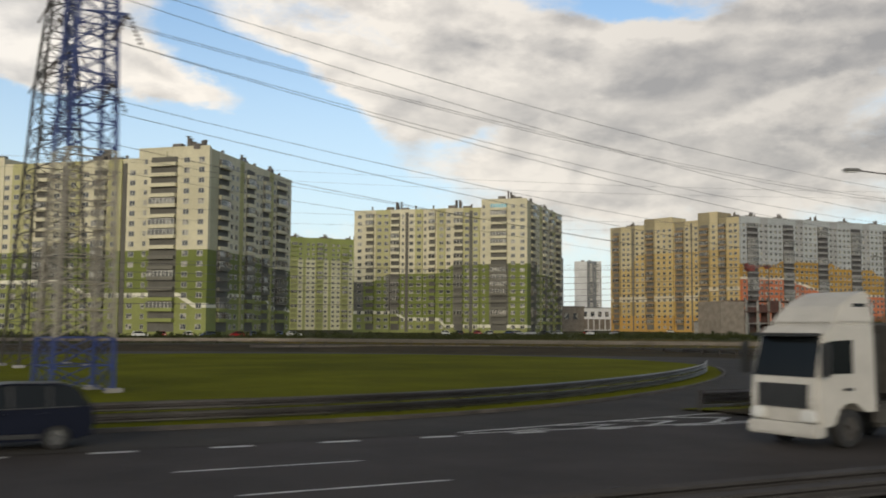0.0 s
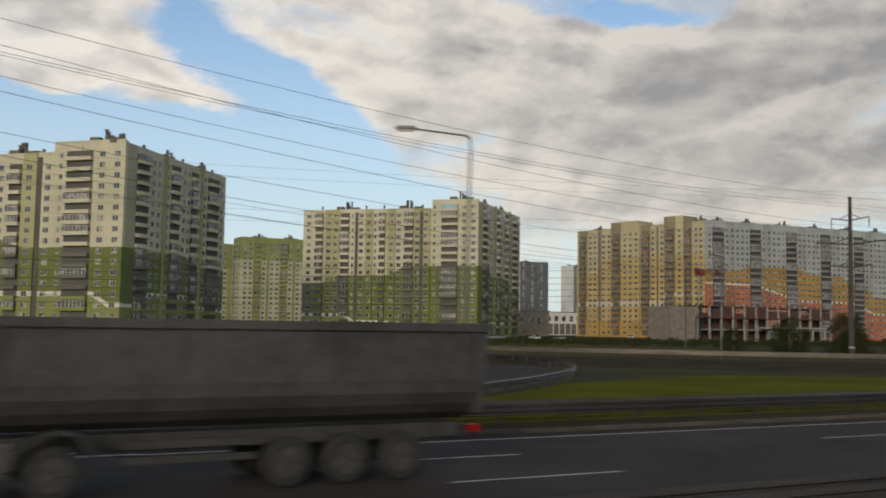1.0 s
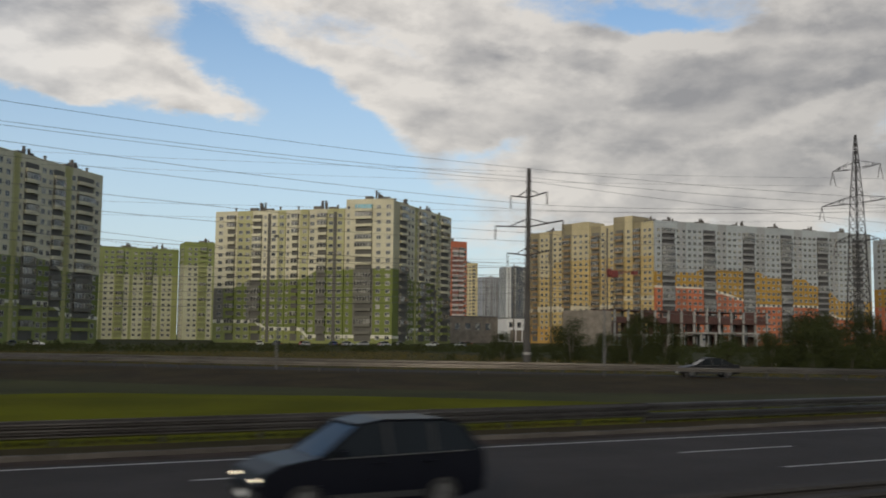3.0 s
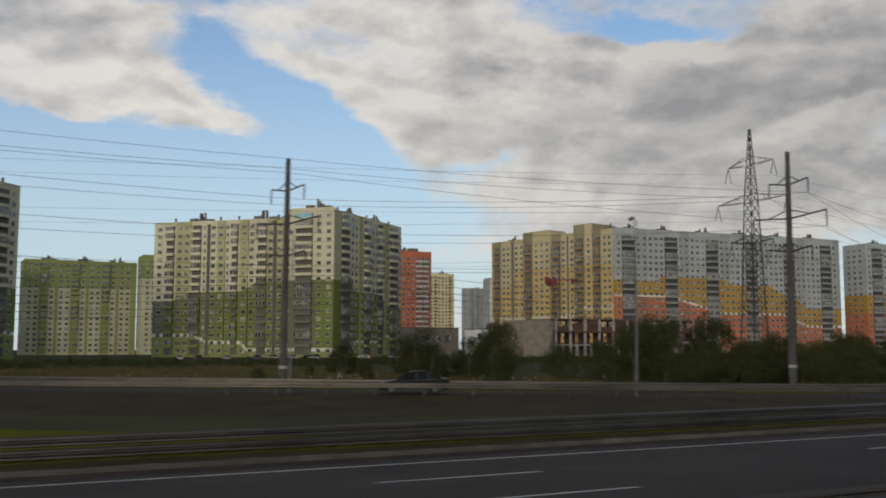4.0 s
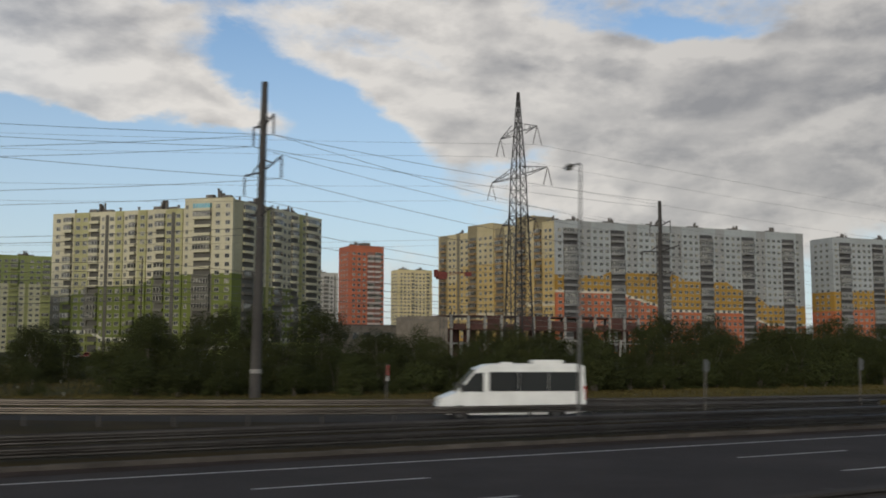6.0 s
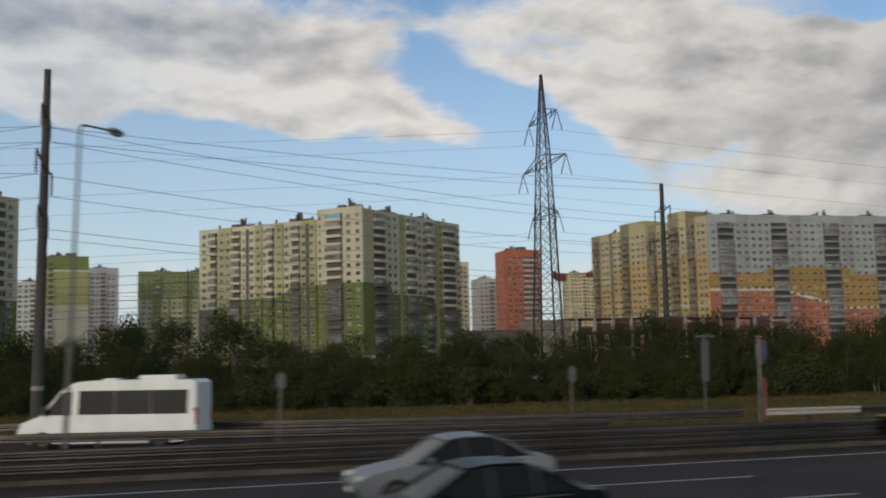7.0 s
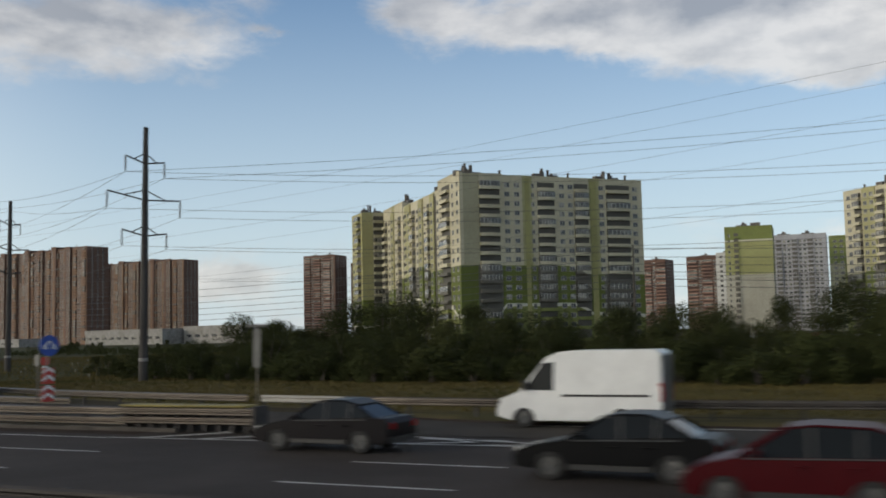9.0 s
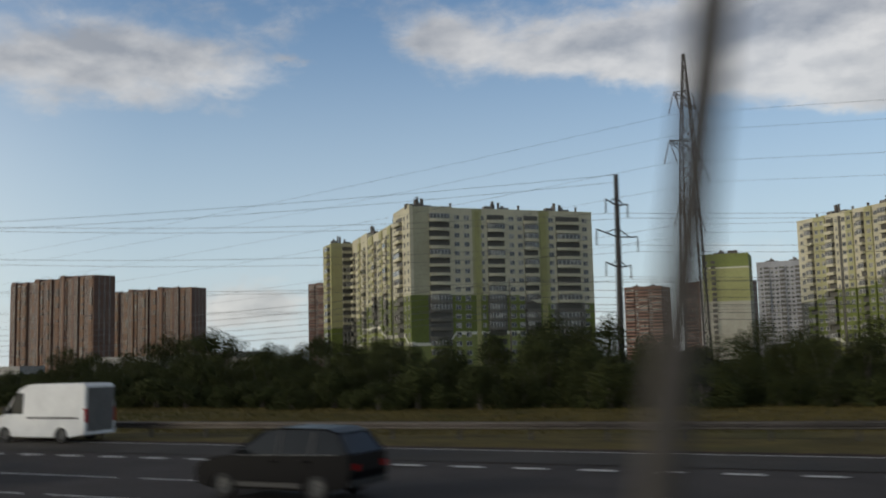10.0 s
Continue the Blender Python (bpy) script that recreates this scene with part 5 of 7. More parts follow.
def lattice(bm, levels, mat_at=None):
    """Four tapering legs with crossed bracing; levels: (height, half width)."""
    for (z0, w0), (z1, w1) in zip(levels, levels[1:]):
        k = mat_at(z0) if mat_at else 0
        c0 = [Vector((sx * w0, sy * w0, z0)) for sx, sy in ((-1, -1), (1, -1), (1, 1), (-1, 1))]
        c1 = [Vector((sx * w1, sy * w1, z1)) for sx, sy in ((-1, -1), (1, -1), (1, 1), (-1, 1))]
        for i in range(4):
            j = (i + 1) % 4
            rod(bm, c0[i], c1[j], 0.04, 4, mat=k)
            rod(bm, c0[j], c1[i], 0.04, 4, mat=k)
            rod(bm, c1[i], c1[j], 0.04, 4, mat=k)


def spaced_levels(height, base, waist, waist_z, top, n):
    out, z = [], 0.0
    for i in range(n + 1):
        z = height * (1 - (1 - i / n) ** 1.15)
        w = base + (waist - base) * min(1, z / waist_z) if z < waist_z else waist + (top - waist) * (z - waist_z) / (height - waist_z)
        out.append((z, max(0.06, w)))
    return out


def pylon(x, y, turn, height, base, waist, waist_z, arms, label, painted=False, braces=22):
    """A lattice steel transmission tower with cross arms along its local y axis and pairs of insulators."""
    top = thing("pylon", label, "pylon", (x, y, 0), turn, "pylons")
    levels = spaced_levels(height, base, waist, waist_z, 0.10, braces)
    shade = (lambda z: 1 if z < 2.6 else (2 if z < 11 else 1)) if painted else (lambda z: 0)
    coats = (LATTICE, BLUE_STEEL, PALE_STEEL)
    for sx, sy in ((-1, -1), (1, -1), (1, 1), (-1, 1)):
        bm = bmesh.new()
        rings = []
        for z, w in levels:
            r = 0.085 if w > 0.9 else 0.055
            rings.append([bm.verts.new((sx * w + a * r, sy * w + b * r, z)) for a, b in ((-1, -1), (1, -1), (1, 1), (-1, 1))])
        for (z, _), lower, upper in zip(levels, rings, rings[1:]):
            for i in range(4):
                j = (i + 1) % 4
                bm.faces.new((lower[i], lower[j], upper[j], upper[i])).material_index = shade(z)
        bm.faces.new(rings[-1])
        part("leg", bm, coats, top)
    bm = bmesh.new()
    lattice(bm, levels, shade)
    part("bracing", bm, coats, top, kind="stuff")
    ends = []
    for z, reach, hang in arms:
        w = 0.9
        for side in (-1, 1):
            bm = bmesh.new()
            tip = Vector((0, side * reach, z))
            for p in ((-w * 0.7, side * w, z - 0.2), (w * 0.7, side * w, z - 0.2), (-w * 0.6, side * w, z + 1.1), (w * 0.6, side * w, z + 1.1)):
                rod(bm, p, tip, 0.055, 4)
            for f in (0.35, 0.65):
                q = [Vector(p).lerp(tip, f) for p in ((-w * 0.7, side * w, z - 0.2), (w * 0.7, side * w, z - 0.2), (w * 0.6, side * w, z + 1.1), (-w * 0.6, side * w, z + 1.1))]
                for i in range(4):
                    rod(bm, q[i], q[(i + 1) % 4], 0.035, 4)
            part("arm", bm, BLUE_STEEL if painted else LATTICE, top)
            for s in (-1, 1):
                bm = bmesh.new()
                insulator(bm, tip, tip + Vector((s * 0.7, 0, -hang)))
                part("insulator", bm, INSULATOR, top)
            ends.append(top.matrix_basis @ (tip + Vector((0, 0, -hang))))
    ends.append(top.matrix_basis @ Vector((0, 0, height)))
    for sx in (-1, 1):
        for sy in (-1, 1):
            bm = bmesh.new()
            box(bm, sx * base - 0.35, sx * base + 0.35, sy * base - 0.35, sy * base + 0.35, -0.2, 0.25)
            part("footing", bm, CONCRETE, top)
    return ends


def string_cables(label, a_ends, b_ends, sag, r=0.028):
    r *= 0.62
    line = thing("power_line", label, "cable", tuple(a_ends[0]), 0, "power lines")
    inv = line.matrix_basis.inverted()
    for a, b in zip(a_ends, b_ends):
        bm = bmesh.new()
        cable(bm, inv @ Vector(a), inv @ Vector(b), sag, r)
        part("cable", bm, CABLE, line)


def build_power():
    two = power_pole(125.3, 82.8, 20, 19.7, "grey concrete power pole standing in weeds")
    three = power_pole(164.5, 63.3, 0, 20.5, "grey concrete power pole with three pairs of arms")
    four = power_pole(219.4, 91.4, -8, 19.9, "dark concrete power pole among the bushes")
    near = pylon(8.75, 54.0, 8, 30.0, 1.45, 0.85, 22.0, [(19.9, 3.2, 1.4), (17.2, 5.0, 1.4), (14.4, 3.4, 1.4)], "blue and white painted lattice pylon beside the lawn", True, 26)
    behind = pylon(12.0, 86.0, 8, 36.0, 2.5, 1.3, 22.0, [(18.0, 3.6, 1.5), (23.5, 5.2, 1.5), (29.0, 3.4, 1.5)], "grey lattice pylon behind the painted one", False, 24)
    far = pylon(218.4, 121.0, 0, 39.2, 1.6, 0.75, 28.0, [(20.6, 4.6, 2.6), (27.3, 7.6, 2.6), (33.4, 5.0, 2.6)], "tall grey lattice pylon behind the bushes", False, 22)
    left = pylon(-190.0, 168.0, 0, 38.0, 2.6, 1.3, 28.0, [(19.6, 4.6, 2.6), (26.3, 7.6, 2.6), (32.4, 5.0, 2.6)], "distant grey lattice pylon", False, 20)
    right = pylon(560.0, 140.0, 0, 38.0, 2.6, 1.3, 28.0, [(19.6, 4.6, 2.6), (26.3, 7.6, 2.6), (32.4, 5.0, 2.6)], "distant grey lattice pylon", False, 20)
    over = pylon(600.0, 236.0, 15, 36.0, 2.6, 1.3, 28.0, [(16.0, 4.6, 2.0), (21.3, 7.6, 2.0), (27.4, 5.0, 2.0)], "distant grey lattice pylon", False, 20)
    string_cables("sagging power cables from the painted pylon to the concrete pole", near[:6], two[:6], 1.9)
    heads = [(125.3, 82.8, 19.7), (125.1, 82.6, 18.8), (125.5, 83.0, 18.5)]
    string_cables("sagging upper power cables from the painted pylon", [(8.75, 54.0, 20.4), (9.3, 54.5, 18.5), (8.2, 53.4, 18.2)], heads, 1.8)
    string_cables("upper power cables between two concrete poles", heads, three[:3], 0.4)
    string_cables("upper power cables between two concrete poles", three[:2], [four[6], (219.4, 91.4, 19.2)], 0.4)
    string_cables("power cables between two concrete poles", two[:6], three[:6], 0.5)
    string_cables("power cables between two concrete poles", three[:6], four[:6], 0.7)
    string_cables("high voltage cables running to the tall pylon", left[:6], far[:6], 6.0, 0.026)
    string_cables("high voltage cables running on from the tall pylon", far[:6], right[:6], 5.0, 0.026)
    string_cables("high voltage cables crossing in front of the apartment blocks", behind[:2], over[:2], 7.0, 0.03)
    beyond = power_pole(330.0, 140.0, -20, 19.9, "concrete power pole in the distance")
    string_cables("power cables running on between concrete poles", four[:6], beyond[:6], 1.2)
    # a low line of cables along the bushes
    low_a = [(-120, 150, z) for z in (10.5, 11.6, 12.8, 14.0, 15.2, 16.6)]
    low_b = [(470, 178, z) for z in (10.5, 11.6, 12.8, 14.0, 15.2, 16.6)]
    for x, y in ((-120, 150), (175, 164), (470, 178)):
        top = thing("utility_post", "thin wooden utility post in the weeds", "utility pole", (x, y, 0), 0, "utility posts")
        bm = bmesh.new()
        rod(bm, (0, 0, -0.2), (0, 0, 17.2), 0.16, 10, 0.10)
        part("shaft", bm, BARK, top)
        for z in (10.5, 11.6, 12.8, 14.0, 15.2, 16.6):
            bm = bmesh.new()
            box(bm, -0.05, 0.05, -0.6, 0.6, z - 0.05, z + 0.05)
            part("crossbar", bm, RUST, top)
    mid = [(175, 164, z) for z in (10.5, 11.6, 12.8, 14.0, 15.2, 16.6)]
    string_cables("thin cables strung low between posts", low_a, mid, 4.2, 0.075)
    string_cables("thin cables strung low between posts", mid, low_b, 4.2, 0.075)


def catenary_mast(x):
    """A railway mast beside the track, with a bracket."""
    y = 6.75 + bow(x)
    top = thing("railway_mast", "grey concrete railway mast beside the track", "mast", (x, y, 0), 0, "railway masts")
    bm = bmesh.new()
    rod(bm, (0, 0, -0.3), (0, 0, 10.5), 0.17, 12, 0.115)
    part("shaft", bm, MAST_CONCRETE, top)
    bm = bmesh.new()
    rod(bm, (0, 0, 7.2), (0, -3.0, 7.9), 0.03, 6)
    rod(bm, (0, 0, 8.6), (0, -3.0, 7.9), 0.025, 6)
    part("bracket", bm, RUST, top)
    bm = bmesh.new()
    box(bm, -0.35, 0.35, -0.35, 0.35, -0.2, 0.15)
    part("footing", bm, CONCRETE, top)


def street_lamp(x, y, height, reach, turn, label, base=0.0):
    """A tapered steel lamp post with a bent arm and a flat lantern."""
    top = thing("street_lamp", label, "street lamp", (x, y, base), turn, "street lamps")
    bm = bmesh.new()
    rod(bm, (0, 0, -0.1), (0, 0, height - 0.5), 0.085, 10, 0.04)
    part("post", bm, LAMP_STEEL, top)
    bm = bmesh.new()
    pts = [Vector((0, 0, height - 0.5)), Vector((0.03, 0, height - 0.1)), Vector((0.2, 0, height + 0.02)), Vector((reach - 0.5, 0, height + 0.25))]
    for p, q in zip(pts, pts[1:]):
        rod(bm, p, q, 0.036, 8)
    part("arm", bm, LAMP_STEEL, top)
    bm = bmesh.new()
    box(bm, reach - 0.55, reach + 0.25, -0.16, 0.16, height + 0.20, height + 0.36)
    bmesh.ops.bevel(bm, geom=list(bm.edges), offset=0.05, segments=2, affect="EDGES")
    part("lantern", bm, SIGN_GREY, top)
    bm = bmesh.new()
    box(bm, reach - 0.4, reach + 0.15, -0.11, 0.11, height + 0.17, height + 0.205)
    part("lens", bm, LENS, top)


def build_masts():
    for x in (-5.0, 59.1, 119.85, 183.1, 247.2, 311):
        catenary_mast(x)
    street_lamp(42.9, 34.2, 10.5, 2.6, 150, "tall grey street lamp between the highway and the lawn")
    street_lamp(168.7, 33.3, 10.6, 2.6, 67, "tall grey street lamp beside the guard rail")
    street_lamp(137.2, 50.6, 11.3, 1.6, 62, "grey street lamp by the entry road", 0.1)
    street_lamp(118.3, 61.5, 10.4, 1.6, 80, "grey street lamp by the entry road", 0.2)
    street_lamp(98.0, 76.5, 10.6, 1.6, 85, "grey street lamp on the bank", 0.3)
    street_lamp(248.0, 49.0, 10.8, 1.8, 100, "grey street lamp beside the guard rail")


# ---- signs and small road things ----
def post_sign(name, label, x, y, plates, height, turn=0.0):
    top = thing(name, label, "road sign", (x, y, 0), turn)
    bm = bmesh.new()
    rod(bm, (0, 0, -0.1), (0, 0, height), 0.04, 8)
    part("post", bm, GALVANISED, top)
    for pname, mat, w, z0, z1 in plates:
        bm = bmesh.new()
        box(bm, -w / 2, w / 2, -0.09, -0.05, z0, z1)
        bmesh.ops.bevel(bm, geom=[e for e in bm.edges if abs(e.verts[0].co.y - e.verts[1].co.y) > 0.01], offset=0.06, segments=2, affect="EDGES")
        part(pname, bm, mat, top)
    return top


def keep_sign(x, y):
    """A round blue sign over a red and white striped marker, on the nose of the divider."""
    top = thing("direction_sign", "round blue direction sign above a red and white marker post", "road sign", (x, y, 0), 79)
    bm = bmesh.new()
    rod(bm, (0, 0, -0.1), (0, 0, 3.7), 0.045, 8)
    part("post", bm, GALVANISED, top)
    bm = bmesh.new()
    rod(bm, (0, -0.06, 3.15), (0, -0.10, 3.15), 0.41, 28)
    disc = part("disc", bm, SIGN_BLUE, top, "blue disc")
    bm = bmesh.new()
    rod(bm, (0, -0.045, 3.15), (0, -0.062, 3.15), 0.412, 28)
    part("disc_back", bm, SIGN_GREY, top, "grey metal back")
    bm = bmesh.new()
    for s in (-1, 1):
        rod(bm, (s * 0.02, -0.112, 3.32), (s * 0.24, -0.112, 3.02), 0.035, 6)
        rod(bm, (s * 0.24, -0.112, 3.02), (s * 0.23, -0.112, 3.18), 0.03, 6)
        rod(bm, (s * 0.24, -0.112, 3.02), (s * 0.10, -0.112, 3.06), 0.03, 6)
    part("arrow", bm, WHITE_PAINT, disc, "white arrows")
    for i, z in enumerate((0.95, 1.65)):
        bm = bmesh.new()
        box(bm, -0.25, 0.25, -0.10, -0.06, z, z + 0.62)
        plate = part("marker_plate", bm, SIGN_RED, top, "red plate")
        bm = bmesh.new()
        box(bm, -0.252, 0.252, -0.062, -0.045, z - 0.002, z + 0.622)
        part("plate_back", bm, SIGN_GREY, top, "grey metal back")
        bm = bmesh.new()
        for k in range(2):
            a = z + 0.08 + 0.3 * k
            vs = [bm.verts.new(p) for p in ((-0.25, -0.104, a), (0, -0.104, a + 0.17), (0.25, -0.104, a), (0.25, -0.104, a + 0.12), (0, -0.104, a + 0.29), (-0.25, -0.104, a + 0.12))]
            bm.faces.new((vs[0], vs[1], vs[4], vs[5]))
            bm.faces.new((vs[1], vs[2], vs[3], vs[4]))
        part("chevron", bm, WHITE_PAINT, plate, "white chevron")


def crash_cushion(x0, x1, y):
    """A low steel crash cushion with a yellow cover, two ribbed beams and a row of legs."""
    top = thing("crash_cushion", "steel crash cushion with a worn yellow top", "barrier", (x0, y, 0), math.degrees(math.atan2(0.35, x1 - x0)))
    n = x1 - x0
    for side in (-0.35, 0.35):
        for z in (0.28, 0.60):
            bm = bmesh.new()
            sgn = 1 if side < 0 else -1
            a = [bm.verts.new((0, side + sgn * d, z + h * 0.85)) for d, h in W_BEAM]
            b = [bm.verts.new((n, side + sgn * d, z + h * 0.85)) for d, h in W_BEAM]
            for i in range(len(a) - 1):
                bm.faces.new((a[i], b[i], b[i + 1], a[i + 1]))
            part("beam", bm, GALVANISED, top)
    bm = bmesh.new()
    box(bm, 0.05, n - 0.3, -0.36, 0.36, 0.87, 0.95)
    bmesh.ops.bevel(bm, geom=list(bm.edges), offset=0.03, segments=1, affect="EDGES")
    part("cover", bm, YELLOW_TOP, top, "worn yellow cover")
    for i in range(10):
        bm = bmesh.new()
        x = 0.3 + (n - 0.6) * i / 9
        box(bm, x - 0.06, x + 0.06, -0.32, 0.32, 0.0, 0.86)
        part("leg", bm, RUST, top)
    bm = bmesh.new()
    box(bm, n - 0.02, n + 0.10, -0.42, 0.42, 0.1, 0.92)
    part("nose", bm, RUST, top)


def build_signs():
    keep_sign(190.7, 30.6)
    crash_cushion(195.2, 201.1, 30.25)
    top = post_sign("road_sign", "tall pale sign plate on a post behind the guard rail", 193.9, 39.8, [("plate", SIGN_GREY, 0.36, 1.9, 3.7)], 3.95, 10)
    bm = bmesh.new()
    box(bm, -0.5, 0.5, -0.12, -0.06, 3.80, 3.88)
    part("top_bar", bm, SIGN_GREY, top, "grey top bar")
    post_sign("road_sign", "small grey sign on a post by the guard rail", 175.1, 33.4, [("plate", SIGN_GREY, 0.28, 2.25, 2.75)], 2.8, 5)
    post_sign("road_sign", "small grey sign on a post by the guard rail", 185.6, 34.6, [("plate", SIGN_GREY, 0.28, 2.2, 2.75)], 2.8, 5)
    post_sign("road_sign", "small red and white sign beside the entry road", 168.0, 50.5, [("plate", SIGN_RED, 0.55, 1.75, 2.3), ("lower_plate", WHITE_PAINT, 0.5, 1.45, 1.7)], 2.35, 60)


# ---- far low buildings and the unfinished frame ----
def build_low():
    top = thing("unfinished_building", "unfinished concrete frame with dark red block walls", "building", (274, 280, 0), 0)
    bm = bmesh.new()
    box(bm, 2, 14, 0, 12, 0, 12.6)
    part("wall", bm, TAN_BLOCKWORK, top)
    for i in range(13):
        bm = bmesh.new()
        box(bm, 15 + 6.0 * i, 15.7 + 6.0 * i, 0, 0.7, 0, 13.2)
        part("column", bm, CONCRETE, top)
        bm = bmesh.new()
        box(bm, 15 + 6.0 * i, 15.7 + 6.0 * i, 11, 11.7, 0, 13.2)
        part("column", bm, CONCRETE, top)
    for z in (4.2, 8.6, 12.8):
        bm = bmesh.new()
        box(bm, 14.2, 90, -0.4 if z < 12 else 0.2, 13, z, z + 0.4)
        part("slab", bm, BRICK_RED if z > 8 else CONCRETE, top)
    rng = random.Random(8)
    for i in range(12):
        bm = bmesh.new()
        box(bm, 16.2 + 6 * i, 20.6 + 6 * i, 0.2, 0.5, 9.0, 9.0 + rng.choice((1.6, 2.6, 3.8)))
        part("block_wall", bm, BRICK_RED, top)
        if rng.random() < 0.5:
            bm = bmesh.new()
            box(bm, 16.2 + 6 * i, 20.6 + 6 * i, 5.0, 5.3, 0.2, 8.6)
            part("block_wall", bm, BRICK_RED, top)
    for i in range(24):
        bm = bmesh.new()
        x = 15.4 + 3.1 * i
        rod(bm, (x, 0.3, 13.2), (x, 0.3, 13.2 + rng.uniform(0.6, 2.2)), 0.12, 5)
        part("rebar", bm, RUST, top)
    bm = bmesh.new()
    box(bm, 46, 74, -9, 0, 5.0, 5.6)
    for i in range(5):
        box(bm, 46.5 + 6.6 * i, 47.1 + 6.6 * i, -8.6, -8.0, 0, 5.0)
    part("porch", bm, CONCRETE, top, "lower concrete porch")
    # the head of a tower crane over the unfinished building
    top = thing("tower_crane", "small tower crane with a dark red cab", "crane", (281, 270, 0), 0)
    bm = bmesh.new()
    for i in range(12):
        z = 2.0 * i
        for a, b in (((-0.6, -0.6), (0.6, -0.6)), ((0.6, -0.6), (0.6, 0.6)), ((0.6, 0.6), (-0.6, 0.6)), ((-0.6, 0.6), (-0.6, -0.6))):
            rod(bm, (*a, z), (*a, z + 2.0), 0.045, 4)
            rod(bm, (*a, z), (*b, z + 2.0), 0.03, 4)
    part("mast", bm, LATTICE, top, "grey lattice mast")
    red = surface("crane_red", (0.17, 0.035, 0.025), 0.6, 0.3, 0.5, 4.0, 0, 0.1)
    bm = bmesh.new()
    box(bm, -1.6, 1.2, -1.1, 1.1, 23.4, 25.6)
    box(bm, -2.4, -1.5, -0.8, 0.8, 24.0, 26.2)
    bmesh.ops.bevel(bm, geom=list(bm.edges), offset=0.12, segments=2, affect="EDGES")
    part("cab", bm, red, top, "dark red machinery cab")
    bm = bmesh.new()
    for y in (-0.5, 0.5):
        rod(bm, (1.0, y, 25.2), (9.2, y, 25.8), 0.08, 5)
        rod(bm, (1.0, y, 24.4), (9.2, y, 25.8), 0.05, 5)
        for k in range(6):
            rod(bm, (1.6 + 1.2 * k, y, 24.5 + 0.2 * k), (2.2 + 1.2 * k, y, 25.3 + 0.09 * k), 0.04, 4)
    part("counter_jib", bm, red, top)
    bm = bmesh.new()
    box(bm, 8.0, 9.6, -0.8, 0.8, 24.6, 25.8)
    part("counterweight", bm, red, top)
    # warehouses far to the west
    for x, y, w, d, h, label in ((-392, 583, 92, 40, 11.5, "long low grey warehouse with a pale roof band"), (-296, 588, 60, 40, 13, "low pale grey warehouse"), (-230, 560, 40, 30, 8, "low white shed in rough grass"), (-420, 520, 34, 20, 6, "low white shed with a flat roof")):
        top = thing("warehouse", label, "building", (x, y, 0), -8)
        bm = bmesh.new()
        box(bm, 0, w, 0, d, 0, h * 0.72)
        part("wall", bm, CONCRETE, top)
        bm = bmesh.new()
        box(bm, -0.4, w + 0.4, -0.4, d, h * 0.72 + 0.01, h)
        part("roof", bm, CONCRETE if "pale" in label or "white" in label else SIGN_GREY, top)
        for i in range(int(w / 9)):
            bm = bmesh.new()
            box(bm, 3 + 9 * i, 8.5 + 9 * i, -0.15, 0.0, h * 0.36, h * 0.52)
            part("window", bm, GLASS, top)
    # a low concrete hall between the towers and a pale hall by the yellow block
    for x, y, w, d, h, label, mat in ((300, 472, 57, 20, 13.8, "low beige concrete hall", TAN_BLOCKWORK), (425, 568, 36, 16, 15.5, "low white building with a dark colonnade", WHITE_PAINT), (322, 330, 60, 14, 5, "long pale concrete wall", CONCRETE)):
        top = thing("low_building", label, "building", (x, y, 0), -4)
        bm = bmesh.new()
        box(bm, 0, w, 0, d, 0, h)
        part("wall", bm, mat, top)
        bm = bmesh.new()
        box(bm, -0.3, w + 0.3, -0.3, d + 0.3, h + 0.003, h + 0.5)
        part("roof", bm, ROOF, top)
        for i in range(int(w / 6)):
            bm = bmesh.new()
            box(bm, 1.5 + 6 * i, 4.5 + 6 * i, -0.12, 0, h * (0.62 if mat is WHITE_PAINT else 0.5), h * (0.84 if mat is WHITE_PAINT else 0.75))
            part("window", bm, GLASS, top)
        if mat is WHITE_PAINT:
            # flat panel on the wall; its brown stands for the shade inside the porch
            bm = bmesh.new()
            box(bm, 1.2, w - 1.2, -0.10, 0, 0.6, h * 0.5)
            part("porch", bm, TAN_BLOCKWORK, top, "flat brown panel painted as the porch's shade")
            for i in range(8):
                bm = bmesh.new()
                box(bm, 1.0 + 4.7 * i, 1.6 + 4.7 * i, -1.2, -0.7, 0, h * 0.5)
                part("column", bm, WHITE_PAINT, top)
            bm = bmesh.new()
            box(bm, 0.6, w - 0.6, -1.4, -0.05, h * 0.5 + 0.004, h * 0.56)
            part("canopy", bm, WHITE_PAINT, top)


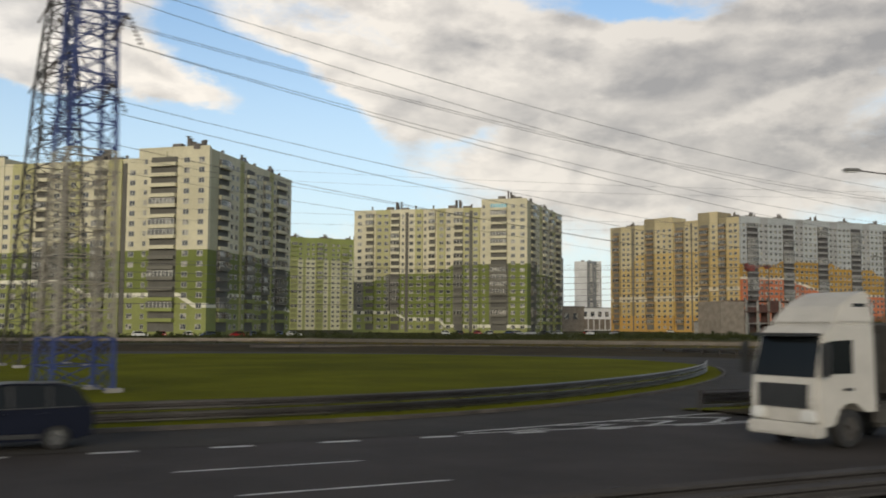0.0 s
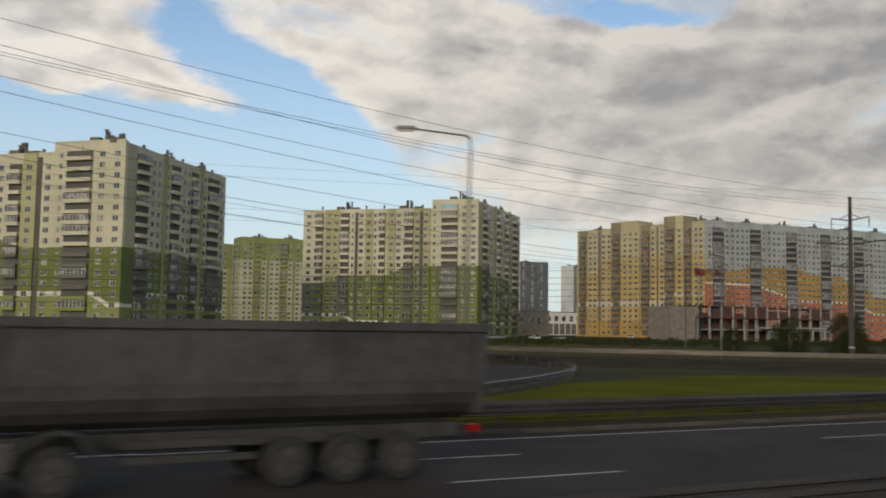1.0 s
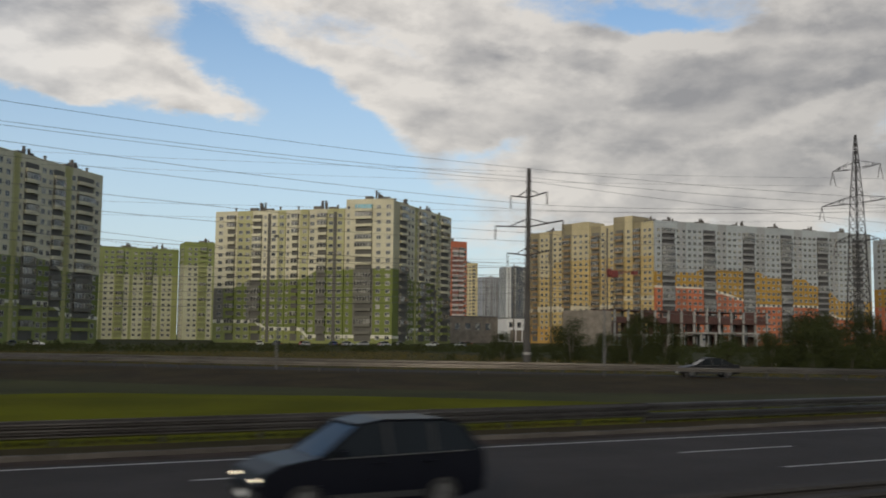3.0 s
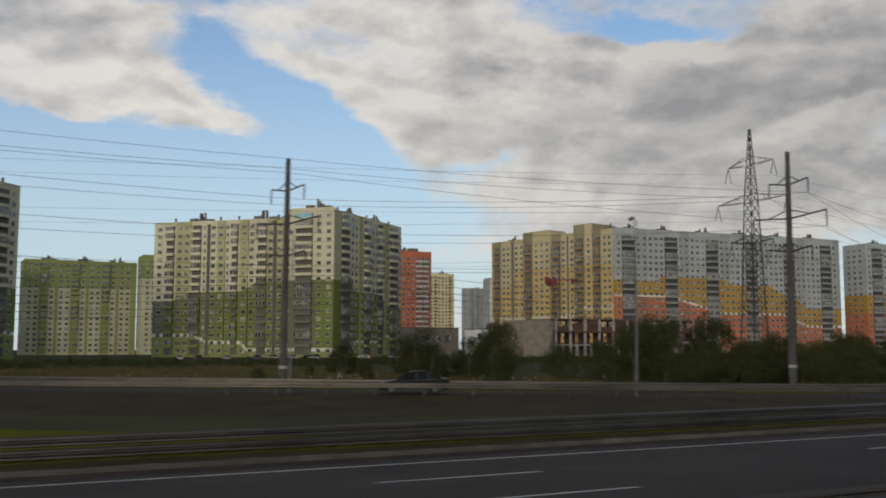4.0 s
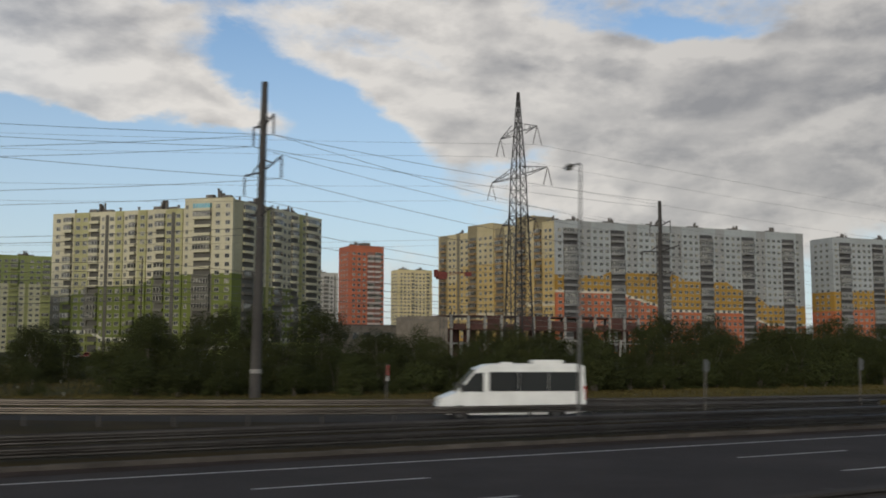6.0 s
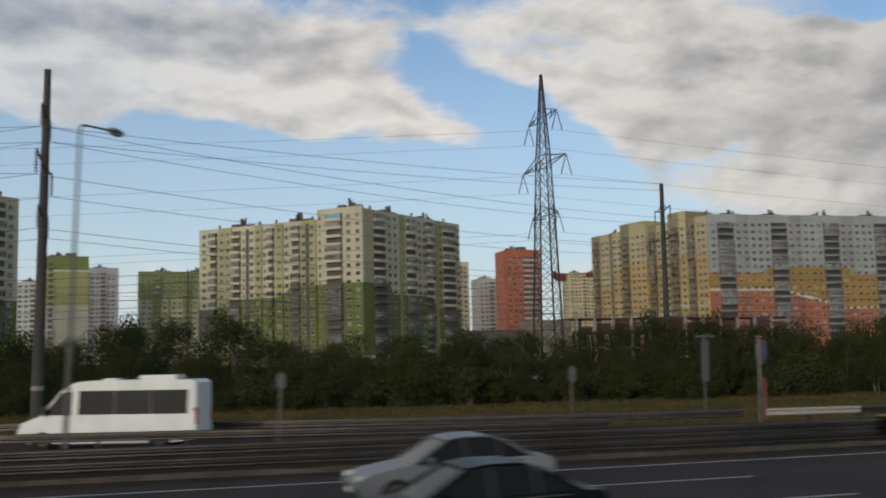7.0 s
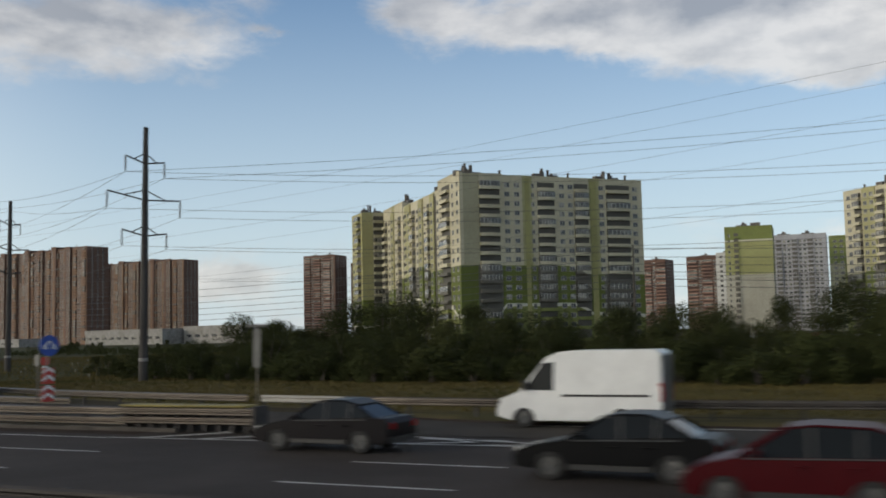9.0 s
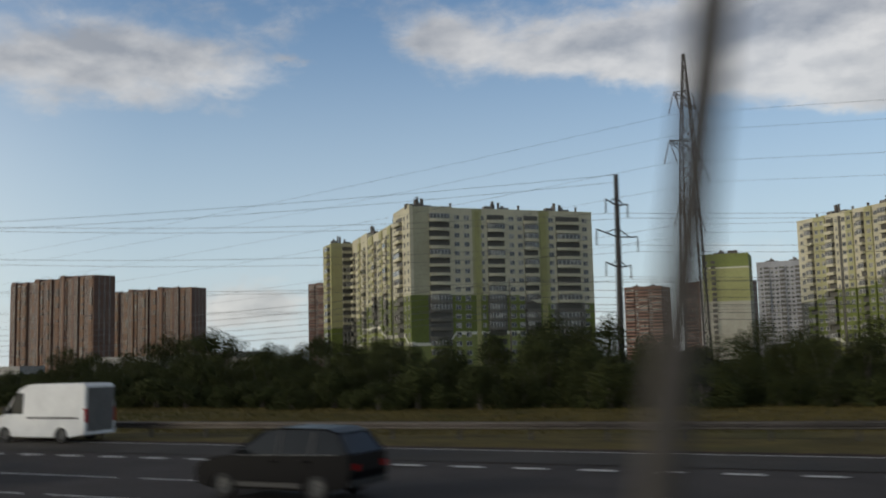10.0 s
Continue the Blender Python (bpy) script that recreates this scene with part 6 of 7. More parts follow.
# ---- vegetation ----
def crown_mesh(seed, leaves, spread, tall, coarse=1.0):
    """A crown of many small leaves gathered in clumps with gaps between them."""
    rng = np.random.default_rng(seed)
    clumps = []
    for _ in range(46):
        a, r, h = rng.uniform(0, 6.283), spread * math.sqrt(rng.uniform(0.02, 1)), rng.uniform(0.0, 1.0)
        r *= 1.05 - 0.55 * h ** 2
        clumps.append((r * math.cos(a), r * math.sin(a), tall * h * rng.uniform(0.8, 1.0), rng.uniform(0.5, 0.85) * spread * 0.5))
    c = np.array(clumps)
    pick = rng.integers(0, len(c), leaves)
    way = rng.normal(size=(leaves, 3))
    way /= np.linalg.norm(way, axis=1, keepdims=True)
    at = c[pick, :3] + way * (c[pick, 3] * rng.uniform(0.45, 1.05, leaves) ** 0.6)[:, None] * np.array([1, 1, 0.85])
    at[:, 2] = np.abs(at[:, 2]) + 0.05
    size = (rng.uniform(0.07, 0.15, leaves) * coarse)[:, None]
    out = way + 0.45 * rng.normal(size=(leaves, 3)) + np.array([0, 0, 0.25])
    u = np.cross(out, rng.normal(size=(leaves, 3)))
    u /= np.linalg.norm(u, axis=1, keepdims=True)
    v = np.cross(u, out)
    v /= np.linalg.norm(v, axis=1, keepdims=True)
    tips = np.stack([at - u * size, at + u * size * 0.9, at + v * size * 1.25], 1)
    me = bpy.data.meshes.new("crown")
    me.from_pydata(tips.reshape(-1, 3).tolist(), [], np.arange(leaves * 3).reshape(-1, 3).tolist())
    me.materials.append(LEAF)
    return me


def stem_mesh(seed, spread, tall):
    rng = random.Random(seed)
    bm = bmesh.new()
    for i in range(6):
        a, lean = rng.uniform(0, 6.283), rng.uniform(0.15, 0.6) * spread
        p = Vector((0.12 * math.cos(a), 0.12 * math.sin(a), -0.1))
        q = Vector((lean * 0.4 * math.cos(a), lean * 0.4 * math.sin(a), tall * 0.4))
        e = Vector((lean * math.cos(a + 0.3), lean * math.sin(a + 0.3), tall * rng.uniform(0.65, 0.9)))
        rod(bm, p, q, 0.07, 6, 0.045)
        rod(bm, q, e, 0.045, 5, 0.015)
    return link_mesh("stem", bm, BARK)


def build_bushes():
    kinds = []
    for i in range(7):
        spread, tall = 2.5, 5.0
        top = thing("bush", "dense dark green willow bush in the roadside thicket", "bush", (0, 0, 0), 0, "roadside bushes")
        shared("stem", stem_mesh(40 + i, spread, tall), top, Matrix())
        shared("crown", crown_mesh(20 + i, 13000, spread, tall, 0.60), top, Matrix())
        kinds.append(top)
    distant = []
    for i in range(4):
        top = thing("bush", "dark green shrub at the foot of the apartment blocks", "bush", (0, 0, 0), 0, "distant shrubs")
        shared("stem", stem_mesh(60 + i, 2.5, 5.0), top, Matrix())
        shared("crown", crown_mesh(70 + i, 1500, 2.5, 5.0, 1.9), top, Matrix())
        distant.append(top)
    skirt = []
    for i in range(4):
        top = thing("bush", "low olive green shrub at the edge of the thicket", "bush", (0, 0, 0), 0, "roadside shrubs")
        shared("stem", stem_mesh(80 + i, 1.2, 1.5), top, Matrix())
        shared("crown", crown_mesh(90 + i, 3800, 1.5, 2.0, 0.6), top, Matrix())
        skirt.append(top)
    rng = random.Random(11)
    spots = []
    # the thicket behind the highway
    for row, (back, low, high) in enumerate(((0, 0.32, 0.62), (5, 0.5, 0.85), (11, 0.7, 1.05), (20, 0.8, 1.38))):
        x = 156 + 2.5 * row + (8 if row == 0 else 0)
        while x < 335:
            front = lerp_line([(150, 70), (175, 67), (200, 65), (215, 64), (240, 69), (270, 80), (340, 108)], x)
            spots.append((x, front + back + rng.uniform(-1.2, 1.2), rng.uniform(low, high)))
            x += rng.uniform(3.0, 4.6) if row < 2 else rng.uniform(3.6, 5.6)
    # looser bushes to the west of it
    for x, y, s in ((150, 103, 0.95), (154, 96, 1.05), (158, 108, 0.9), (146, 112, 0.4), (160, 92, 0.85), (141, 118, 0.3), (150, 88, 0.35), (139, 96, 0.28), (132, 110, 0.28), (148, 124, 0.8),
                    (157, 120, 1.15), (168, 118, 1.3), (144, 78, 0.35), (152, 72, 0.4)):
        spots.append((x, y, s))
    # a hedge line at the foot of the blocks
    for i in range(46):
        x = -30 + i * 8 + rng.uniform(-3, 3)
        spots.append((x, rng.uniform(205, 240), rng.uniform(0.18, 0.42)))
    for i in range(30):
        spots.append((rng.uniform(-260, 60), rng.uniform(170, 420), rng.uniform(0.3, 0.7)))
    x, low_spots = 158.0, []
    while x < 330:
        front = lerp_line([(150, 70), (175, 67), (200, 65), (215, 64), (240, 69), (270, 80), (340, 108)], x)
        low_spots.append((x, front + rng.uniform(-3.2, -0.4), rng.uniform(0.55, 1.25)))
        x += rng.uniform(1.6, 3.4)
    first = set()
    for x, y, s in spots + low_spots:
        pool = skirt if (x, y, s) in low_spots else (distant if y > 160 else kinds)
        k = rng.randrange(len(pool))
        m = Matrix.LocRotScale((x, y, 0), Euler((0, 0, rng.uniform(0, 6.28))), (s * rng.uniform(0.85, 1.2), s * rng.uniform(0.85, 1.2), s * rng.uniform(0.85, 1.2)))
        if pool[k] not in first:
            first.add(pool[k])
            ob = pool[k]
        else:
            ob = copy_thing(pool[k], Matrix())
        ob.matrix_basis = m
        if s < 0.6 and pool is kinds:
            tagged(ob, "low green shrub in rough grass")


def build_grass():
    """Blades of dry grass on the verges, joined."""
    rng = np.random.default_rng(5)

    def field(name, label, n, xs, near, far, tall):
        x = rng.uniform(xs[0], xs[1], n)
        y = np.array([near(v) + (far(v) - near(v)) * t for v, t in zip(x, rng.uniform(0, 1, n))])
        h, a = rng.uniform(0.4, 1.0, n) * tall, rng.uniform(0, 6.283, n)
        w = 0.02 + 0.04 * rng.uniform(0, 1, n)
        lean = rng.normal(0, 0.18, (n, 2)) * h[:, None]
        p = np.stack([np.stack([x - w * np.cos(a), y - w * np.sin(a), 0 * x], 1), np.stack([x + w * np.cos(a), y + w * np.sin(a), 0 * x], 1), np.stack([x + lean[:, 0], y + lean[:, 1], h], 1)], 1)
        me = bpy.data.meshes.new(name)
        me.from_pydata(p.reshape(-1, 3).tolist(), [], np.arange(3 * n).reshape(-1, 3).tolist())
        me.materials.append(BLADE)
        tagged(new(name, me), label, "grass", kind="stuff")

    field("tall_grass", "dry yellow grass before the thicket", 70000, (150, 300),
          lambda x: lerp_line([(150, 53), (166, 48), (185, 42.5), (206, 40), (225, 41.5), (246, 47.5), (300, 69)], x),
          lambda x: lerp_line([(150, 72), (200, 66), (240, 70), (300, 90)], x), 0.20)
    field("weed_field", "weeds and dry grass on the waste ground", 30000, (60, 160), lambda x: lerp_line([(60, 125), (88, 94), (113, 70), (138, 60), (160, 55)], x), lambda x: 190, 0.5)
    # low scrub on the waste ground before the blocks
    n, clumps = 52000, 900
    cx, cy = rng.uniform(-40, 340, clumps), rng.uniform(176, 246, clumps)
    cr = rng.uniform(0.5, 1.5, clumps)
    pick = rng.integers(0, clumps, n)
    way = rng.normal(size=(n, 3))
    way /= np.linalg.norm(way, axis=1, keepdims=True)
    at = np.stack([cx[pick], cy[pick], 0 * cx[pick]], 1) + way * np.array([1.5, 1.2, 1.0]) * cr[pick][:, None]
    at[:, 2] = np.abs(at[:, 2])
    u = rng.normal(size=(n, 3)) * 0.22
    v = rng.normal(size=(n, 3)) * 0.22
    me = bpy.data.meshes.new("scrub")
    me.from_pydata(np.stack([at, at + u, at + v], 1).reshape(-1, 3).tolist(), [], np.arange(3 * n).reshape(-1, 3).tolist())
    me.materials.append(LEAF)
    tagged(new("scrub", me), "low dark green scrub on the waste ground", "scrub", kind="stuff")
    rng2 = random.Random(21)
    verts, faces = [], []
    for _ in range(60):
        x, y = rng2.choice(((146, 82), (139, 90), (132, 100), (160, 84), (120, 112)))
        x, y, r = x + rng2.gauss(0, 6), y + rng2.gauss(0, 5), rng2.uniform(0.05, 0.12)
        z = rng2.uniform(0.2, 0.7)
        n = len(verts)
        verts += [(x + r * math.cos(k) * rng2.uniform(0.7, 1.2), y + r * math.sin(k), z + rng2.uniform(-0.05, 0.05)) for k in (0, 1.26, 2.51, 3.77, 5.03)] + [(x, y, z - 0.25), (x, y, 0)]
        faces += [(n, n + 1, n + 2, n + 3, n + 4)] + [(n + i, n + (i + 1) % 5, n + 5) for i in range(5)] + [(n, n + 5, n + 6)]
    me = bpy.data.meshes.new("white_weeds")
    me.from_pydata(verts, [], faces)
    me.materials.append(surface("white_umbels", (0.20, 0.20, 0.16), 0.8, 0.3, 1.0, 6.0, 0, 0, gloss=0.1))
    tagged(new("white_weeds", me), "white flowering weeds on the waste ground", "weeds", kind="stuff")
    field("verge_grass", "short grass under the guard rail", 9000, (30, 140), lambda x: rail_off(x) + bow(x) - 0.3, lambda x: rail_off(x) + bow(x) + 1.5, 0.22)


build_power()
build_masts()
build_signs()
build_low()
build_bushes()
build_grass()
# ---- vehicles ----
def wheel_meshes():
    tyre = bmesh.new()
    prof = [(0.20, 0.0), (0.29, 0.0), (0.32, 0.03), (0.32, 0.17), (0.29, 0.20), (0.20, 0.20)]
    n = 20
    rings = [[tyre.verts.new((r * math.cos(k), y, r * math.sin(k))) for r, y in prof] for k in (2 * math.pi * i / n for i in range(n))]
    for a, b in zip(rings, rings[1:] + rings[:1]):
        for i in range(len(prof)):
            j = (i + 1) % len(prof)
            tyre.faces.new((a[i], b[i], b[j], a[j]))
    rim = bmesh.new()
    rod(rim, (0, 0.03, 0), (0, 0.17, 0), 0.205, 20)
    for i in range(5):
        k = 2 * math.pi * i / 5
        rod(rim, (0.05 * math.cos(k), 0.015, 0.05 * math.sin(k)), (0.19 * math.cos(k), 0.02, 0.19 * math.sin(k)), 0.03, 6)
    return link_mesh("tyre", tyre, TYRE), link_mesh("rim", rim, RIM)


TYRE_ME, RIM_ME = wheel_meshes()
DARK_RIM_ME = RIM_ME.copy()
DARK_RIM_ME.materials[0] = surface("dirty_steel_rim", (0.06, 0.055, 0.05), 0.7, 0.3, 3.0, 20.0, 0.2, 0)


def arch(x, r, z=0.30, n=9):
    """Points of a wheel arch, from its rear foot to its front foot."""
    return [(x + r * math.cos(math.pi * i / (n - 1)), z - 0.06 + (r + 0.02) * math.sin(math.pi * i / (n - 1))) for i in range(n)]


def slab(bm, outline, half, inset=0.0, mat=0):
    """A solid between two copies of a side outline (x, z); inset narrows its upper part."""
    zs = [z for _, z in outline]
    lo, hi = min(zs), max(zs)

    def y(z):
        return half - inset * (z - lo) / max(1e-6, hi - lo)

    a = [bm.verts.new((x, -y(z), z)) for x, z in outline]
    b = [bm.verts.new((x, y(z), z)) for x, z in outline]
    n = len(outline)
    for i in range(n):
        j = (i + 1) % n
        bm.faces.new((a[i], a[j], b[j], b[i])).material_index = mat
    bm.faces.new(a[::-1]).material_index = mat
    bm.faces.new(b).material_index = mat
    bmesh.ops.recalc_face_normals(bm, faces=bm.faces)


SHAPES = {
    # top edge of the body from nose to tail, cabin outline, wheel places, width
    "sedan": dict(top=[(-2.24, 0.30), (-2.28, 0.52), (-2.18, 0.66), (-1.90, 0.76), (-1.0, 0.92), (1.55, 0.99), (2.12, 0.97), (2.25, 0.82), (2.26, 0.48), (2.20, 0.30)],
                  cabin=[(-1.05, 0.90), (-0.30, 1.36), (0.10, 1.42), (0.70, 1.42), (1.15, 1.30), (1.78, 0.96)], wheels=(-1.40, 1.34), half=0.87, pillars=(0.18, 0.95)),
    "hatch": dict(top=[(-1.98, 0.30), (-2.02, 0.55), (-1.92, 0.72), (-1.62, 0.84), (-0.95, 0.98), (1.60, 1.02), (1.95, 0.98), (2.00, 0.60), (1.94, 0.30)],
                  cabin=[(-1.05, 0.96), (-0.25, 1.44), (0.25, 1.50), (1.25, 1.46), (1.60, 1.36), (1.92, 1.0)], wheels=(-1.25, 1.25), half=0.86, pillars=(0.25, 1.05)),
    "suv": dict(top=[(-2.22, 0.36), (-2.27, 0.62), (-2.18, 0.84), (-1.85, 0.98), (-1.05, 1.10), (1.85, 1.14), (2.22, 1.10), (2.28, 0.70), (2.22, 0.36)],
                cabin=[(-1.15, 1.08), (-0.40, 1.60), (0.10, 1.68), (1.45, 1.66), (1.80, 1.56), (2.16, 1.12)], wheels=(-1.38, 1.36), half=0.92, pillars=(0.22, 1.15)),
}


def add_wheels(top, xs, half, scale=1.0, rim=None):
    for x in xs:
        for side in (-1, 1):
            w = new("wheel")
            w.parent = top
            w.matrix_basis = Matrix.LocRotScale((x, side * (half - 0.02), 0.32 * scale), Euler((0, 0, 0 if side < 0 else math.pi)), (scale, scale, scale))
            shared("tyre", TYRE_ME, w, Matrix())
            shared("rim", rim or RIM_ME, w, Matrix())


def car(kind, label, colour, x, off, lit=False, metal=0.0, tail=None, y=None):
    """A car that faces -x."""
    s = SHAPES[kind]
    top = thing("car", label, "car", (x, (off + bow(x)) if y is None else y, 0.003), math.degrees(2 * 0.00021 * (x - 121)), "traffic")
    body_paint = paint("car_paint", colour, 0.34, metal)
    rise = s["top"][0][1]
    bm = bmesh.new()
    front, rear = s["wheels"]
    under = [p for p in arch(rear, 0.38)] + [p for p in arch(front, 0.38)]
    slab(bm, s["top"] + under, s["half"], 0.06)
    bmesh.ops.bevel(bm, geom=[e for e in bm.edges if e.calc_length() > 0.25 and abs(e.verts[0].co.y - e.verts[1].co.y) < 0.1], offset=0.03, segments=2, affect="EDGES")
    part("body", bm, body_paint, top)
    bm = bmesh.new()
    slab(bm, s["cabin"], s["half"] - 0.07, 0.20)
    part("cabin_glass", bm, CAR_GLASS, top, "dark tinted windows")
    # roof skin and pillars
    crown = [p for p in s["cabin"] if p[1] > s["cabin"][1][1] - 0.08]
    bm = bmesh.new()
    slab(bm, [(px, pz + 0.012) for px, pz in crown] + [(px, pz + 0.045) for px, pz in reversed(crown)], s["half"] - 0.24, 0.0)
    part("roof", bm, body_paint, top)
    lo, hi = s["cabin"][0][1], max(p[1] for p in s["cabin"])

    def y_at(z):
        return s["half"] - 0.07 - 0.20 * (z - lo) / (hi - lo) + 0.008

    c = s["cabin"]
    for (x0, z0), (x1, z1) in (((c[0]), (c[1])), ((c[-1]), (c[-2])), ((s["pillars"][0], lo + 0.02), (s["pillars"][0] - 0.05, hi - 0.02)), ((s["pillars"][1], lo + 0.04), (s["pillars"][1] - 0.02, hi - 0.06))):
        for side in (-1, 1):
            bm = bmesh.new()
            rod(bm, (x0, side * y_at(z0), z0), (x1, side * y_at(z1), z1), 0.035, 6)
            part("pillar", bm, TRIM if z0 < lo + 0.05 and x0 in s["pillars"] else body_paint, top)
    nose, tail_x = min(p[0] for p in s["top"]), max(p[0] for p in s["top"])
    for side in (-1, 1):
        bm = bmesh.new()
        box(bm, nose + 0.03, nose + 0.42, side * 0.62 - 0.16, side * 0.62 + 0.245, rise + 0.27, rise + 0.40)
        bmesh.ops.bevel(bm, geom=list(bm.edges), offset=0.03, segments=2, affect="EDGES")
        part("headlight", bm, LIT_LENS if lit else LENS, top, "lit headlight" if lit else "clear headlight")
        bm = bmesh.new()
        box(bm, tail_x - 0.26, tail_x - 0.005, side * 0.66 - 0.10, side * 0.66 + 0.205, rise + 0.34, rise + 0.56)
        bmesh.ops.bevel(bm, geom=list(bm.edges), offset=0.03, segments=2, affect="EDGES")
        part("tail_light", bm, TAIL, top, "red tail light")
        bm = bmesh.new()
        box(bm, c[0][0] + 0.28, c[0][0] + 0.42, side * (s["half"] + 0.07) - 0.09, side * (s["half"] + 0.07) + 0.09, lo + 0.03, lo + 0.17)
        bmesh.ops.bevel(bm, geom=list(bm.edges), offset=0.04, segments=2, affect="EDGES")
        part("mirror", bm, body_paint, top)
        bm = bmesh.new()
        rod(bm, (c[0][0] + 0.15, side * (s["half"] - 0.015), lo - 0.02), (c[-1][0] - 0.3, side * (s["half"] - 0.015), lo + 0.03), 0.012, 5)
        part("window_trim", bm, RIM, top, "chrome window trim")
        bm = bmesh.new()
        box(bm, front + 0.45, rear - 0.45, side * s["half"] - 0.03, side * s["half"] + 0.012, rise - 0.04, rise + 0.07)
        part("sill", bm, TRIM, top)
        for hx in (s["pillars"][0] - 0.25, s["pillars"][1] - 0.22):
            bm = bmesh.new()
            box(bm, hx, hx + 0.18, side * s["half"] - 0.02, side * s["half"] + 0.03, lo - 0.16, lo - 0.12)
            part("door_handle", bm, body_paint, top)
    for px, pname in ((nose - 0.015, "front_bumper"), (tail_x - 0.10, "rear_bumper")):
        bm = bmesh.new()
        box(bm, px, px + 0.12, -s["half"] + 0.06, s["half"] - 0.06, rise - 0.02, rise + 0.16)
        bmesh.ops.bevel(bm, geom=list(bm.edges), offset=0.03, segments=2, affect="EDGES")
        part(pname, bm, TRIM, top)
    bm = bmesh.new()
    box(bm, nose - 0.02, nose + 0.05, -0.26, 0.26, rise + 0.02, rise + 0.13)
    part("plate", bm, WHITE_PAINT, top, "white plate")
    add_wheels(top, s["wheels"], s["half"])
    return top


def van(name, label, x, y, length, height, windows, turn=0.0, rear_dark=True):
    """A white van or minibus that faces -x."""
    top = thing(name, label, "van", (x, y, 0.02), turn, "traffic")
    white = paint("van_white", (0.72, 0.72, 0.70), 0.35, 0.0, 0.3)
    h = length / 2
    out = [(-h, 0.38), (-h - 0.04, 0.62), (-h + 0.12, 0.98), (-h + 0.75, 1.22), (-h + 1.70, height - 0.22), (-h + 2.15, height - 0.04), (-h + 2.6, height), (h - 0.25, height), (h - 0.06, height - 0.12), (h, 0.7), (h - 0.02, 0.36)]
    front, rear = -h + 0.95, h - 1.35
    bm = bmesh.new()
    slab(bm, out + arch(rear, 0.42) + arch(front, 0.42), 0.98, 0.12)
    bmesh.ops.bevel(bm, geom=[e for e in bm.edges if e.calc_length() > 0.3 and abs(e.verts[0].co.y - e.verts[1].co.y) < 0.15], offset=0.04, segments=2, affect="EDGES")
    part("body", bm, white, top)
    for side in (-1, 1):
        def y_at(z):
            return side * (0.98 - 0.12 * (z - 0.24) / (height - 0.24) + 0.006)

        def pane(pts, pname, mat, lab=""):
            bm = bmesh.new()
            a = [bm.verts.new((px, y_at(pz), pz)) for px, pz in pts]
            b = [bm.verts.new((px, y_at(pz) - side * 0.03, pz)) for px, pz in pts]
            bm.faces.new(a)
            for i in range(len(a)):
                bm.faces.new((a[i], a[(i + 1) % len(a)], b[(i + 1) % len(a)], b[i]))
            bmesh.ops.recalc_face_normals(bm, faces=bm.faces)
            part(pname, bm, mat, top, lab)

        pane([(-h + 0.95, 1.28), (-h + 1.58, height - 0.42), (-h + 2.0, height - 0.38), (-h + 2.0, 1.26)], "cab_window", CAR_GLASS, "dark cab window")
        if windows:
            n = 3
            x0, x1 = -h + 2.25, h - 0.35
            for i in range(n):
                a, b = x0 + (x1 - x0) * i / n + 0.008, x0 + (x1 - x0) * (i + 1) / n - 0.008
                pane([(a, 1.28), (a, height - 0.36), (b, height - 0.36), (b, 1.28)], "side_window", CAR_GLASS, "dark side window")
        else:
            bm = bmesh.new()
            box(bm, -h + 2.3, h - 0.4, y_at(1.1) - 0.015, y_at(1.1) + 0.015, 1.05, 1.13)
            part("rub_strip", bm, TRIM if rear_dark else white, top)
        bm = bmesh.new()
        box(bm, -h + 0.02, -h + 0.35, side * 0.70 - 0.16, side * 0.70 + 0.2, 0.72, 1.0)
        bmesh.ops.bevel(bm, geom=list(bm.edges), offset=0.05, segments=2, affect="EDGES")
        part("headlight", bm, LENS, top)
        bm = bmesh.new()
        box(bm, h - 0.12, h + 0.01, side * 0.86 - 0.06, side * 0.86 + 0.06, 0.9, 1.5)
        part("tail_light", bm, TAIL, top, "red tail light")
        bm = bmesh.new()
        box(bm, -h + 0.95, -h + 1.12, side * 1.08 - 0.08, side * 1.08 + 0.08, 1.25, 1.62)
        bmesh.ops.bevel(bm, geom=list(bm.edges), offset=0.04, segments=2, affect="EDGES")
        part("mirror", bm, TRIM, top)
    bm = bmesh.new()
    ws = [(-h + 0.80, 1.26), (-h + 1.66, height - 0.26)]
    vs = [bm.verts.new(p) for p in ((ws[0][0] - 0.02, -0.80, ws[0][1]), (ws[0][0] - 0.02, 0.80, ws[0][1]), (ws[1][0] - 0.02, 0.74, ws[1][1]), (ws[1][0] - 0.02, -0.74, ws[1][1]))]
    bm.faces.new(vs)
    part("windscreen", bm, CAR_GLASS, top, "dark windscreen")
    bm = bmesh.new()
    box(bm, -h - 0.07, -h + 0.10, -0.9, 0.9, 0.36, 0.6)
    bmesh.ops.bevel(bm, geom=list(bm.edges), offset=0.04, segments=2, affect="EDGES")
    part("front_bumper", bm, TRIM, top)
    if windows:
        bm = bmesh.new()
        box(bm, h - 2.4, h - 0.9, -0.5, 0.5, height, height + 0.17)
        bmesh.ops.bevel(bm, geom=list(bm.edges), offset=0.06, segments=2, affect="EDGES")
        part("roof_unit", bm, white, top, "white roof air unit")
        bm = bmesh.new()
        box(bm, -h + 2.9, -h + 3.4, -0.3, 0.3, height, height + 0.07)
        part("roof_hatch", bm, white, top)
    else:
        bm = bmesh.new()
        box(bm, h - 0.01, h + 0.012, -0.8, 0.8, 0.5, height - 0.2)
        part("rear_door", bm, SIGN_GREY, top)
    add_wheels(top, (front, rear), 0.96, 1.1)
    return top


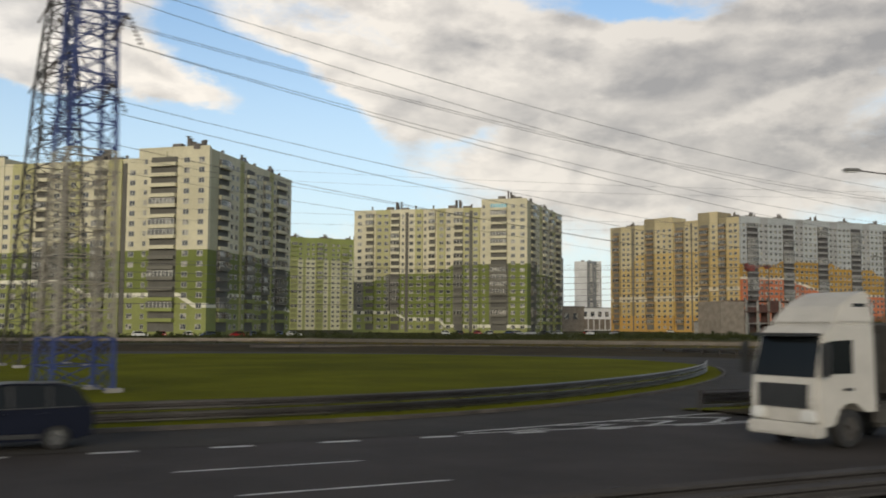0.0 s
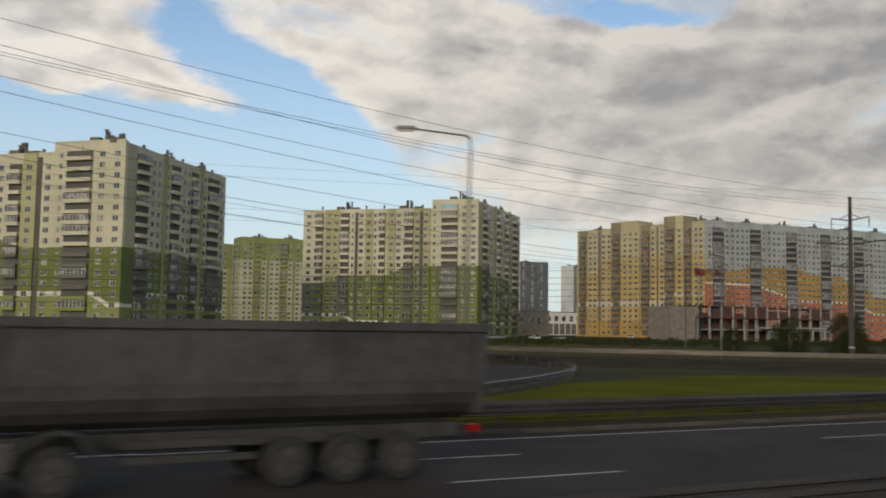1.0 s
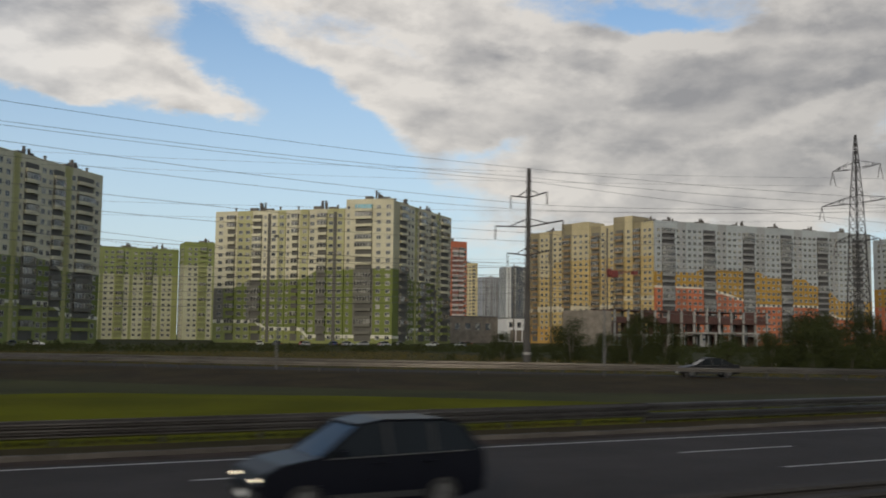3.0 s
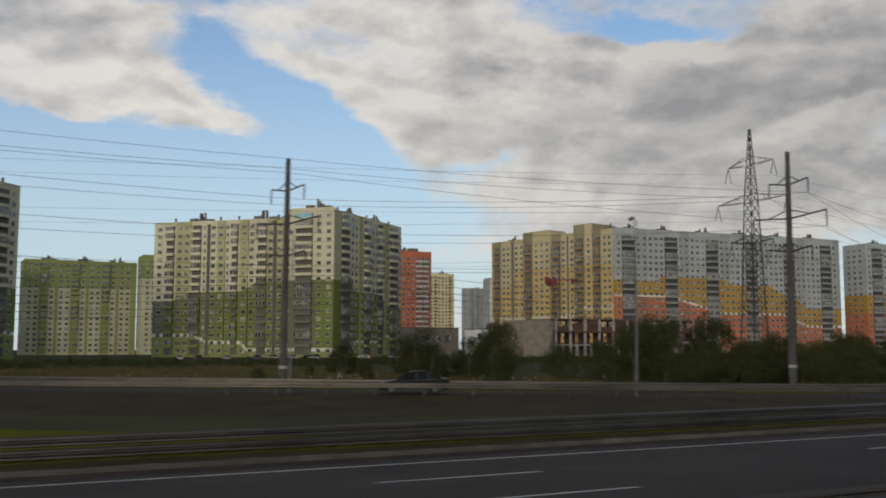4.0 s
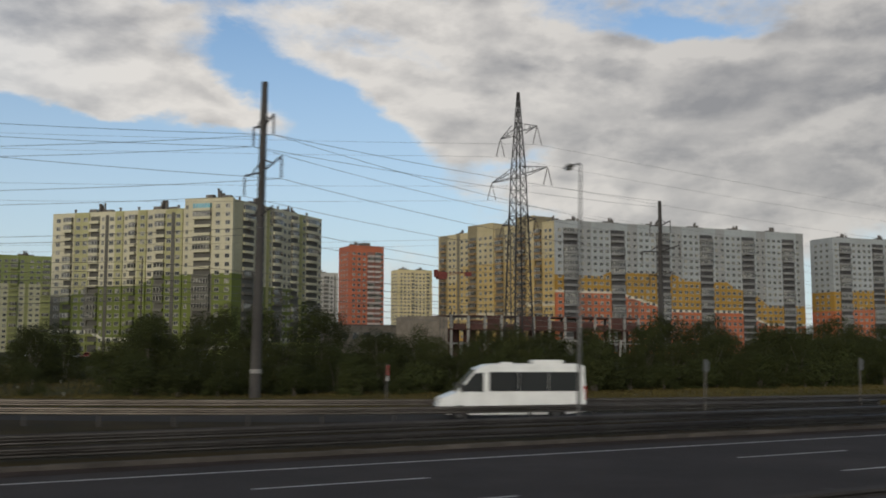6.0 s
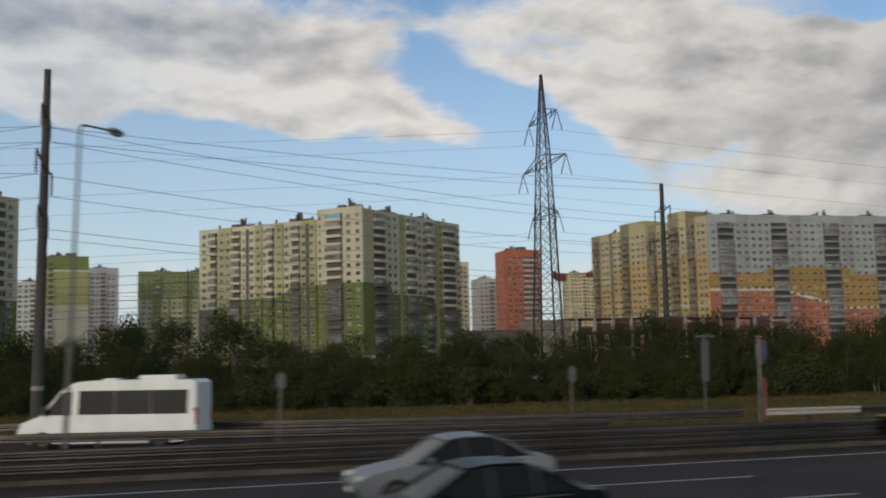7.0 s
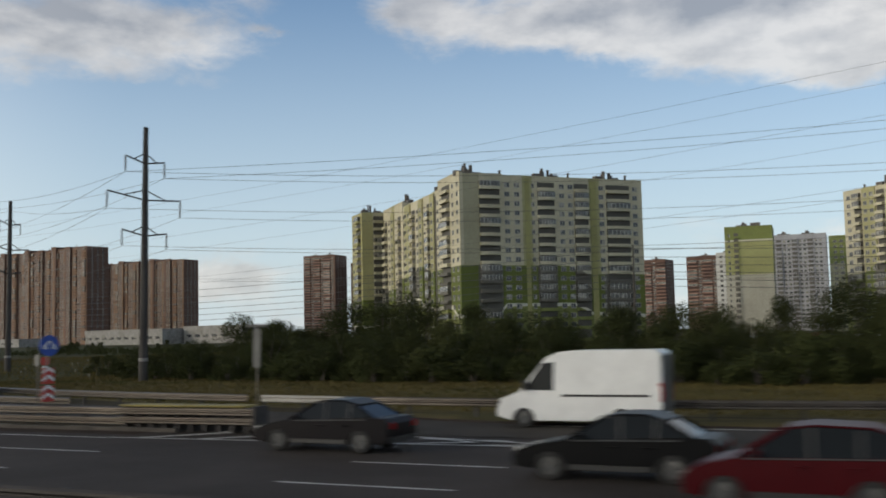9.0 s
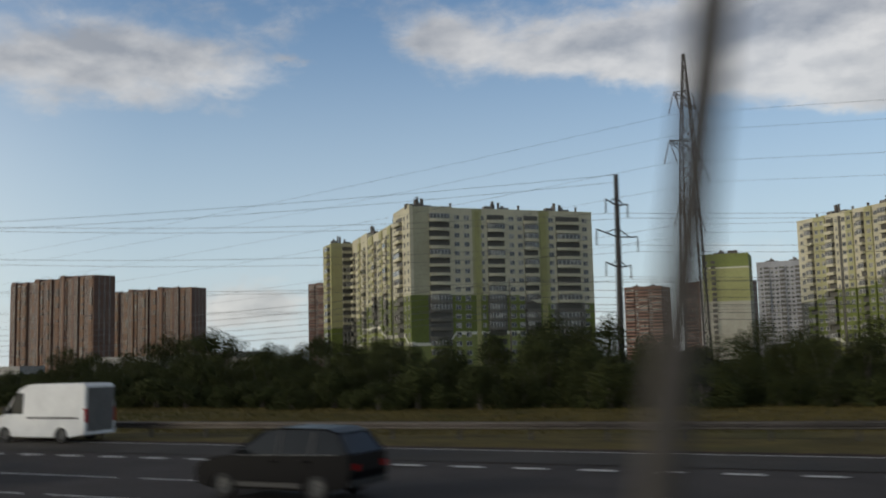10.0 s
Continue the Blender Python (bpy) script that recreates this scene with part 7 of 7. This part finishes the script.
def truck(x, off):
    """A white tractor with a dark tipper trailer, facing -x."""
    top = thing("truck", "white lorry tractor pulling a dark grey tipper trailer", "truck", (x, off + bow(x), 0.003), 0.0, "traffic")
    white = paint("lorry_white", (0.46, 0.44, 0.40), 0.45, 0.0, 0.15)
    grey = surface("tipper_steel", (0.055, 0.052, 0.048), 0.7, 0.4, 0.5, 4.0, 0.1, 0.2, stain=(0.034, 0.031, 0.028))
    dark = surface("road_dirt_grey", (0.035, 0.033, 0.030), 0.85, 0.4, 1.0, 8.0, 0, 0.2)
    bm = bmesh.new()
    slab(bm, [(0.05, 0.62), (-0.06, 1.3), (-0.02, 1.95), (0.26, 3.05), (0.62, 3.35), (2.3, 3.42), (2.35, 0.95), (1.98, 0.95)] + [(1.25 + 0.68 * math.cos(k), 0.52 + 0.72 * math.sin(k)) for k in (0.65, 1.1, 1.57, 2.04, 2.5)] + [(0.6, 0.62)], 1.23, 0.10)
    bmesh.ops.bevel(bm, geom=[e for e in bm.edges if e.calc_length() > 0.6], offset=0.08, segments=3, affect="EDGES")
    part("cab", bm, white, top)
    bm = bmesh.new()
    slab(bm, [(0.62, 3.36), (1.05, 3.82), (1.7, 4.18), (2.28, 4.28), (2.33, 3.36)], 1.12, 0.16)
    bmesh.ops.bevel(bm, geom=[e for e in bm.edges if e.calc_length() > 0.5], offset=0.06, segments=2, affect="EDGES")
    part("deflector", bm, white, top)
    bm = bmesh.new()
    box(bm, 1.5, 2.05, -1.04, 1.04, 3.62, 3.92)
    part("deflector_window", bm, CAR_GLASS, top, "dark window in the roof deflector")
    bm = bmesh.new()
    slab(bm, [(-0.045, 1.92), (-0.03, 1.92), (0.25, 2.98), (0.232, 3.0)], 1.08, 0.06)
    part("windscreen", bm, CAR_GLASS, top, "dark windscreen")
    bm = bmesh.new()
    box(bm, -0.18, 0.30, -1.0, 1.0, 3.02, 3.10)
    part("sun_visor", bm, TRIM, top)
    for side in (-1, 1):
        bm = bmesh.new()
        slab(bm, [(0.16, 2.0), (0.40, 2.88), (1.30, 2.92), (1.34, 2.0)], 0.02)
        part("side_window", bm, CAR_GLASS, top, "dark side window", m=Matrix.Translation((0, side * 1.17, 0)))
        bm = bmesh.new()
        box(bm, -0.12, 0.10, side * 1.42 - 0.12, side * 1.42 + 0.12, 1.95, 2.85)
        bmesh.ops.bevel(bm, geom=list(bm.edges), offset=0.05, segments=2, affect="EDGES")
        part("mirror", bm, TRIM, top)
        bm = bmesh.new()
        box(bm, -0.11, 0.14, side * 0.88 - 0.24, side * 0.88 + 0.24, 0.74, 1.04)
        bmesh.ops.bevel(bm, geom=list(bm.edges), offset=0.04, segments=2, affect="EDGES")
        part("headlight", bm, LENS, top)
        bm = bmesh.new()
        box(bm, 0.95, 1.3, side * 1.235 - 0.015, side * 1.235 + 0.015, 1.55, 1.62)
        part("door_handle", bm, TRIM, top)
        bm = bmesh.new()
        box(bm, 2.5, 4.1, side * 1.0 - 0.22, side * 1.0 + 0.22, 0.5, 1.12)
        bmesh.ops.bevel(bm, geom=list(bm.edges), offset=0.12, segments=3, affect="EDGES")
        part("fuel_tank", bm, grey, top, "dull grey fuel tank")
        bm = bmesh.new()
        slab(bm, [(4.05 + 0.72 * (1 - math.cos(k)), 0.72 + 0.62 * math.sin(k)) for k in (0.15, 0.6, 1.1, 1.57, 2.04, 2.5, 3.0)] + [(4.05 + 0.66 * (1 - math.cos(k)) + 0.06, 0.70 + 0.56 * math.sin(k)) for k in (3.0, 2.5, 2.04, 1.57, 1.1, 0.6, 0.15)], 0.22)
        part("mudguard", bm, TRIM, top, m=Matrix.Translation((0, side * 1.02, 0)))
        bm = bmesh.new()
        box(bm, 6.0, 8.6, side * 1.12 - 0.03, side * 1.12 + 0.03, 0.62, 0.76)
        box(bm, 6.0, 8.6, side * 1.12 - 0.03, side * 1.12 + 0.03, 0.92, 1.06)
        part("side_guard", bm, dark, top)
        bm = bmesh.new()
        box(bm, 13.75, 13.83, side * 0.95 - 0.18, side * 0.95 + 0.18, 0.95, 1.12)
        part("tail_light", bm, TAIL, top, "red tail light")
    bm = bmesh.new()
    box(bm, -0.14, 0.3, -1.22, 1.22, 0.32, 0.68)
    bmesh.ops.bevel(bm, geom=list(bm.edges), offset=0.06, segments=2, affect="EDGES")
    part("bumper", bm, white, top)
    bm = bmesh.new()
    box(bm, -0.085, -0.02, -0.86, 0.86, 1.08, 1.72)
    part("grille", bm, TRIM, top)
    bm = bmesh.new()
    box(bm, 1.6, 13.7, -0.45, 0.45, 0.82, 1.14)
    part("chassis", bm, dark, top)
    bm = bmesh.new()
    box(bm, 2.42, 2.62, -1.05, 1.05, 1.15, 3.1)
    part("cab_back_rack", bm, dark, top)
    # the tipper body, open at the top, rounded below
    bm = bmesh.new()
    arc = [(-1.27 * math.cos(k), 2.15 - 0.95 * math.sin(k)) for k in (0, 0.3, 0.6, 0.9, 1.25, 1.57, 1.89, 2.24, 2.54, 2.84, 3.1416)]
    outer = [(-1.27, 3.28)] + arc + [(1.27, 3.28), (1.19, 3.28)] + [(0.93 * y, z + 0.06) for y, z in reversed(arc)] + [(-1.19, 3.28)]
    a = [bm.verts.new((3.3, y, z)) for y, z in outer]
    b = [bm.verts.new((13.85, y, z)) for y, z in outer]
    for i in range(len(outer)):
        j = (i + 1) % len(outer)
        bm.faces.new((a[i], a[j], b[j], b[i]))
    bmesh.ops.recalc_face_normals(bm, faces=bm.faces)
    part("tipper_body", bm, grey, top)
    for x0 in (3.25, 13.75):
        bm = bmesh.new()
        prism(bm, [(x0, -1.2), (x0 + 0.1, -1.2), (x0 + 0.1, 1.2), (x0, 1.2)], 1.4, 3.32)
        part("end_panel", bm, grey, top)
    bm = bmesh.new()
    box(bm, 3.4, 13.7, -1.2, 1.2, 3.18, 3.30)
    part("tarpaulin", bm, surface("brown_tarpaulin", (0.06, 0.05, 0.042), 0.9, 0.3, 1.0, 6.0, 0, 0.4), top, "dark brown tarpaulin cover")
    for i in (0, 3, 6, 9):
        for side in (-1, 1):
            bm = bmesh.new()
            box(bm, 3.6 + 1.1 * i, 3.7 + 1.1 * i, side * 1.29 - 0.04, side * 1.29 + 0.04, 2.1, 3.26)
            part("rib", bm, grey, top)
    for side in (-1, 1):
        bm = bmesh.new()
        box(bm, 3.2, 13.9, side * 1.29 - 0.08, side * 1.29 + 0.08, 3.22, 3.40)
        part("top_rail", bm, grey, top)
    add_wheels(top, (1.25, 4.75, 9.3, 10.6, 11.9), 1.20, 1.62, DARK_RIM_ME)
    return top


def build_traffic():
    truck(22.2, 20.9)
    car("suv", "dark blue sport utility car on the slip lane", (0.006, 0.008, 0.017), 3.3, 29.4)
    car("suv", "dark navy car with bright headlights on the highway", (0.005, 0.0055, 0.009), 79.9, 18.2, True)
    car("hatch", "dark graphite car with headlights on", (0.008, 0.008, 0.010), 140.2, 18.2, True)
    car("sedan", "silver sedan driving on the highway", (0.21, 0.22, 0.23), 177.8, 22.2, False, 0.5)
    car("sedan", "dark grey sedan with bright headlights", (0.006, 0.007, 0.008), 176.6, 16.6, True)
    car("suv", "pale silver sport utility car on the highway", (0.30, 0.315, 0.35), 189.7, 14.3, False, 0.5)
    car("sedan", "dark burgundy sedan driving on the highway", (0.005, 0.004, 0.006), 206.5, 25.6)
    car("sedan", "black sedan with chrome window trim", (0.004, 0.004, 0.0045), 216.1, 22.3)
    car("hatch", "dark red hatchback on the highway", (0.050, 0.003, 0.005), 220.3, 19.6)
    car("suv", "black sport utility car on the highway", (0.004, 0.004, 0.005), 233.6, 21.2)
    ahead = car("sedan", "dark car on the raised entry road behind the guard rail", (0.012, 0.012, 0.013), 125.5, 0, y=58.4)
    ahead.matrix_basis = pose(125.5, 58.4, 0.415, 0, 0, -24)
    van("minibus", "white minibus with a row of dark windows", 169.85, 40.6, 6.7, 2.5, True, -20)
    van("van", "white delivery van on the entry road", 211.2, 35.6, 5.7, 2.6, False, 4)
    # parked cars in front of the blocks
    rng = random.Random(3)
    shades = [(0.6, 0.6, 0.58), (0.04, 0.04, 0.045), (0.3, 0.31, 0.32), (0.25, 0.02, 0.02), (0.05, 0.07, 0.14)]
    made = [car("hatch", "parked car in front of the apartment blocks", c, -300 + 6 * i, 0, y=260) for i, c in enumerate(shades)]
    spots = [(170 + 5.4 * i + rng.uniform(-1, 1), 300 + rng.uniform(-10, 8)) for i in range(14)] + [(60 + 6 * i, 262 + rng.uniform(-6, 4)) for i in range(8)] + [(340 + 7 * i, 372 + rng.uniform(-8, 8)) for i in range(6)]
    for i, (x, y) in enumerate(spots):
        m = pose(x, y, 0.003, 0, 0, rng.choice((0, 180, 80, -90)))
        if i < len(made):
            made[i].matrix_basis = m
        else:
            copy_thing(made[rng.randrange(5)], m)


build_traffic()
build_kerbs()
